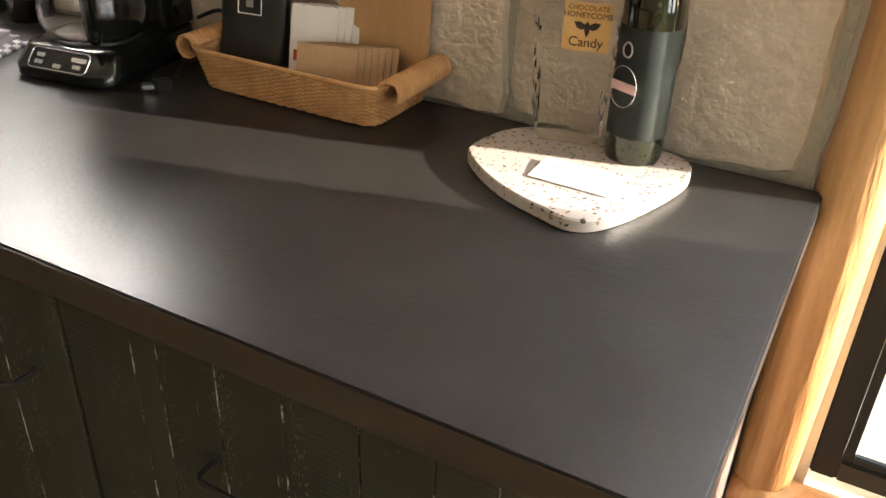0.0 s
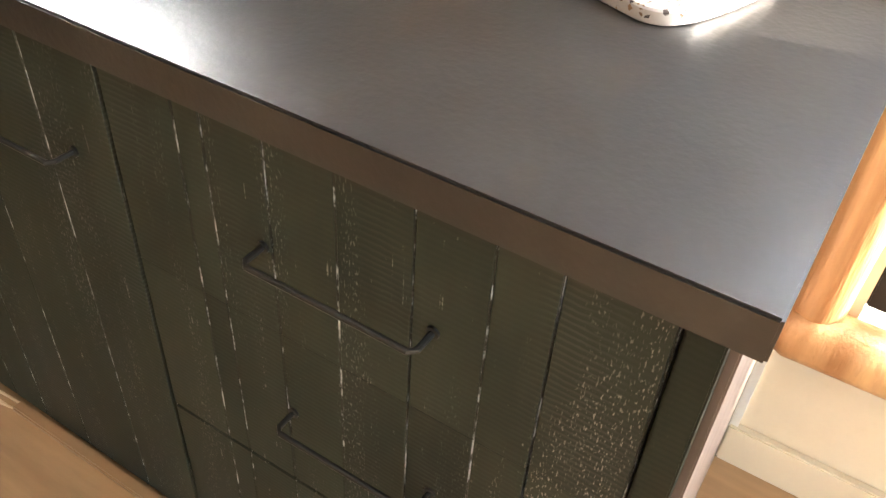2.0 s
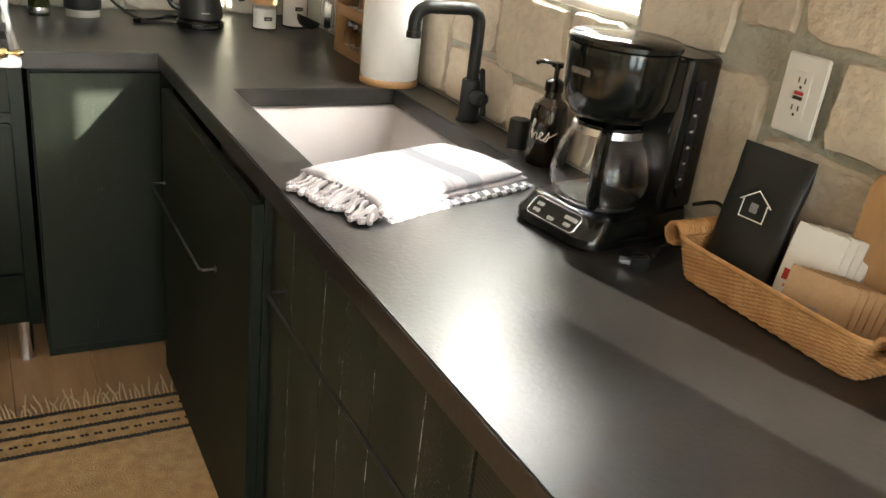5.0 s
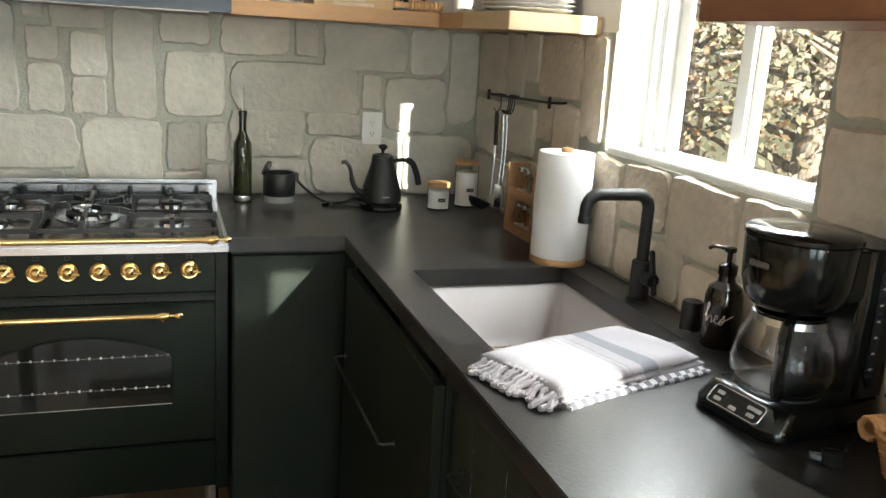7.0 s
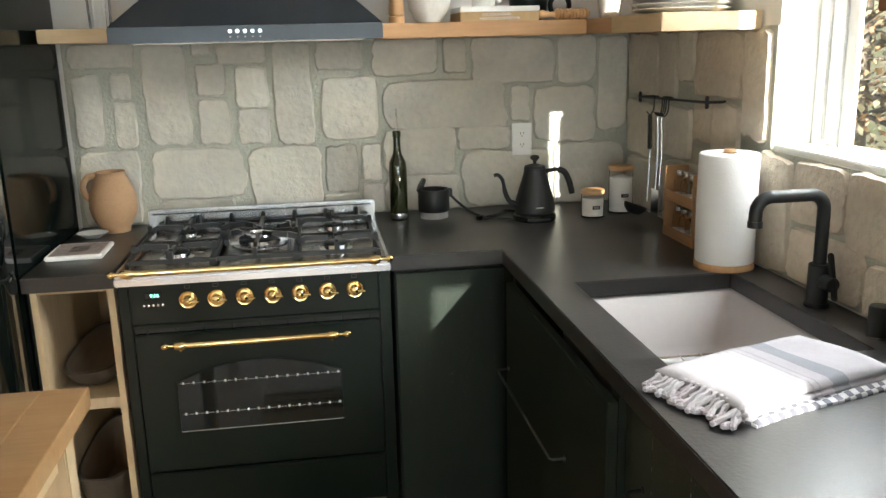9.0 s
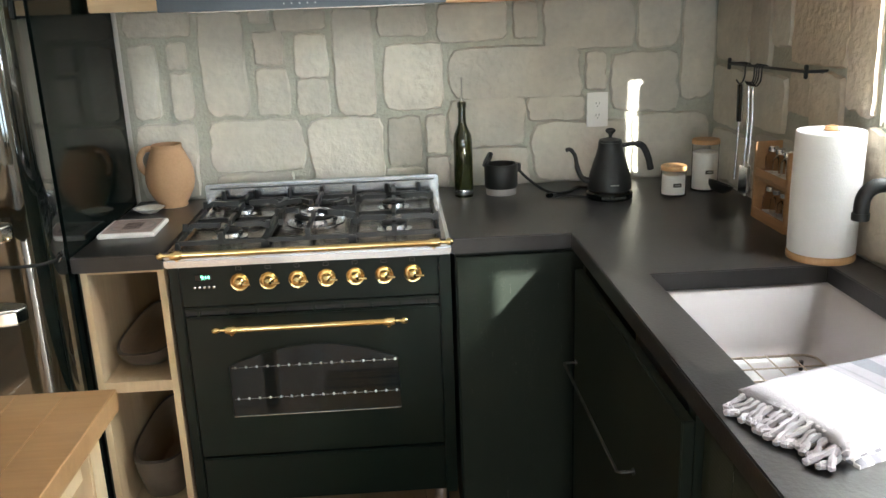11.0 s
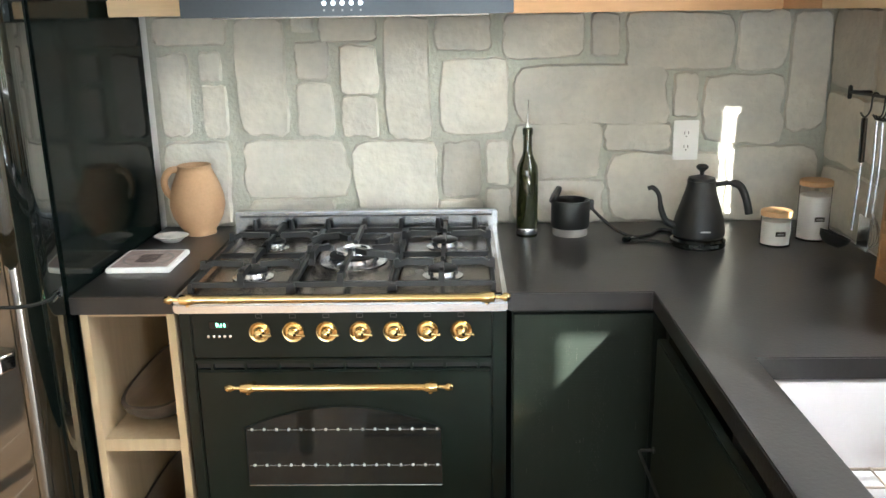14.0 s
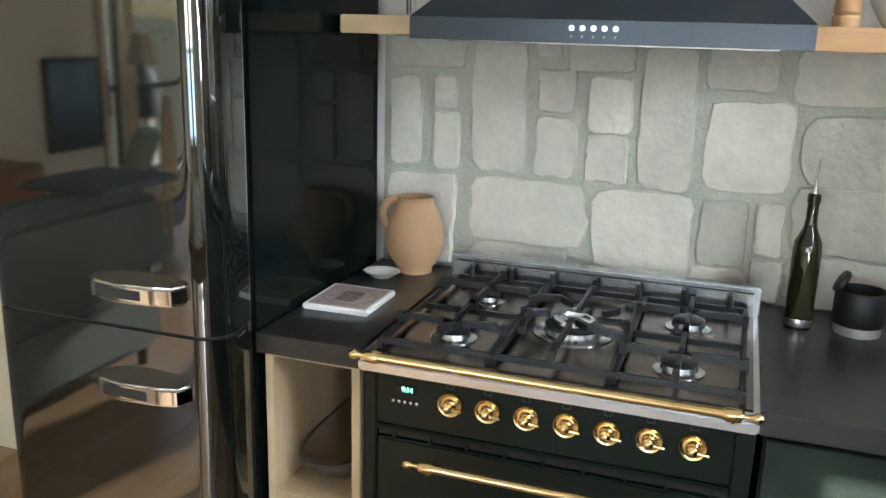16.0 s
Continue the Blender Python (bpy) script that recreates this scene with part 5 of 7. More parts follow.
for y in (-0.004, 0.004):
    part("prong", box(-0.028, -0.012, y - 0.0012, y + 0.0012, 0.005, 0.010), M_STEEL, plug)

ket = thing("gooseneck_kettle", "matt black gooseneck electric kettle on its base", "kettle", (-2.465, 1.270, CT))
kb = part("power_base", lathe([(0, 0), (0.070, 0), (0.073, 0.004), (0.073, 0.018), (0.068, 0.024), (0, 0.024)], 40), M_PLASTIC, ket)
for k in range(6):
    part("base_button", moved(box(-0.002, 0.001, -0.006, 0.006, -0.004, 0.004, 0.001), Matrix.Rotation(radians(-28 + 11 * k), 4, "Z") @ Matrix.Translation((0.0735, 0, 0.011))), M_GASKET, kb)
part("kettle_body", lathe([(0, 0.026), (0.064, 0.026), (0.069, 0.032), (0.069, 0.046), (0.064, 0.075), (0.052, 0.115), (0.041, 0.150), (0.037, 0.168), (0.037, 0.178), (0, 0.178)], 40), M_BLACK, ket)
lid = part("lid", lathe([(0, 0.1785), (0.036, 0.1785), (0.034, 0.186), (0.012, 0.192), (0, 0.192)], 32), M_BLACK, ket)
part("lid_knob", lathe([(0.005, 0.1915), (0.006, 0.202), (0.015, 0.210), (0.016, 0.216), (0.010, 0.221), (0, 0.222)], 24), M_BLACK, lid)
part("spout", tube(curve_points([(0.004, -0.060, 0.055), (0.004, -0.088, 0.068), (0.004, -0.104, 0.100), (0.004, -0.112, 0.140), (0.004, -0.128, 0.160), (0.004, -0.142, 0.158)], 6), [0.010] * 6 + [0.008] * 8 + [0.0062] * 17, 12), M_BLACK, ket)
part("handle", tube(curve_points([(0, 0.036, 0.165), (0, 0.075, 0.170), (0, 0.104, 0.160), (0, 0.122, 0.125), (0, 0.132, 0.085)], 6), [0.007] * 8 + [0.0105] * 17, 12), M_BLACK, ket)
part("logo_bar", moved(box(-0.0006, 0.0006, -0.013, 0.013, -0.002, 0.002), Matrix.Translation((0.0690, 0.0, 0.052)) @ Matrix.Rotation(radians(-8), 4, "Y")), M_GREYINK, ket)


M_THINGLASS = glass("thin_clear_glass", ior=1.12)


def jar(at, r, h, label):
    j = thing("storage_jar", label, "jar", at, group="storage jars")
    part("glass_wall", lathe([(0, 0), (r, 0), (r, h), (r - 0.003, h), (r - 0.003, 0.004), (0, 0.004)], 36), M_PANE, j)
    part("contents", lathe([(0, 0.0045), (r - 0.0031, 0.0045), (r - 0.0031, h * 0.82), (r * 0.5, h * 0.86), (0, h * 0.84)], 32), M_CARD, j, "white powder filling")
    part("lid", lathe([(0, h + 0.0005), (r + 0.001, h + 0.0005), (r + 0.001, h + 0.012), (r - 0.002, h + 0.015), (0, h + 0.015)], 36), M_PLAINWOOD, j, "light wooden lid")
    t = part("tag", box(r - 0.001, r + 0.0012, -0.013, 0.013, h * 0.38, h * 0.38 + 0.012), M_INK, j, "small black label")
    part("tag_mark", box(r + 0.0013, r + 0.0017, -0.009, 0.009, h * 0.38 + 0.004, h * 0.38 + 0.008), M_GREYINK, t)
    return j


jar((-2.465, 1.477, CT), 0.040, 0.080, "short glass jar of white salt with wooden lid")
jar((-2.520, 1.598, CT), 0.043, 0.150, "tall glass jar of white flour with wooden lid")

# Utensil rail and its tools, on the wall.
ur = thing("utensil_rail", "black wall rail with hooks", "rail", (-2.27, 1.69, 1.30))
wpart("bar", tube([(-2.500, 1.650, 1.312), (-1.985, 1.650, 1.325)], 0.0040, 10), M_BLACK, ur)
for x, z in ((-2.495, 1.312), (-1.990, 1.325)):
    wpart("bracket", box(x - 0.004, x + 0.004, 1.645, 1.655, z - 0.018, z + 0.018, 0.002), M_BLACK, ur)
    wpart("bracket_stem", box(x - 0.003, x + 0.003, 1.6555, 1.708, z - 0.004, z + 0.004, 0.001), M_BLACK, ur)
for k, x in enumerate((-2.350, -2.285, -2.270, -2.255, -2.235)):
    z = 1.312 + 0.013 * (x + 2.5) / 0.515
    wpart("hook", tube(curve_points([(x, 1.658, z + 0.001), (x, 1.650, z + 0.007), (x, 1.642, z), (x, 1.640, z - 0.035), (x, 1.628, z - 0.052), (x, 1.616, z - 0.040)], 4), 0.0022, 8), M_BLACK, ur)
for k, (x, l, kind) in enumerate(((-2.350, 0.335, "ladle"), (-2.285, 0.29, "spatula"), (-2.255, 0.27, "whisk"))):
    t = thing("cooking_" + kind, "hanging steel %s with %s handle" % (kind, "a black" if k == 0 else "a slim steel"), kind, (x, 1.628, 1.262 - l), group="hanging utensils")
    part("shaft", tube(curve_points([(0, 0, l), (0, 0.004, l * 0.6), (0, 0.0, 0.05)], 4), 0.0036, 8), M_STEEL, t)
    if k == 0:
        part("grip", tube([(0, 0, l), (0, 0.003, l - 0.11)], 0.010, 12, flat=0.7), M_PLASTIC, t, "black grip")
        part("bowl", moved(lathe([(0.0, -0.022), (0.022, -0.018), (0.036, -0.004), (0.040, 0.010), (0.037, 0.010), (0.033, -0.002), (0.020, -0.014), (0, -0.018)], 24), Matrix.Translation((0.005, -0.045, 0.030)) @ Matrix.Rotation(radians(-20), 4, "X")), M_BLACK, t, "black ladle bowl")
    elif k == 1:
        part("blade", box(-0.030, 0.030, -0.002, 0.001, -0.03, 0.055, 0.001), M_STEEL, t)
    else:
        for a in range(5):
            ang = radians(36 * a)
            part("wire_loop", tube([(0.024 * math.sin(math.pi * s / 10) * math.cos(ang), 0.024 * math.sin(math.pi * s / 10) * math.sin(ang), 0.055 - 0.09 * math.sin(math.pi * s / 20)) for s in range(11)], 0.0010, 5), M_STEEL, t)

# Spice rack with bottles.
sr = thing("spice_rack", "small two-tier light wood spice rack", "rack", (-2.045, 1.645, CT))
RX = (-0.105, 0.105)
part("side", box(RX[0], RX[0] + 0.010, -0.045, 0.030, 0, 0.215, 0.001), M_OAKX, sr)
part("side", box(RX[1] - 0.010, RX[1], -0.045, 0.030, 0, 0.215, 0.001), M_OAKX, sr)
for z in (0.0, 0.112):
    part("tier", box(RX[0] + 0.0105, RX[1] - 0.0105, -0.044, 0.029, z, z + 0.010), M_OAKX, sr)
    part("front_lip", box(RX[0] + 0.0105, RX[1] - 0.0105, -0.0445, -0.038, z + 0.0105, z + 0.030, 0.001), M_OAKX, sr)
part("back", box(RX[0] + 0.0105, RX[1] - 0.0105, 0.024, 0.0295, 0.0105, 0.111), M_OAKX, sr)
first = None
for z in (0.0105, 0.1225):
    for k in range(4):
        at = (-2.045 + RX[0] + 0.035 + k * 0.046, 1.637, CT + z)
        if first is None:
            first = thing("spice_bottle", "small clear glass spice bottle with silver cap", "bottle", at, group="spice bottles")
            part("glass_wall", lathe([(0, 0), (0.018, 0), (0.0185, 0.004), (0.0185, 0.052), (0.012, 0.062), (0.011, 0.068), (0, 0.068)], 20), M_THINGLASS, first)
            part("spice", lathe([(0, 0.002), (0.0165, 0.002), (0.0165, 0.012), (0, 0.014)], 16), M_CARD, first)
            part("cap", lathe([(0, 0.0685), (0.0135, 0.0685), (0.0135, 0.081), (0.012, 0.083), (0, 0.083)], 20), M_STEEL, first)
        else:
            copy_thing(first, pose(*at))

ob = thing("paper_towel_roll", "white paper towel roll on a round wooden holder", "paper towel", (-1.742, 1.600, CT))
part("holder_base", lathe([(0, 0), (0.077, 0), (0.078, 0.003), (0.078, 0.014), (0.076, 0.017), (0, 0.017)], 40), M_PLAINWOOD, ob)
part("roll", lathe([(0.020, 0.0175), (0.075, 0.0175), (0.0765, 0.020), (0.0765, 0.301), (0.074, 0.304), (0.020, 0.304)], 48), M_PAPER, ob)
part("loose_sheet", tube([(0.0770 * math.cos(a), 0.0770 * math.sin(a), 0.160) for a in [radians(200 + 4 * k) for k in range(12)]], 0.0012, 4, flat=110), M_PAPER, ob)
part("holder_post", lathe([(0, 0.018), (0.012, 0.018), (0.012, 0.300), (0.016, 0.306), (0.014, 0.314), (0, 0.318)], 20), M_PLAINWOOD, ob)

# Faucet, drain cap and soap.
ft = thing("faucet", "matt black square-arched kitchen faucet with side lever", "faucet", (-1.374, 1.640, CT))
part("base_flange", lathe([(0, 0), (0.028, 0), (0.028, 0.005), (0.025, 0.007), (0, 0.007)], 32), M_BLACK, ft)
part("valve_body", lathe([(0, 0.0075), (0.0235, 0.0075), (0.0235, 0.095), (0.021, 0.098), (0, 0.098)], 32), M_BLACK, ft)
arc = [(0, 0, 0.0985), (0, 0, 0.222)] + [(0, -0.034 + 0.034 * math.cos(radians(a)), 0.222 + 0.034 * math.sin(radians(a))) for a in range(15, 91, 15)] + \
    [(0, -0.128, 0.256)] + [(0, -0.128 - 0.034 * math.sin(radians(a)), 0.222 + 0.034 * math.cos(radians(a))) for a in range(15, 91, 15)] + [(0, -0.162, 0.204)]
part("spout", tube(arc, 0.0145, 16), M_BLACK, ft, sharp=50)
part("aerator", lathe([(0, 0), (0.0165, 0), (0.0165, 0.014), (0, 0.014)], 24, (0, -0.162, 0.190)), M_BLACK, ft)
lv = part("lever_hub", moved(lathe([(0, 0), (0.017, 0), (0.017, 0.030), (0.015, 0.033), (0, 0.033)], 24), Matrix.Translation((0.0235, 0, 0.062)) @ Matrix.Rotation(radians(90), 4, "Y")), M_BLACK, ft)
part("lever", moved(box(-0.009, 0.009, -0.004, 0.004, -0.045, 0.062, 0.003), Matrix.Translation((0.048, 0.004, 0.070)) @ Matrix.Rotation(radians(-16), 4, "Y")), M_BLACK, lv)
ob = thing("drain_cap", "small black air gap cap with pale base ring", "fitting", (-1.156, 1.640, CT))
part("ring", lathe([(0, 0), (0.024, 0), (0.024, 0.004), (0, 0.004)], 28), M_STEEL, ob)
part("cap", lathe([(0, 0.0045), (0.0225, 0.0045), (0.0225, 0.062), (0.020, 0.066), (0, 0.067)], 28), M_BLACK, ob)
sp = thing("soap_dispenser", "dark amber glass soap bottle with black pump", "dispenser", (-1.062, 1.645, CT))
part("bottle", lathe([(0, 0), (0.036, 0), (0.038, 0.004), (0.038, 0.105), (0.033, 0.125), (0.018, 0.137), (0.016, 0.150), (0, 0.150)], 36), M_AMBER, sp)
pm = part("pump_collar", lathe([(0, 0.1505), (0.019, 0.1505), (0.019, 0.170), (0.008, 0.176), (0, 0.176)], 24), M_PLASTIC, sp)
part("pump_stem", lathe([(0, 0.1765), (0.0055, 0.1765), (0.0055, 0.196), (0.012, 0.198), (0.012, 0.207), (0, 0.209)], 20), M_PLASTIC, pm)
part("nozzle", tube(curve_points([(0, 0, 0.203), (-0.022, -0.022, 0.205), (-0.030, -0.030, 0.199)], 4), 0.0042, 8), M_PLASTIC, pm)
stroke = [(-0.030, 0.000), (-0.024, 0.012), (-0.020, 0.026), (-0.024, 0.028), (-0.025, 0.010), (-0.024, -0.010), (-0.018, 0.002), (-0.013, 0.003), (-0.012, -0.009), (-0.006, -0.004), (0.000, 0.003), (-0.004, 0.006), (-0.006, -0.004), (0.000, -0.010), (0.008, 0.000), (0.012, 0.008), (0.012, -0.004), (0.008, -0.011), (0.003, -0.008), (0.014, -0.002), (0.030, 0.008)]
bend = [(0.0386 * math.sin(x / 0.0386), -0.0386 * math.cos(x / 0.0386), 0.066 + z) for x, z in stroke]
part("script", moved(tube(curve_points([Vector(p) for p in bend], 4), 0.0010, 6), pose(0, 0, 0, 0, 0, 42)), M_CARD, sp, "white script lettering")

# Folded towel, lying partly over the sink edge.


def cloth(w, d, z, bulge, seed, nx=26, ny=16, thick=0.006):
    """A soft folded slab of cloth."""
    rnd = random.Random(seed)
    ph = [rnd.uniform(0, 6) for _ in range(5)]
    bm = bmesh.new()

    def top(u, v):
        edge = min(u, 1 - u, v, 1 - v)
        e2 = min(1.0, edge / 0.07)
        wave = 0.0022 * math.sin(7 * u + ph[0]) * math.sin(5 * v + ph[1]) + 0.0012 * math.sin(17 * u + ph[2] + 6 * v)
        return z + thick * (0.45 + 0.55 * math.sqrt(e2)) + wave * e2 + bulge * math.sin(math.pi * v) * 0.3

    def place(u, v):
        return (w * (u - 0.5) + 0.006 * math.sin(6 * v + ph[3]), d * (v - 0.5) + 0.006 * math.sin(5 * u + ph[4]))

    up = [[bm.verts.new((*place(i / nx, j / ny), top(i / nx, j / ny))) for j in range(ny + 1)] for i in range(nx + 1)]
    dn = [[bm.verts.new((*place(i / nx, j / ny), z)) for j in range(ny + 1)] for i in range(nx + 1)]
    for i in range(nx):
        for j in range(ny):
            bm.faces.new((up[i][j], up[i + 1][j], up[i + 1][j + 1], up[i][j + 1]))
            bm.faces.new((dn[i][j], dn[i][j + 1], dn[i + 1][j + 1], dn[i + 1][j]))
    rim = [(i, 0) for i in range(nx)] + [(nx, j) for j in range(ny)] + [(i, ny) for i in range(nx, 0, -1)] + [(0, j) for j in range(ny, 0, -1)]
    for (a, b), (c, e) in zip(rim, rim[1:] + rim[:1]):
        bm.faces.new((up[a][b], dn[a][b], dn[c][e], up[c][e]))
    return bm


def striped_cotton():
    """White cotton with grey woven bands across its length, and fine checks beyond them."""
    m = material("striped_cotton", (0.28, 0.262, 0.28), 0.95, scale=60, fine=400, bump=0.5, mix=0.2, fine_amount=0.12)
    nt = m.node_tree
    N, L = nt.nodes, nt.links
    b = N["Principled BSDF"]
    tc = N.new("ShaderNodeTexCoord")
    sep = N.new("ShaderNodeSeparateXYZ")
    L.new(tc.outputs["Object"], sep.inputs[0])
    cr = N.new("ShaderNodeValToRGB")
    cr.color_ramp.interpolation = "CONSTANT"
    el = cr.color_ramp.elements
    el[0].position, el[0].color = 0.0, (0, 0, 0, 1)
    el[1].position, el[1].color = 0.56, (1, 1, 1, 1)
    for p, c in ((0.66, 0), (0.36, 0.5), (0.372, 0), (0.40, 0.5), (0.412, 0), (0.44, 0.5), (0.452, 0), (0.48, 0.5), (0.492, 0)):
        e = el.new(p)
        e.color = (c, c, c, 1)
    mr = N.new("ShaderNodeMapRange")
    mr.inputs["From Min"].default_value, mr.inputs["From Max"].default_value = -0.19, 0.19
    L.new(sep.outputs["X"], mr.inputs["Value"])
    L.new(mr.outputs["Result"], cr.inputs["Fac"])
    mx = N.new("ShaderNodeMix")
    mx.data_type = "RGBA"
    L.new(b.inputs["Base Color"].links[0].from_socket, mx.inputs["A"])
    mx.inputs["B"].default_value = rgb((0.15, 0.15, 0.175))
    mu = N.new("ShaderNodeMath")
    mu.operation = "MULTIPLY"
    mu.inputs[1].default_value = 0.85
    L.new(cr.outputs["Color"], mu.inputs[0])
    L.new(mu.outputs[0], mx.inputs["Factor"])
    L.new(mx.outputs["Result"], b.inputs["Base Color"])
    return m


def checked_cotton():
    m = material("checked_cotton", (0.74, 0.71, 0.72), 0.95, scale=60, fine=400, bump=0.5, mix=0.2)
    nt = m.node_tree
    N, L = nt.nodes, nt.links
    b = N["Principled BSDF"]
    tc = N.new("ShaderNodeTexCoord")
    ch = N.new("ShaderNodeTexChecker")
    ch.inputs["Scale"].default_value = 75
    ch.inputs["Color1"].default_value = rgb((0.10, 0.10, 0.12))
    ch.inputs["Color2"].default_value = rgb((0.40, 0.385, 0.40))
    L.new(tc.outputs["Object"], ch.inputs["Vector"])
    L.new(ch.outputs["Color"], b.inputs["Base Color"])
    return m


M_STRIPED, M_CHECKED = striped_cotton(), checked_cotton()
tw = thing("tea_towel", "folded white cotton tea towel with grey bands and twisted fringe", "towel", (-0.975, 1.325, CT), rz=109)
part("lower_fold", cloth(0.36, 0.215, 0.0, 0.0, 4, thick=0.011), M_CHECKED, tw, "dark checked lower layer", sharp=70)
part("middle_fold", moved(cloth(0.37, 0.20, 0.0105, 0.002, 6, thick=0.011), Matrix.Translation((-0.008, 0.008, 0))), M_STRIPED, tw, sharp=70)
part("upper_fold", moved(cloth(0.36, 0.20, 0.021, 0.004, 9, thick=0.013), Matrix.Translation((-0.004, 0.014, 0))), M_STRIPED, tw, sharp=70)
rnd = random.Random(8)
bm = bmesh.new()
for k in range(30):
    y = -0.085 + 0.195 * k / 29
    l = rnd.uniform(0.038, 0.060)
    z0 = 0.026 - 0.010 * (k % 2)
    pts = curve_points([(-0.172, y, z0), (-0.172 - l * 0.5, y + rnd.uniform(-0.006, 0.006), z0 - 0.008), (-0.172 - l, y + rnd.uniform(-0.012, 0.012), 0.0075)], 4)
    join(bm, tube(pts, [0.0055 + 0.0015 * math.sin(i * 2.2) for i in range(len(pts))], 6))
    e = pts[-1]
    join(bm, moved(lathe([(0, -0.006), (0.006, -0.002), (0.006, 0.003), (0, 0.007)], 6), Matrix.Translation(e)))
tagged(part("fringe", bm, M_TOWEL, tw, "knotted white fringe"), kind="stuff")

# Coffee maker.
cm = thing("coffee_maker", "glossy black drip coffee maker with glass carafe", "coffee maker", (-0.745, 1.560, CT), rz=8)
part("base", loft([(rrect(-0.090, 0.090, -0.130, 0.120, 0.035), 0.0), (rrect(-0.095, 0.095, -0.135, 0.122, 0.038), 0.006), (rrect(-0.095, 0.095, -0.135, 0.122, 0.038), 0.020),
                   (rrect(-0.088, 0.088, -0.110, 0.120, 0.035), 0.046), (rrect(-0.080, 0.080, -0.098, 0.118, 0.035), 0.050)], True, True), M_PLASTIC, cm)
pn = part("control_panel", moved(box(-0.058, 0.058, -0.020, 0.020, 0, 0.003, 0.0012), Matrix.Translation((0, -0.119, 0.032)) @ Matrix.Rotation(radians(47), 4, "X")), M_SCREEN, cm, "black panel with silver outline")
frame_bm = tube([(x, y, 0.0035) for x, y in rrect(-0.055, 0.055, -0.017, 0.017, 0.008)], 0.0012, 6, True)
part("panel_outline", moved(frame_bm, Matrix.Translation((0, -0.119, 0.032)) @ Matrix.Rotation(radians(47), 4, "X")), M_STEEL, pn)
for k, (x, y) in enumerate(((-0.036, 0.005), (-0.036, -0.007), (0.0, -0.010), (0.030, 0.005), (0.043, 0.005), (0.036, -0.007))):
    part("panel_button", moved(box(-0.008, 0.008, -0.0035, 0.0035, 0.003, 0.0052, 0.001), Matrix.Translation((0, -0.119, 0.032)) @ Matrix.Rotation(radians(47), 4, "X") @ Matrix.Translation((x, y, 0))), M_STEEL, pn)
part("warming_plate", lathe([(0, 0.0505), (0.066, 0.0505), (0.066, 0.054), (0, 0.054)], 36, (0, -0.030, 0)), M_BLACK, cm)
col = part("reservoir_column", loft([(rrect(-0.080, 0.080, 0.040, 0.128, 0.020), 0.0505), (rrect(-0.080, 0.080, 0.040, 0.128, 0.020), 0.296), (rrect(-0.077, 0.077, 0.043, 0.125, 0.020), 0.300)], True, True), M_PLASTIC, cm)
lv = part("water_window", box(0.0802, 0.0820, 0.062, 0.084, 0.085, 0.265, 0.0008), M_BLUEWIN, col, "bluish water level window")
for k in range(6):
    part("level_mark", box(0.0822, 0.0826, 0.070, 0.076, 0.100 + k * 0.027, 0.103 + k * 0.027), M_CARD, lv)
def ring(r, n=48, cy=-0.030, squash=1.0):
    return [(r * math.cos(2 * math.pi * k / n), cy + squash * r * math.sin(2 * math.pi * k / n)) for k in range(n)]


head = part("brew_head", loft([(ring(0.050), 0.190), (ring(0.066), 0.196), (ring(0.078), 0.210), (ring(0.085), 0.236), (ring(0.088), 0.300), (ring(0.087), 0.306)], True, True), M_PLASTIC, cm, "rounded black brew head", sharp=50)
part("head_bridge", box(-0.074, 0.074, 0.000, 0.0395, 0.215, 0.2985, 0.004), M_PLASTIC, head)
part("lid", loft([(ring(0.086), 0.3065), (ring(0.090), 0.309), (ring(0.090), 0.316), (ring(0.084), 0.321), (ring(0.030), 0.323)], True, True), M_PLASTIC, head, "glossy lid catching the window", sharp=50)
part("lid_tab", box(-0.022, 0.022, 0.052, 0.085, 0.3005, 0.313, 0.004), M_PLASTIC, head)
part("badge", moved(box(-0.020, 0.020, -0.001, 0.001, -0.005, 0.005, 0.001), Matrix.Translation((0, -0.1180, 0.268))), M_STEEL, head)
shape = [(0, 0.0545), (0.060, 0.0545), (0.074, 0.060), (0.083, 0.080), (0.084, 0.100), (0.076, 0.140), (0.062, 0.166), (0.056, 0.176)]
inner = [(max(0.0, r - 0.003), z + (0.003 if k < 3 else 0.0)) for k, (r, z) in enumerate(shape)]
car = part("carafe", lathe(shape + inner[::-1], 48, (0, -0.030, 0)), M_GLASS, cm, "clear glass carafe", sharp=60)
part("carafe_collar", lathe([(0.0565, 0.168), (0.061, 0.169), (0.060, 0.180), (0.0565, 0.182)], 36, (0, -0.030, 0)), M_STEEL, car)
part("carafe_lid", lathe([(0, 0.1765), (0.057, 0.1765), (0.055, 0.184), (0.02, 0.188), (0, 0.188)], 32, (0, -0.030, 0)), M_PLASTIC, car)
hp = [(0.036, -0.072, 0.180), (0.054, -0.096, 0.178), (0.064, -0.110, 0.160), (0.066, -0.113, 0.115), (0.063, -0.108, 0.080), (0.052, -0.092, 0.072)]
part("carafe_handle", tube(curve_points(hp, 5), 0.0105, 10, flat=1.5), M_PLASTIC, car)
tagged(part("cable", tube(curve_points([(-0.66, 1.672, 0.97), (-0.625, 1.688, 0.985), (-0.600, 1.690, 0.972), (-0.585, 1.680, 0.945), (-0.60, 1.66, 0.9145), (-0.63, 1.60, 0.9145), (-0.60, 1.55, 0.9145)], 6), 0.0033, 8), M_RUBBER), "black coffee maker cord", "cord")
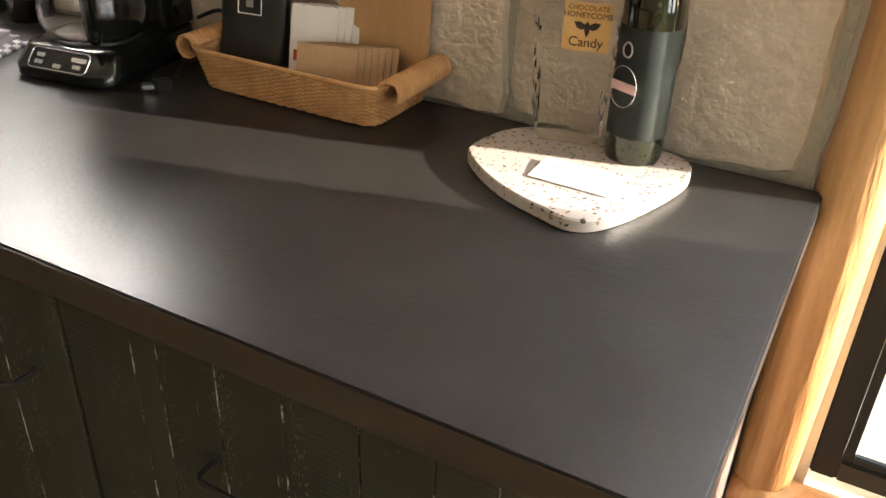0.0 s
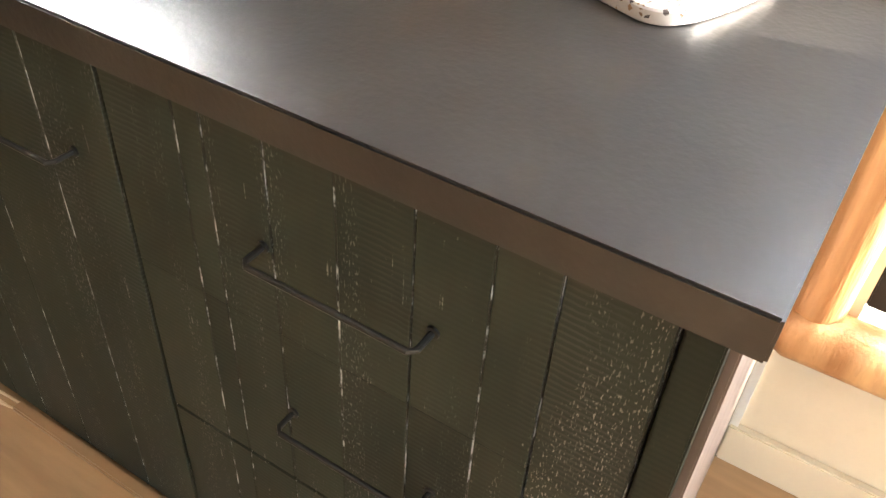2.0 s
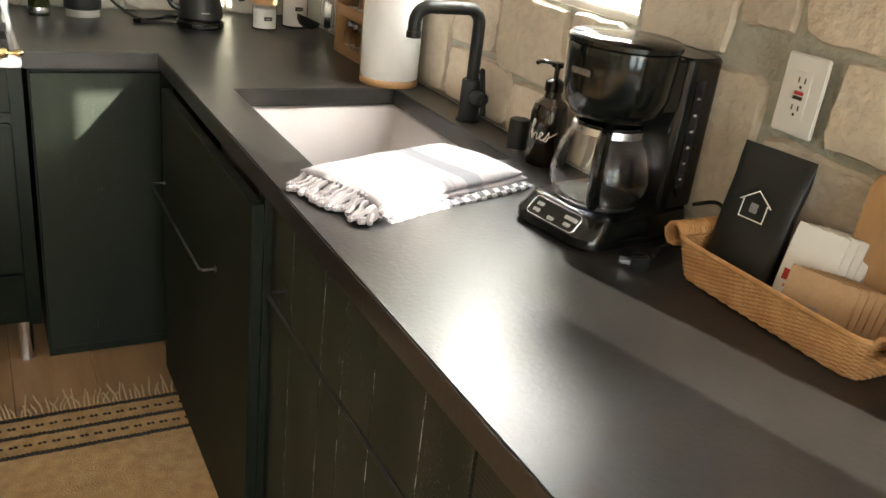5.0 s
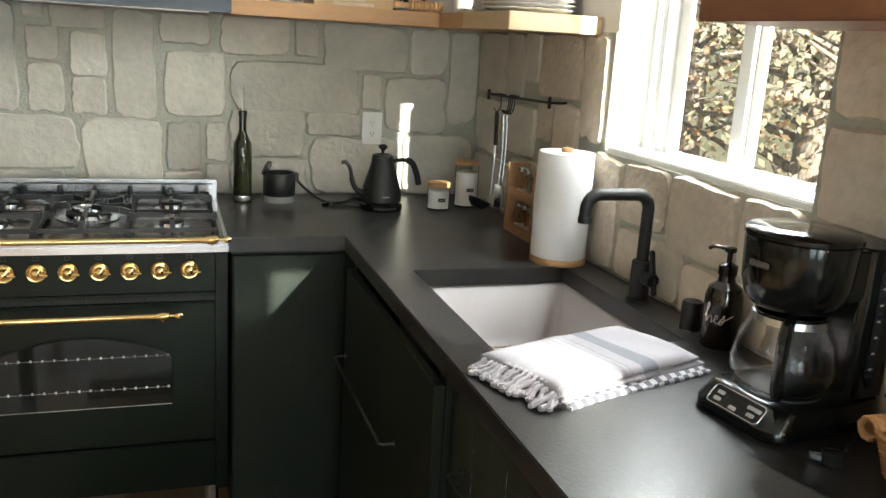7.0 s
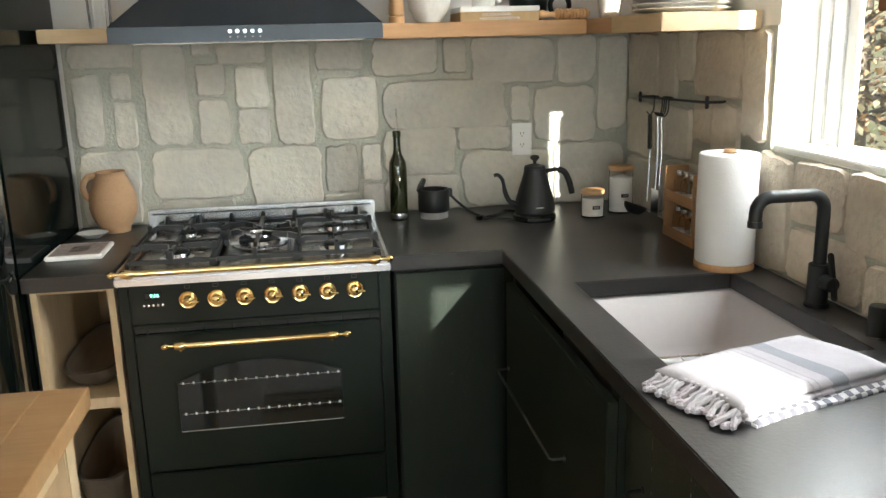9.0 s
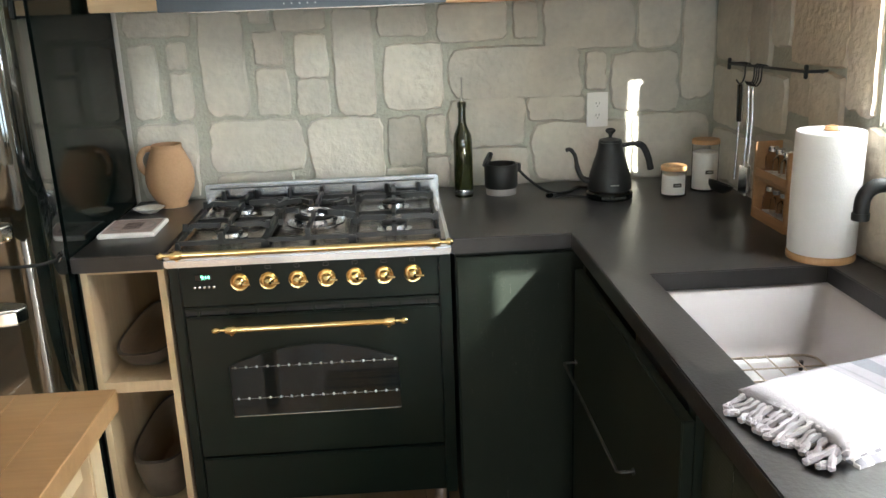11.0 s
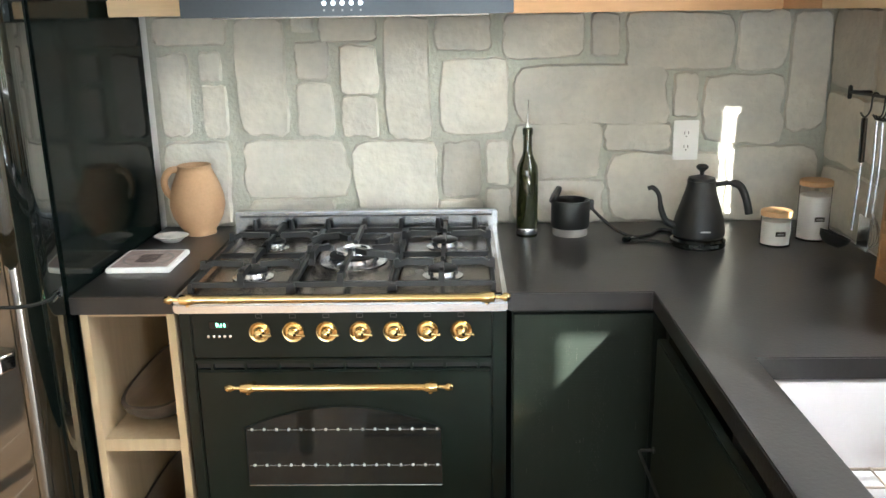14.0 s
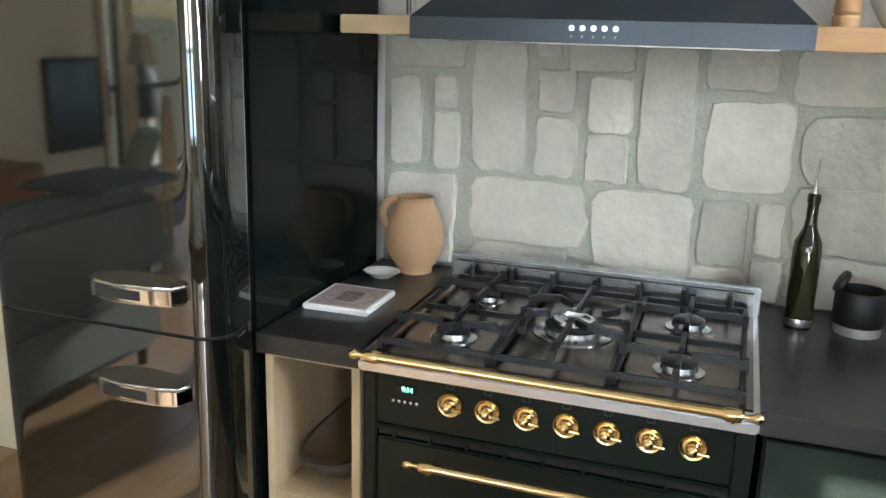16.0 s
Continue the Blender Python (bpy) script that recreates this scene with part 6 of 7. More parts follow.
plug = thing("power_plug", "black plug with steel prongs lying on the worktop", "plug", (-0.575, 1.495, CT), rz=55)
part("plug_body", box(-0.012, 0.016, -0.010, 0.010, 0, 0.024, 0.003), M_PLASTIC, plug)
for y in (-0.006, 0.006):
    part("prong", box(-0.028, -0.012, y - 0.0012, y + 0.0012, 0.008, 0.014), M_STEEL, plug)

# Basket with coffee bag and sachets.
bk = thing("wicker_basket", "honey wicker tray basket with rolled ends", "basket", (-0.379, 1.615, CT))


def tray_ring(t, n=220):
    """The basket's outline at height share t."""
    hx, hy = 0.156 + 0.014 * t, 0.070 + 0.012 * t
    out = []
    for k in range(n):
        a = 2 * math.pi * (k + 0.5) / n
        c, s = math.cos(a), math.sin(a)
        q = (abs(c) ** 10 + abs(s) ** 10) ** (-0.1)
        out.append((c * q * hx, s * q * hy))
    return out


bm = bmesh.new()
for row in range(19):
    t = row / 18
    ring = tray_ring(t)
    pts = []
    for k, (x, y) in enumerate(ring):
        bump = 0.0016 * (1 if (k // 2 + row) % 2 else -1)
        l = math.hypot(x, y)
        pts.append((x * (1 + bump / l), y * (1 + bump / l), 0.004 + 0.056 * t))
    join(bm, tube(pts, 0.0019, 5, True))
tagged(part("woven_wall", bm, M_WICKER, bk, sharp=60), kind="stuff")
part("liner", loft([(tray_ring(0.0), 0.003), (tray_ring(1.0), 0.058), ([(x * 0.985, y * 0.97) for x, y in tray_ring(1.0)], 0.058), ([(x * 0.985, y * 0.97) for x, y in tray_ring(0.0)], 0.007)], True, True), M_WICKER, bk)
part("rim", tube([(x, y, 0.063) for x, y in tray_ring(1.03)], 0.0042, 8, True), M_WICKER, bk)
for sgn in (-1, 1):
    bm = bmesh.new()
    for k in range(26):
        y = -0.072 + 0.144 * k / 25
        cx = sgn * 0.184
        join(bm, tube([(cx + 0.017 * math.cos(radians(a)) * sgn, y + 0.001 * ((k + a // 40) % 2), 0.060 + 0.017 * math.sin(radians(a))) for a in range(170, -150, -40)], 0.0030, 5))
    tagged(part("rolled_handle", bm, M_WICKER, bk, "rolled wicker end", sharp=60), kind="stuff")


def pouch(w, h, d, mat, label, at, rx, rz, name="pouch", top_pinch=0.08):
    """A filled soft bag, thick below and pinched flat at its top seam."""
    ob = thing(name, label, "bag", at, rz=rz)
    bm = bmesh.new()
    rows = []
    for i in range(13):
        v = i / 12
        dd = d * (1 - v) ** 0.6 * (0.9 + 0.1 * math.sin(9 * v)) + 0.0025
        ww = w * (1 - top_pinch * math.sin(math.pi * min(v * 1.2, 1)) * 0.5)
        ring = []
        for k in range(24):
            a = 2 * math.pi * k / 24
            c, s = math.cos(a), math.sin(a)
            q = (abs(c) ** 4 + abs(s) ** 2.5) ** -0.35
            ring.append(bm.verts.new((c * q * ww / 2, s * q * dd / 2 + 0.0018 * math.sin(14 * v + 3 * c), v * h)))
        rows.append(ring)
    for a, b in zip(rows, rows[1:]):
        for k in range(24):
            bm.faces.new((a[k], a[(k + 1) % 24], b[(k + 1) % 24], b[k]))
    bm.faces.new(rows[0][::-1])
    bm.faces.new(rows[-1])
    part("bag_body", moved(bm, Matrix.Rotation(radians(rx), 4, "X")), mat, ob, sharp=60)
    return ob


cb = pouch(0.118, 0.205, 0.052, M_BLACK, "black foil coffee bag with a white house emblem", (-0.482, 1.602, CT + 0.0085), -10, 8, "coffee_bag")
em = []
for a, b in ((-0.020, 0.0), (0.020, 0.0), (0.020, 0.026), (0.026, 0.024), (0.0, 0.043), (-0.026, 0.024), (-0.020, 0.026)):
    em.append((a, b))
tilt = Matrix.Rotation(radians(-11), 4, "X")
part("emblem", moved(tube([(x, -0.020 + 0.0002, 0.100 + z) for x, z in em], 0.0011, 5, True), tilt), M_CARD, cb, "white house outline")
part("emblem_mark", moved(box(-0.006, 0.006, -0.0205, -0.0195, 0.110, 0.124), tilt), M_GREYINK, cb)


def sachets(n, w, h, mat, label, at, rz, lean, step, inks):
    for k in range(n):
        s = thing("sachet", label, "sachet", (at[0] + step * 0.85 * k, at[1] + step * 0.75 * k, at[2]), rz=rz, group=label)
        m = Matrix.Rotation(radians(-lean - 2.5 * k), 4, "X")
        b = bmesh.new()
        rows = []
        for i in range(9):
            v = i / 8
            t = 0.0028 * math.sin(math.pi * v) ** 0.7 + 0.0005
            rows.append([b.verts.new((x, y * t, v * h + (0.0016 * (j % 2) if i == 8 else 0))) for j, (x, y) in enumerate([(-w / 2 + w * q / 8, -1) for q in range(9)] + [(w / 2 - w * q / 8, 1) for q in range(9)])])
        for a, c in zip(rows, rows[1:]):
            for q in range(18):
                b.faces.new((a[q], a[(q + 1) % 18], c[(q + 1) % 18], c[q]))
        b.faces.new(rows[0][::-1])
        b.faces.new(rows[-1])
        part("packet", moved(b, m), mat, s, sharp=60)
        if k == 0:
            for x0, x1, z0, z1, ink in inks:
                part("print_bar", moved(box(x0, x1, -0.0040, -0.0034, z0, z1), m), ink, s)


sachets(5, 0.074, 0.128, M_CARD, "white paper cocoa sachet standing in the basket", (-0.372, 1.600, CT + 0.008), 12, 14, 0.0085,
        ((-0.030, 0.026, 0.046, 0.062, M_REDINK), (-0.024, 0.022, 0.036, 0.041, M_REDINK)))
sachets(7, 0.092, 0.088, M_KRAFT, "brown kraft paper sachet standing in the basket", (-0.318, 1.563, CT + 0.008), 16, 14, 0.0080,
        ((-0.026, 0.026, 0.026, 0.031, M_GREYINK), (-0.007, 0.007, 0.036, 0.046, M_GREYINK)))
for lab, x, w, h, dy in (("honey-coloured wooden cutting board leaning on the stone", -0.305, 0.105, 0.225, 0.0), ("narrow pale wooden board leaning on the stone", -0.232, 0.044, 0.190, 0.004)):
    bd = thing("cutting_board", lab, "cutting board", (x, 1.668 + dy, CT), rz=3, group="boards behind the basket")
    part("board", moved(prism(rrect(-w / 2, w / 2, 0.0, h, 0.020), 0, 0.014, 0.003), Matrix.Rotation(radians(86), 4, "X")), M_PLAINWOOD, bd)

# Terrazzo board with bottle, candy bag and card.
tz = thing("terrazzo_board", "cream terrazzo serving board shaped like a rounded triangle", "serving board", (0.085, 1.545, CT))


def blob(scale):
    ctrl = [(-0.150, 0.000), (-0.128, 0.078), (-0.060, 0.128), (0.030, 0.126), (0.105, 0.110), (0.124, 0.060), (0.104, -0.030), (0.072, -0.104), (0.040, -0.128), (0.000, -0.118), (-0.068, -0.090), (-0.130, -0.040)]
    n = len(ctrl)
    out = []
    for i in range(n):
        p0, p1, p2, p3 = (Vector((*ctrl[(i + k - 1) % n], 0)) for k in range(4))
        for k in range(5):
            t = k / 5
            q = 0.5 * ((2 * p1) + (p2 - p0) * t + (2 * p0 - 5 * p1 + 4 * p2 - p3) * t * t + (3 * p1 - p0 - 3 * p2 + p3) * t ** 3)
            out.append((q.x * scale, q.y * scale))
    return out


part("slab", loft([(blob(0.98), 0.0), (blob(1.0), 0.002), (blob(1.0), 0.0155), (blob(0.985), 0.018)], True, True), M_TERRAZZO, tz, sharp=28)
wb = thing("wine_bottle", "dark wine bottle with a black label on the board", "bottle", (0.128, 1.626, CT + 0.0185))
part("glass_body", lathe(wine_shape(0.330, 0.0375, 0.0145, 0.080, 0.055), 40), M_WINE, wb)
lb = part("label", lathe([(0.0378, 0.035), (0.0379, 0.036), (0.0379, 0.172), (0.0378, 0.173)], 40), M_LABELBLACK, wb, "matt black label with pale emblem")
R90 = pose(0, 0, 0, 0, 0, -24)
part("label_word", moved(box(-0.020, 0.020, -0.0385, -0.0375, 0.094, 0.106, 0.001), R90), M_PINKINK, lb)
part("label_ring", moved(tube([(0.021 * math.cos(radians(a)), -0.0375 - 0.001 * math.sin(radians(a)) ** 2, 0.100 + 0.026 * math.sin(radians(a))) for a in range(0, 360, 15)], 0.0006, 5, True), R90), M_GREYINK, lb)
part("label_initial", moved(tube([(0.007 * math.cos(radians(a)), -0.0384, 0.146 + 0.009 * math.sin(radians(a))) for a in range(0, 360, 20)], 0.0012, 5, True), R90), M_GREYINK, lb)
cd = thing("candy_bag", "clear cellophane candy bag with a gold printed label", "bag", (0.030, 1.640, CT + 0.0185), rz=12)
bm = bmesh.new()
rows = []
for i in range(16):
    v = i / 15
    ring = []
    for k in range(28):
        a = 2 * math.pi * k / 28
        c, s = math.cos(a), math.sin(a)
        q = (abs(c) ** 5 + abs(s) ** 5) ** -0.2
        r = 1 + 0.07 * math.sin(5 * a + 9 * v) + 0.06 * math.sin(11 * a - 13 * v) + 0.03 * math.sin(7 * a + 31 * v)
        ring.append(bm.verts.new((c * q * (0.040 + 0.022 * v) * r, s * q * (0.024 * (1 - 0.85 * v) + 0.003) * r, 0.24 * v)))
    rows.append(ring)
for a, b in zip(rows, rows[1:]):
    for k in range(28):
        bm.faces.new((a[k], a[(k + 1) % 28], b[(k + 1) % 28], b[k]))
bm.faces.new(rows[0][::-1])
M_CELLO = glass("crinkled_cellophane", (0.97, 0.96, 0.94), 0.05, 1.20)
part("cellophane", bm, M_CELLO, cd, sharp=30)
lab = part("label", box(-0.016, 0.044, -0.0255, -0.0245, 0.126, 0.186), M_GOLDLABEL, cd, "gold paper label")
for txt, size, z in (("CHOCOLATE", 0.0085, 0.180), ("HONEYCOMB", 0.0098, 0.171), ("Candy", 0.017, 0.137)):
    writing("lettering", txt, size, M_INK, lab, Matrix.Translation((0.014, -0.0258, z)) @ FACE_NY)
for sx in (-1, 1):
    part("bee_wing", moved(lathe([(0, -0.008), (0.004, -0.004), (0.0045, 0.002), (0, 0.009)], 10), Matrix.Translation((0.014 + sx * 0.009, -0.0257, 0.158)) @ Matrix.Rotation(radians(sx * 62), 4, "Y") @ Matrix.Diagonal((1, 0.1, 1, 1))), M_INK, lab)
part("bee_body", moved(lathe([(0, -0.012), (0.003, -0.005), (0.0035, 0.004), (0, 0.009)], 10), Matrix.Translation((0.014, -0.0257, 0.155)) @ Matrix.Diagonal((1, 0.15, 1, 1))), M_INK, lab)
wc = thing("welcome_card", "small white welcome card lying on the board", "card", (0.092, 1.517, CT + 0.0215), rz=-2)
part("card_sheet", moved(box(-0.052, 0.052, -0.028, 0.028, -0.0006, 0.0006), pose(0, 0, 0, 4, 0, 0)), M_CARD, wc)
writing("lettering", "WELCOME", 0.0135, M_GREYINK, wc, pose(0, 0, 0, 4, 0, 0) @ Matrix.Translation((0.0, 0.008, 0.0008)), "", 0.0001)

# ---- outlets ----


def outlet(at, m, label, gfci=False):
    o = thing("wall_outlet", label, "outlet", at, group="wall outlets")
    o.matrix_basis = Matrix.Translation(at) @ m
    pl = part("plate", moved(box(-0.037, 0.037, -0.0585, 0.0585, 0, 0.006, 0.002), Matrix.Identity(4)), M_VINYL, o)
    part("insert", box(-0.0165, 0.0165, -0.034, 0.034, 0.0061, 0.0085, 0.001), M_VINYL, pl)
    for y in (-0.020, 0.020):
        for x in (-0.0055, 0.0055):
            part("slot", box(x - 0.0011, x + 0.0011, y - 0.002, y + 0.006, 0.0086, 0.0090), M_INK, pl)
        part("earth_hole", lathe([(0, 0.0086), (0.0022, 0.0086), (0.0022, 0.0091), (0, 0.0091)], 10, (0, y - 0.008, 0)), M_INK, pl)
    if gfci:
        part("test_button", box(-0.0085, 0.0085, 0.0008, 0.0062, 0.0086, 0.0100, 0.0006), M_REDINK, pl, "red reset button")
        part("test_button", box(-0.0085, 0.0085, -0.0062, -0.0008, 0.0086, 0.0100, 0.0006), M_INK, pl, "black test button")
    return o


outlet((XW + 0.024, 1.292, 1.156), FACE_PX, "white duplex wall outlet on the stone")
outlet((-0.522, YW - 0.025, 1.192), FACE_NY, "white wall outlet with red reset button", True)

# ---- left of the range ----
M_PRINT = material("grey_brown_print", (0.46, 0.36, 0.32), 0.5, second=(0.28, 0.21, 0.19), scale=60, fine=200, bump=0.0, mix=0.8)
jg = thing("terracotta_jug", "tan terracotta jug with a loop handle", "jug", (-2.655, -0.150, CT))
part("jug_body", lathe([(0, 0), (0.047, 0), (0.048, 0.005), (0.046, 0.010), (0.058, 0.028), (0.072, 0.055), (0.079, 0.085), (0.077, 0.115), (0.069, 0.145), (0.058, 0.172), (0.050, 0.190), (0.047, 0.199),
                       (0.049, 0.204), (0.046, 0.206), (0.042, 0.200), (0.044, 0.188), (0.062, 0.145), (0.070, 0.090), (0.055, 0.035), (0, 0.015)], 48), M_TERRA, jg, sharp=60)
part("jug_handle", tube(curve_points([(0.010, -0.043, 0.193), (0.012, -0.070, 0.190), (0.014, -0.088, 0.162), (0.012, -0.084, 0.130), (0.010, -0.070, 0.112)], 6), 0.0075, 10, flat=1.4), M_TERRA, jg)
dsh = thing("spoon_dish", "small shallow white dish", "dish", (-2.560, -0.205, CT))
part("dish_bowl", moved(lathe([(0, 0), (0.020, 0), (0.030, 0.008), (0.044, 0.018), (0.041, 0.018), (0.027, 0.010), (0.018, 0.004), (0, 0.003)], 36), Matrix.Diagonal((1.0, 1.15, 1, 1))), M_CERAMIC, dsh)
tv = thing("printed_trivet", "white square trivet tile with a grey printed emblem", "trivet", (-2.335, -0.190, CT), rz=1)
part("tile", box(-0.088, 0.088, -0.082, 0.082, 0, 0.014, 0.003), M_CARD, tv)
part("print_ring", tube([(0.062 * math.cos(radians(a)), 0.062 * math.sin(radians(a)), 0.0142) for a in range(0, 360, 12)], 0.0025, 5, True, flat=0.1), M_GREYINK, tv)
part("print_panel", box(-0.078, 0.078, -0.072, 0.072, 0.01405, 0.01415), M_PRINT, tv, "grey-brown printed panel")
for k in range(7):
    part("print_bar", box(-0.036 + k * 0.011, -0.031 + k * 0.011, -0.026, 0.026, 0.0146, 0.0149), M_INK, tv)


def dough_bowl(at, lx, ly, h):
    b = thing("dough_bowl", "dark carved wooden dough bowl in the cubby", "bowl", at, group="dough bowls")
    rings = []
    for f, z in ((0.62, 0), (0.80, 0.02), (0.95, h * 0.7), (1.0, h), (0.93, h), (0.86, h * 0.7), (0.6, 0.022), (0.3, 0.016)):
        rings.append(([(lx / 2 * f * math.cos(a) * (abs(math.cos(a)) ** 3 + abs(math.sin(a)) ** 3) ** (-1 / 3), ly / 2 * f * math.sin(a) * (abs(math.cos(a)) ** 3 + abs(math.sin(a)) ** 3) ** (-1 / 3)) for a in [2 * math.pi * k / 36 for k in range(36)]], z))
    part("bowl_shell", loft(rings, True, True), M_DARKBOWL, b, sharp=60)
    part("hollow", loft([([(x * q, y * q) for x, y in rings[3][0]], z) for q, z in ((0.925, h - 0.001), (0.855, h * 0.7 + 0.002), (0.60, 0.0245), (0.30, 0.0185))]), M_BOWLIN, b, "paler carved hollow", sharp=60)


dough_bowl((-2.34, -0.155, 0.541), 0.50, 0.178, 0.070)
dough_bowl((-2.34, -0.155, 0.111), 0.50, 0.178, 0.16)

# ---- on the shelves ----
ob = thing("pepper_mill", "turned light wood pepper mill", "pepper mill", (-2.49, 0.820, 1.572))
part("mill_body", lathe([(0, 0), (0.026, 0), (0.026, 0.020), (0.022, 0.024), (0.026, 0.030), (0.024, 0.060), (0.019, 0.090), (0.022, 0.110), (0.018, 0.135), (0, 0.137)], 28), M_PLAINWOOD, ob)
part("mill_top", lathe([(0, 0.1375), (0.019, 0.1375), (0.022, 0.155), (0.015, 0.172), (0, 0.176)], 28), M_PLAINWOOD, ob)
ob = thing("round_vase", "large cream stoneware vase", "vase", (-2.56, 0.935, 1.572))
part("vase_body", lathe([(0, 0), (0.036, 0), (0.042, 0.006), (0.066, 0.045), (0.076, 0.090), (0.070, 0.135), (0.045, 0.165), (0.040, 0.18), (0.036, 0.18), (0.06, 0.13), (0.06, 0.05), (0, 0.01)], 40), M_CERAMIC, ob, sharp=60)
for k, (z, h, mat, lab) in enumerate(((1.572, 0.030, M_BOOKTAN, "tan cloth-bound cookbook lying flat"), (1.6025, 0.016, M_CARD, "thin white book lying on another book"))):
    bkx = thing("book", lab, "book", (-2.56, 1.152, z), group="books on the shelf")
    part("cover", box(-0.10, 0.105, -0.130, 0.130 + 0.002 * k, 0, h, 0.002), mat, bkx)
    part("page_block", box(-0.102, -0.1005, -0.125, 0.125, 0.003, h - 0.003), M_CARD, bkx)
    if k == 0:
        writing("lettering", "THE CALIFORNIA", 0.0125, M_CARD, bkx, Matrix.Translation((0.1056, -0.012, 0.0215)) @ FACE_PX)
        writing("lettering", "HERITAGE COOKBOOK", 0.0125, M_CARD, bkx, Matrix.Translation((0.1056, 0.0, 0.0085)) @ FACE_PX)
mg = thing("mug", "white mug standing on the books", "mug", (-2.52, 1.110, 1.619))
part("mug_body", lathe([(0, 0), (0.036, 0), (0.038, 0.004), (0.038, 0.085), (0.035, 0.085), (0.035, 0.006), (0, 0.006)], 32), M_CERAMIC, mg)
part("mug_handle", tube(curve_points([(0.004, 0.037, 0.072), (0.004, 0.062, 0.066), (0.004, 0.066, 0.040), (0.004, 0.055, 0.020), (0.004, 0.037, 0.018)], 5), 0.0060, 10), M_CERAMIC, mg)
pt = thing("black_pitcher", "dark green-black pitcher with a ring handle", "pitcher", (-2.63, 1.290, 1.572))
part("pitcher_body", lathe([(0, 0), (0.045, 0), (0.062, 0.03), (0.068, 0.08), (0.06, 0.15), (0.05, 0.18), (0, 0.18)], 32), M_RANGE, pt)
part("ring_handle", tube([(0.02, 0.105 + 0.034 * math.cos(radians(a)), 0.052 + 0.034 * math.sin(radians(a))) for a in range(0, 360, 18)], 0.009, 10, True), M_RANGE, pt)
hd = thing("honey_dipper", "turned wooden honey dipper lying on the shelf", "honey dipper", (-2.475, 1.370, 1.5905))
hp = [(0, -0.085), (0.012, -0.082), (0.015, -0.072), (0.011, -0.060), (0.008, -0.045), (0.010, -0.032)]
for k in range(10):
    hp += [(0.0185, -0.026 + k * 0.011), (0.0185, -0.021 + k * 0.011), (0.014, -0.020 + k * 0.011), (0.014, -0.0165 + k * 0.011)]
hp += [(0.010, 0.086), (0, 0.088)]
part("dipper_stick", moved(lathe(hp, 20), Matrix.Rotation(radians(-90), 4, "X")), M_PLAINWOOD, hd)
ob = thing("slim_vase", "pale slender stoneware vase", "vase", (-2.44, 1.515, 1.572))
part("vase_body", lathe([(0, 0), (0.028, 0), (0.032, 0.006), (0.044, 0.08), (0.046, 0.13), (0.03, 0.17), (0, 0.17)], 32), M_CERAMIC, ob)
for k in range(7):
    pl = thing("plate", "large cream stoneware plate in a stack", "plate", (-2.02, 1.572, 1.572 + k * 0.0135), group="stack of plates")
    part("plate_disc", lathe([(0, 0), (0.085, 0), (0.105, 0.004), (0.133 + 0.003 * (k % 2), 0.012), (0.135 + 0.003 * (k % 2), 0.0150), (0.131, 0.0165), (0.105, 0.0095), (0, 0.0060)], 44), M_CERAMIC, pl)
ob = thing("ribbed_glass", "clear ribbed drinking glass on the short shelf", "glass", (-2.52, -0.095, 1.575))
part("tumbler", lathe([(0, 0), (0.032, 0), (0.036, 0.12), (0.034, 0.12), (0.030, 0.006), (0, 0.006)], 64, ribs=16, rib=0.0012), M_GLASS, ob)
ob = thing("dark_pot", "small dark pot on the reddish shelf", "pot", (-0.78, 1.52, 1.590))
part("pot_body", lathe([(0, 0), (0.04, 0), (0.05, 0.02), (0.052, 0.08), (0.045, 0.10), (0, 0.10)], 28), M_IRON, ob)
ob = thing("framed_board", "wood framed dark board standing on the reddish shelf", "board", (-0.60, 1.455, 1.590))
part("board_face", box(-0.12, 0.12, 0.004, 0.012, 0.012, 0.19), M_SCREEN, ob)
part("frame_rim", rect_frame(-0.135, 0.135, 0, 0.205, 0, 0.016, 0.016, 0.002), M_OAKX, ob)

# ---- living room behind the camera, mirrored in the fridge ----
sf = thing("sofa", "dark grey upholstered sofa with a draped throw", "sofa", (-1.20, -2.25, 0), rz=-90)
part("seat_base", box(-0.45, 0.45, -1.05, 1.05, 0.08, 0.42, 0.05, 3), M_SOFA, sf)
part("backrest", box(-0.50, -0.24, -1.05, 1.05, 0.421, 0.87, 0.08, 4), M_SOFA, sf)
for y in (-1.06, 1.06):
    part("armrest", box(-0.46, 0.46, y - 0.10, y + 0.10, 0.421, 0.64, 0.06, 3), M_SOFA, sf)
for y in (-0.5, 0.5):
    part("cushion", box(-0.22, 0.42, y - 0.48, y + 0.48, 0.421, 0.56, 0.05, 3), M_SOFA, sf)
for x in (-0.38, 0.38):
    for y in (-0.95, 0.95):
        part("leg", lathe([(0, 0), (0.02, 0), (0.028, 0.081), (0, 0.081)], 12, (x, y, 0)), M_INK, sf)
part("throw", moved(cloth(0.42, 0.5, 0.0, 0.03, 12, thick=0.03), Matrix.Translation((-0.36, 0.80, 0.871))), M_TOWELGREY, sf, "grey knitted throw")
pw = tagged(part("throw_pillow", moved(cloth(0.42, 0.42, -0.05, 0.1, 15, thick=0.12), pose(1.34, -3.08, 0.66, 70, 0, -40)), M_SAGE), "pale sage throw pillow on the cane chair", "pillow")
lp = thing("floor_lamp", "slim floor lamp with a linen cone shade", "floor lamp", (2.30, -3.80, 0))
part("lamp_base", lathe([(0, 0), (0.14, 0), (0.14, 0.02), (0.02, 0.03), (0, 0.03)], 28), M_BLACK, lp)
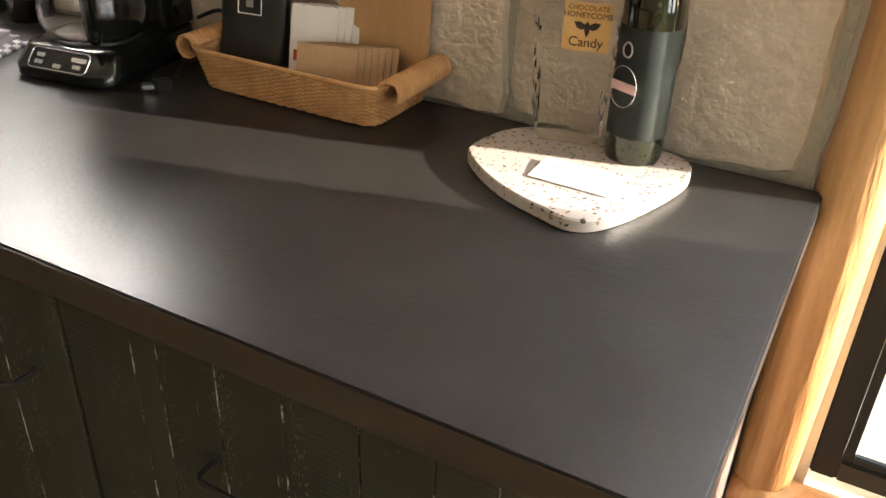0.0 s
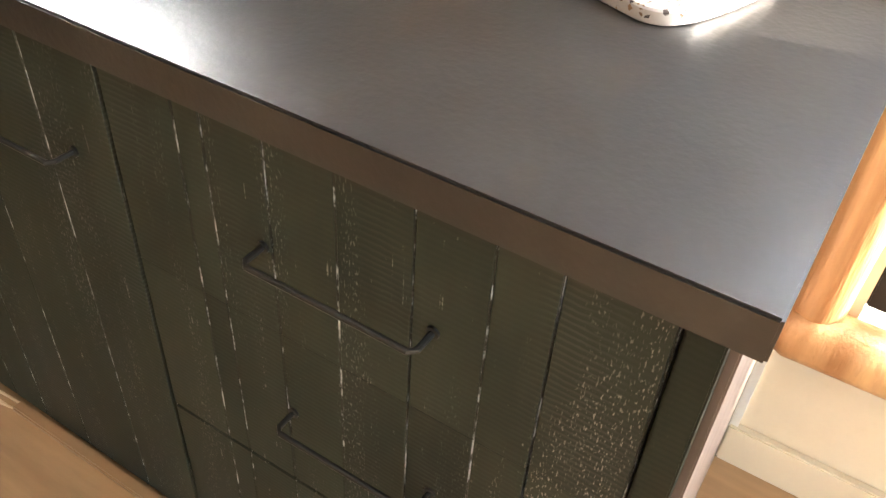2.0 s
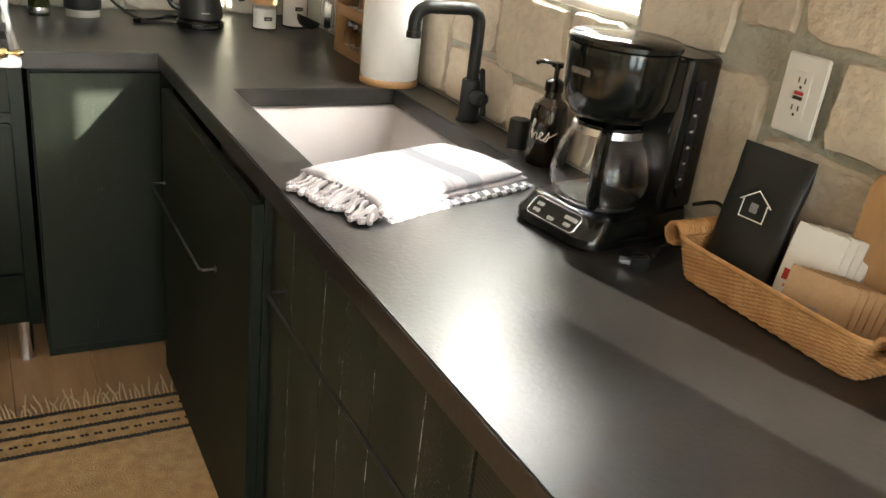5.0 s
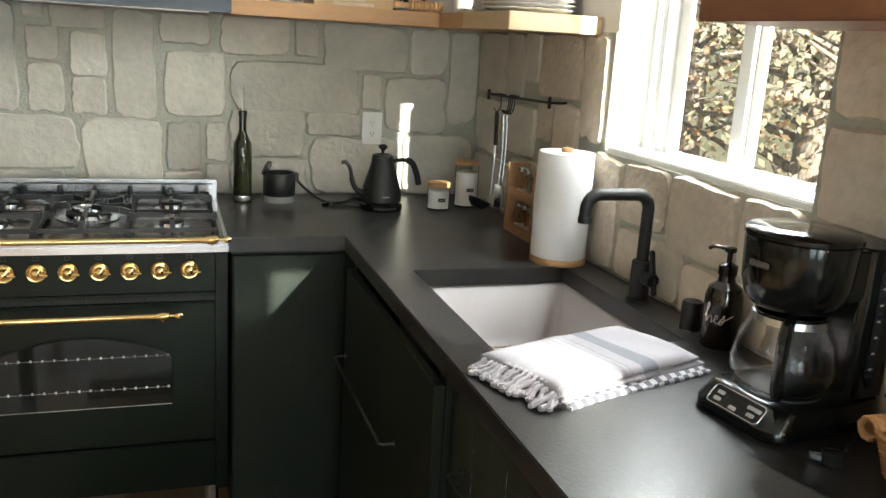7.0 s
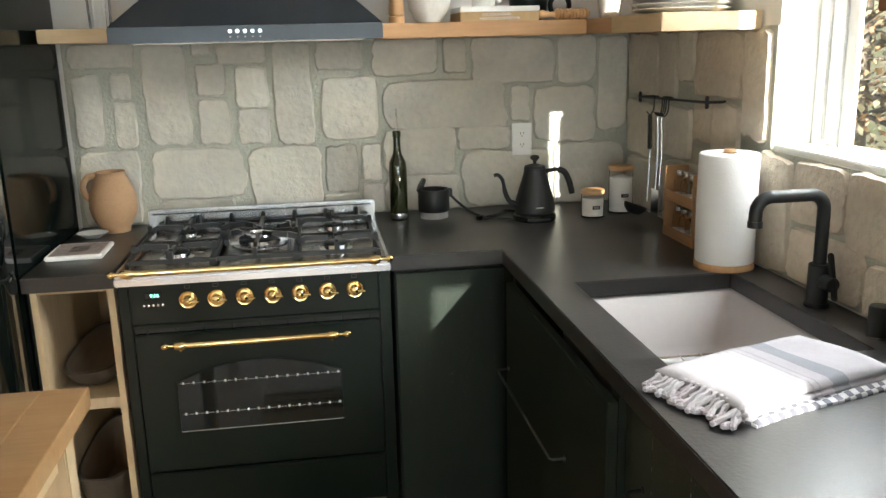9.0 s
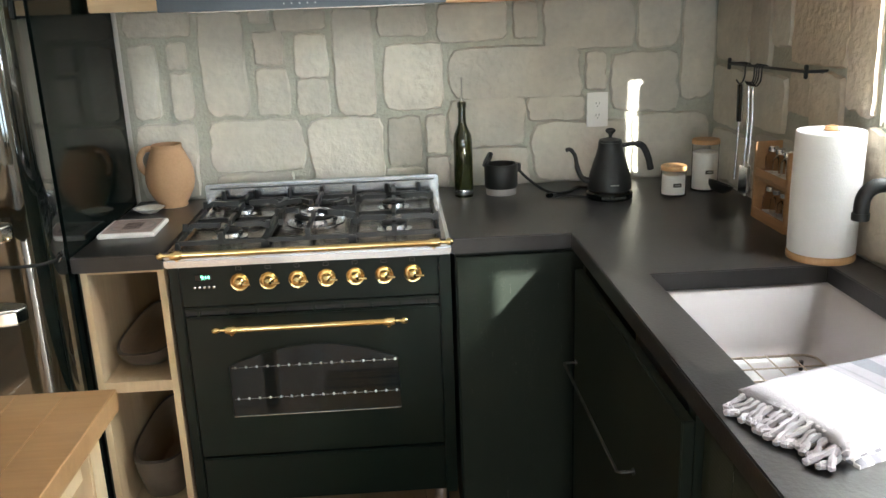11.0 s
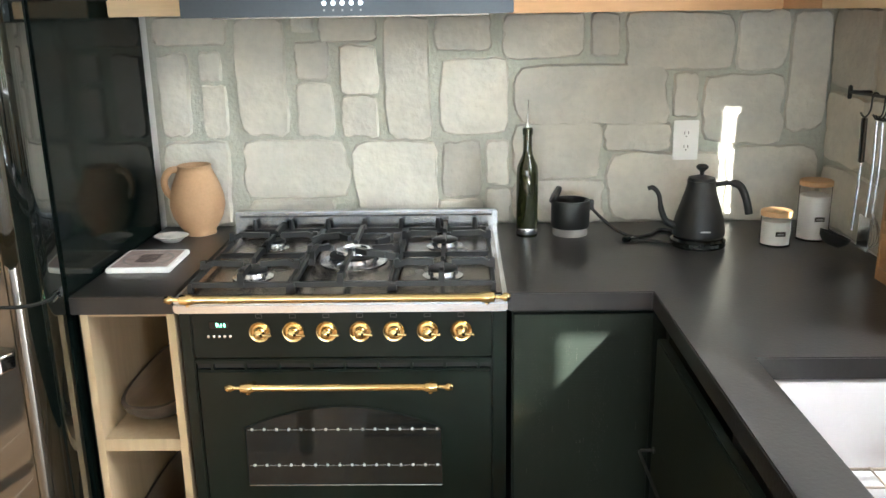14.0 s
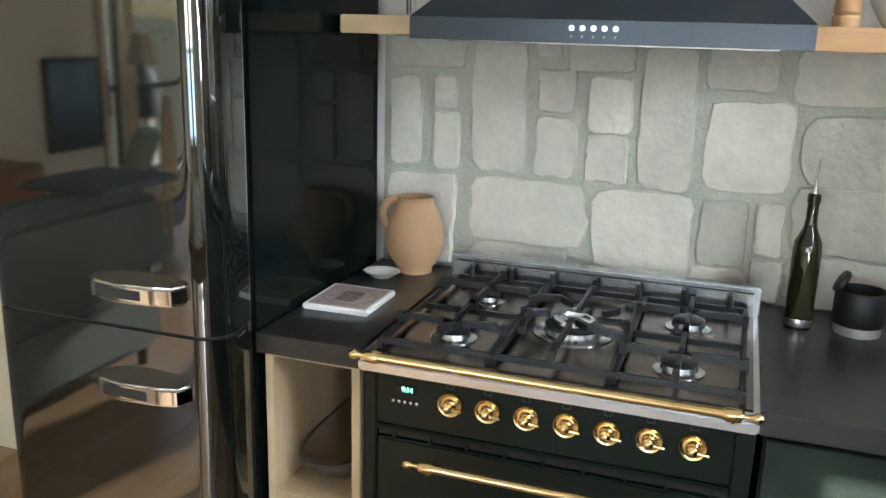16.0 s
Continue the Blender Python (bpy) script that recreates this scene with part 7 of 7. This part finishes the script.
part("pole", lathe([(0, 0.0305), (0.010, 0.0305), (0.010, 1.30), (0, 1.30)], 12), M_BLACK, lp)
part("shade", lathe([(0.13, 1.22), (0.065, 1.46), (0.062, 1.46), (0.127, 1.22)], 32), M_SHADE, lp, "tapered linen shade")
ch = thing("cane_chair", "bent cane hoop-backed chair", "chair", (1.45, -2.95, 0), rz=60)
part("hoop_back", tube([(0.0, -0.26 * math.cos(radians(a)), 0.45 + 0.62 * math.sin(radians(a))) for a in range(0, 181, 12)], 0.018, 10), M_CANE, ch)
part("seat", lathe([(0, 0.40), (0.26, 0.40), (0.28, 0.42), (0.26, 0.45), (0, 0.46)], 32, (-0.22, 0, 0)), M_CANE, ch)
for x in (-0.42, -0.04):
    for y in (-0.2, 0.2):
        part("leg", tube([(x, y, 0), (x, y * 0.9, 0.40)], 0.016, 10), M_CANE, ch)
for k in range(5):
    part("spindle", tube([(0, -0.16 + 0.08 * k, 0.45), (0, -0.16 + 0.08 * k, 0.45 + 0.6 * math.sin(math.acos(abs(-0.16 + 0.08 * k) / 0.26)))], 0.008, 8), M_CANE, ch)
tvs = thing("dark_picture", "large dark square picture on the cream wall", "picture", (1.96, -4.178, 0.92))
tvs.matrix_basis = pose(1.96, -4.178, 0.92, 0, 0, 90)
part("picture_panel", box(-0.02, 0.015, -0.25, 0.25, -0.32, 0.32, 0.004), M_SCREEN, tvs)
part("picture_frame", moved(rect_frame(-0.28, 0.28, -0.35, 0.35, -0.016, 0.016, 0.03), Matrix.Rotation(radians(90), 4, "Z")), M_INK, tvs)
cab = thing("sideboard", "low timber sideboard against the far wall", "sideboard", (0.30, -3.93, 0), rz=-90)
part("carcass", box(-0.25, 0.24, -0.8, 0.8, 0.1, 0.62, 0.006), M_REDWOOD, cab)
for k in range(3):
    part("door", box(-0.270, -0.2505, -0.78 + 0.525 * k, -0.27 + 0.525 * k, 0.12, 0.60, 0.004), M_REDWOOD, cab)
for y in (-0.7, 0.7):
    part("leg", box(-0.2, 0.2, y - 0.03, y + 0.03, 0, 0.0995), M_INK, cab)

# ---- outdoors ----
bm = bmesh.new()
n = 40
gvv = [[bm.verts.new((-60 + 120 * i / n, -60 + 120 * j / n, -0.35 + 0.15 * math.sin(i * 0.9) * math.cos(j * 0.7) + 9.0 * max(0.0, j / n - 0.56) + 7.0 * max(0.0, 0.40 - j / n))) for j in range(n + 1)] for i in range(n + 1)]
for i in range(n):
    for j in range(n):
        bm.faces.new((gvv[i][j], gvv[i + 1][j], gvv[i + 1][j + 1], gvv[i][j + 1]))
ground = structure("ground", bm, M_GROUND, "leaf-littered grassy ground outside the windows", "ground", 80)
structure("deck", box(0.3, 2.2, YW + 0.19, YW + 0.6, -0.4, 0.30), M_STONE, "pale stone ledge outside the window", "ledge")


gr = thing("covered_grill", "barbecue grill under a dark navy cover outside the window", "grill", (5.0, -6.1, -0.32))
part("cover", lathe([(0, 1.42), (0.16, 1.40), (0.26, 1.30), (0.30, 1.10), (0.31, 0.80), (0.27, 0.78), (0, 0.78)], 28), M_NAVY, gr, "rounded navy cover")
part("stand", lathe([(0, 0), (0.26, 0), (0.28, 0.04), (0.24, 0.10), (0.22, 0.775), (0, 0.775)], 28), M_CERAMIC, gr, "pale stand")


def tree(at, h, seed, leaf, n_leaf=900, spread=1.6, low=0.25):
    rnd = random.Random(seed)
    t = thing("tree", "autumn tree with %s leaves outside the window" % ("rust" if leaf is M_LEAFRUST else "dry tan"), "tree", at, group="trees outside")
    bm = tube(curve_points([(0, 0, -0.3), (rnd.uniform(-0.1, 0.1), rnd.uniform(-0.1, 0.1), h * 0.4), (rnd.uniform(-0.2, 0.2), rnd.uniform(-0.2, 0.2), h)], 6), [0.16 * (1 - 0.85 * k / 12) for k in range(13)], 10)
    tips = []
    for k in range(26):
        z = h * rnd.uniform(low, 0.95)
        a = rnd.uniform(0, 6.28)
        l = spread * (1.15 - z / h) * rnd.uniform(0.6, 1.2)
        d = Vector((math.cos(a), math.sin(a), rnd.uniform(0.0, 0.5)))
        p = Vector((0, 0, z))
        pts = [p, p + d * l * 0.5 + Vector((0, 0, 0.05)), p + d * l + Vector((rnd.uniform(-.2, .2), rnd.uniform(-.2, .2), rnd.uniform(-.1, .2)))]
        join(bm, tube(pts, [0.035, 0.02, 0.006], 5))
        tips += [(pts[1], l), (pts[2], l)]
    part("trunk", bm, M_BARK, t, sharp=60)
    verts, faces = [], []
    for k in range(n_leaf):
        p, l = rnd.choice(tips)
        c = p + Vector((rnd.gauss(0, 0.28), rnd.gauss(0, 0.28), rnd.gauss(0, 0.22)))
        s = rnd.uniform(0.014, 0.036)
        u = Vector((rnd.uniform(-1, 1), rnd.uniform(-1, 1), rnd.uniform(-1, 1))).normalized()
        w = u.orthogonal().normalized()
        b = len(verts)
        verts += [c - u * s, c + w * s * 0.5, c + u * s, c - w * s * 0.5]
        faces.append((b, b + 1, b + 2, b + 3))
    me = bpy.data.meshes.new("crown")
    me.from_pydata(verts, [], faces)
    me.materials.append(leaf)
    cr = new("crown", me)
    cr.parent = t
    tagged(cr, kind="stuff")


for k, (x, y, h, leaf) in enumerate(((-4.6, 5.6, 5.0, M_LEAFRUST), (-5.8, 6.6, 6.0, M_LEAF), (-3.5, 5.0, 4.2, M_LEAF), (-6.8, 5.4, 6.0, M_LEAF), (-8.2, 8.0, 7.0, M_LEAFRUST), (-2.6, 6.2, 5.5, M_LEAF), (-1.2, 7.0, 6.0, M_LEAF),
                                    (9.5, -2.6, 6.0, M_LEAF), (2.2, -8.5, 6.0, M_LEAF), (4.2, -8.0, 6.0, M_LEAF), (6.2, -9.0, 6.5, M_LEAF), (0.6, -9.5, 5.5, M_LEAF), (-3.9, 4.3, 3.2, M_LEAFRUST), (-3.0, 4.0, 2.6, M_LEAF))):
    tree((x, y, -0.3), h, 40 + k, leaf, 3600, 1.9, 0.12)

# ---- floor planks, last ----
rnd = random.Random(21)
PW = 0.215
meshes = {}
for row in range(25):
    y0 = YW - 0.001 - (row + 1) * PW
    x, first_length = -2.76, rnd.choice((0.6, 0.9, 1.2, 1.6))
    while x < 5.5:
        l = first_length if x == -2.76 else rnd.choice((1.4, 1.8, 2.2))
        if l not in meshes:
            bm = box(0, l - 0.002, 0, PW - 0.0012, -0.0118, 0.0, 0.0008, 1)
            me = bpy.data.meshes.new("plank")
            bm.to_mesh(me)
            bm.free()
            me.materials.append(M_FLOOR)
            meshes[l] = me
        x1 = x + l
        if x1 > -2.7 and y0 > -3.5:
            ob = new("plank", meshes[l])
            ob.parent = floor
            ob.location = (x, y0, 0)
        x = x1
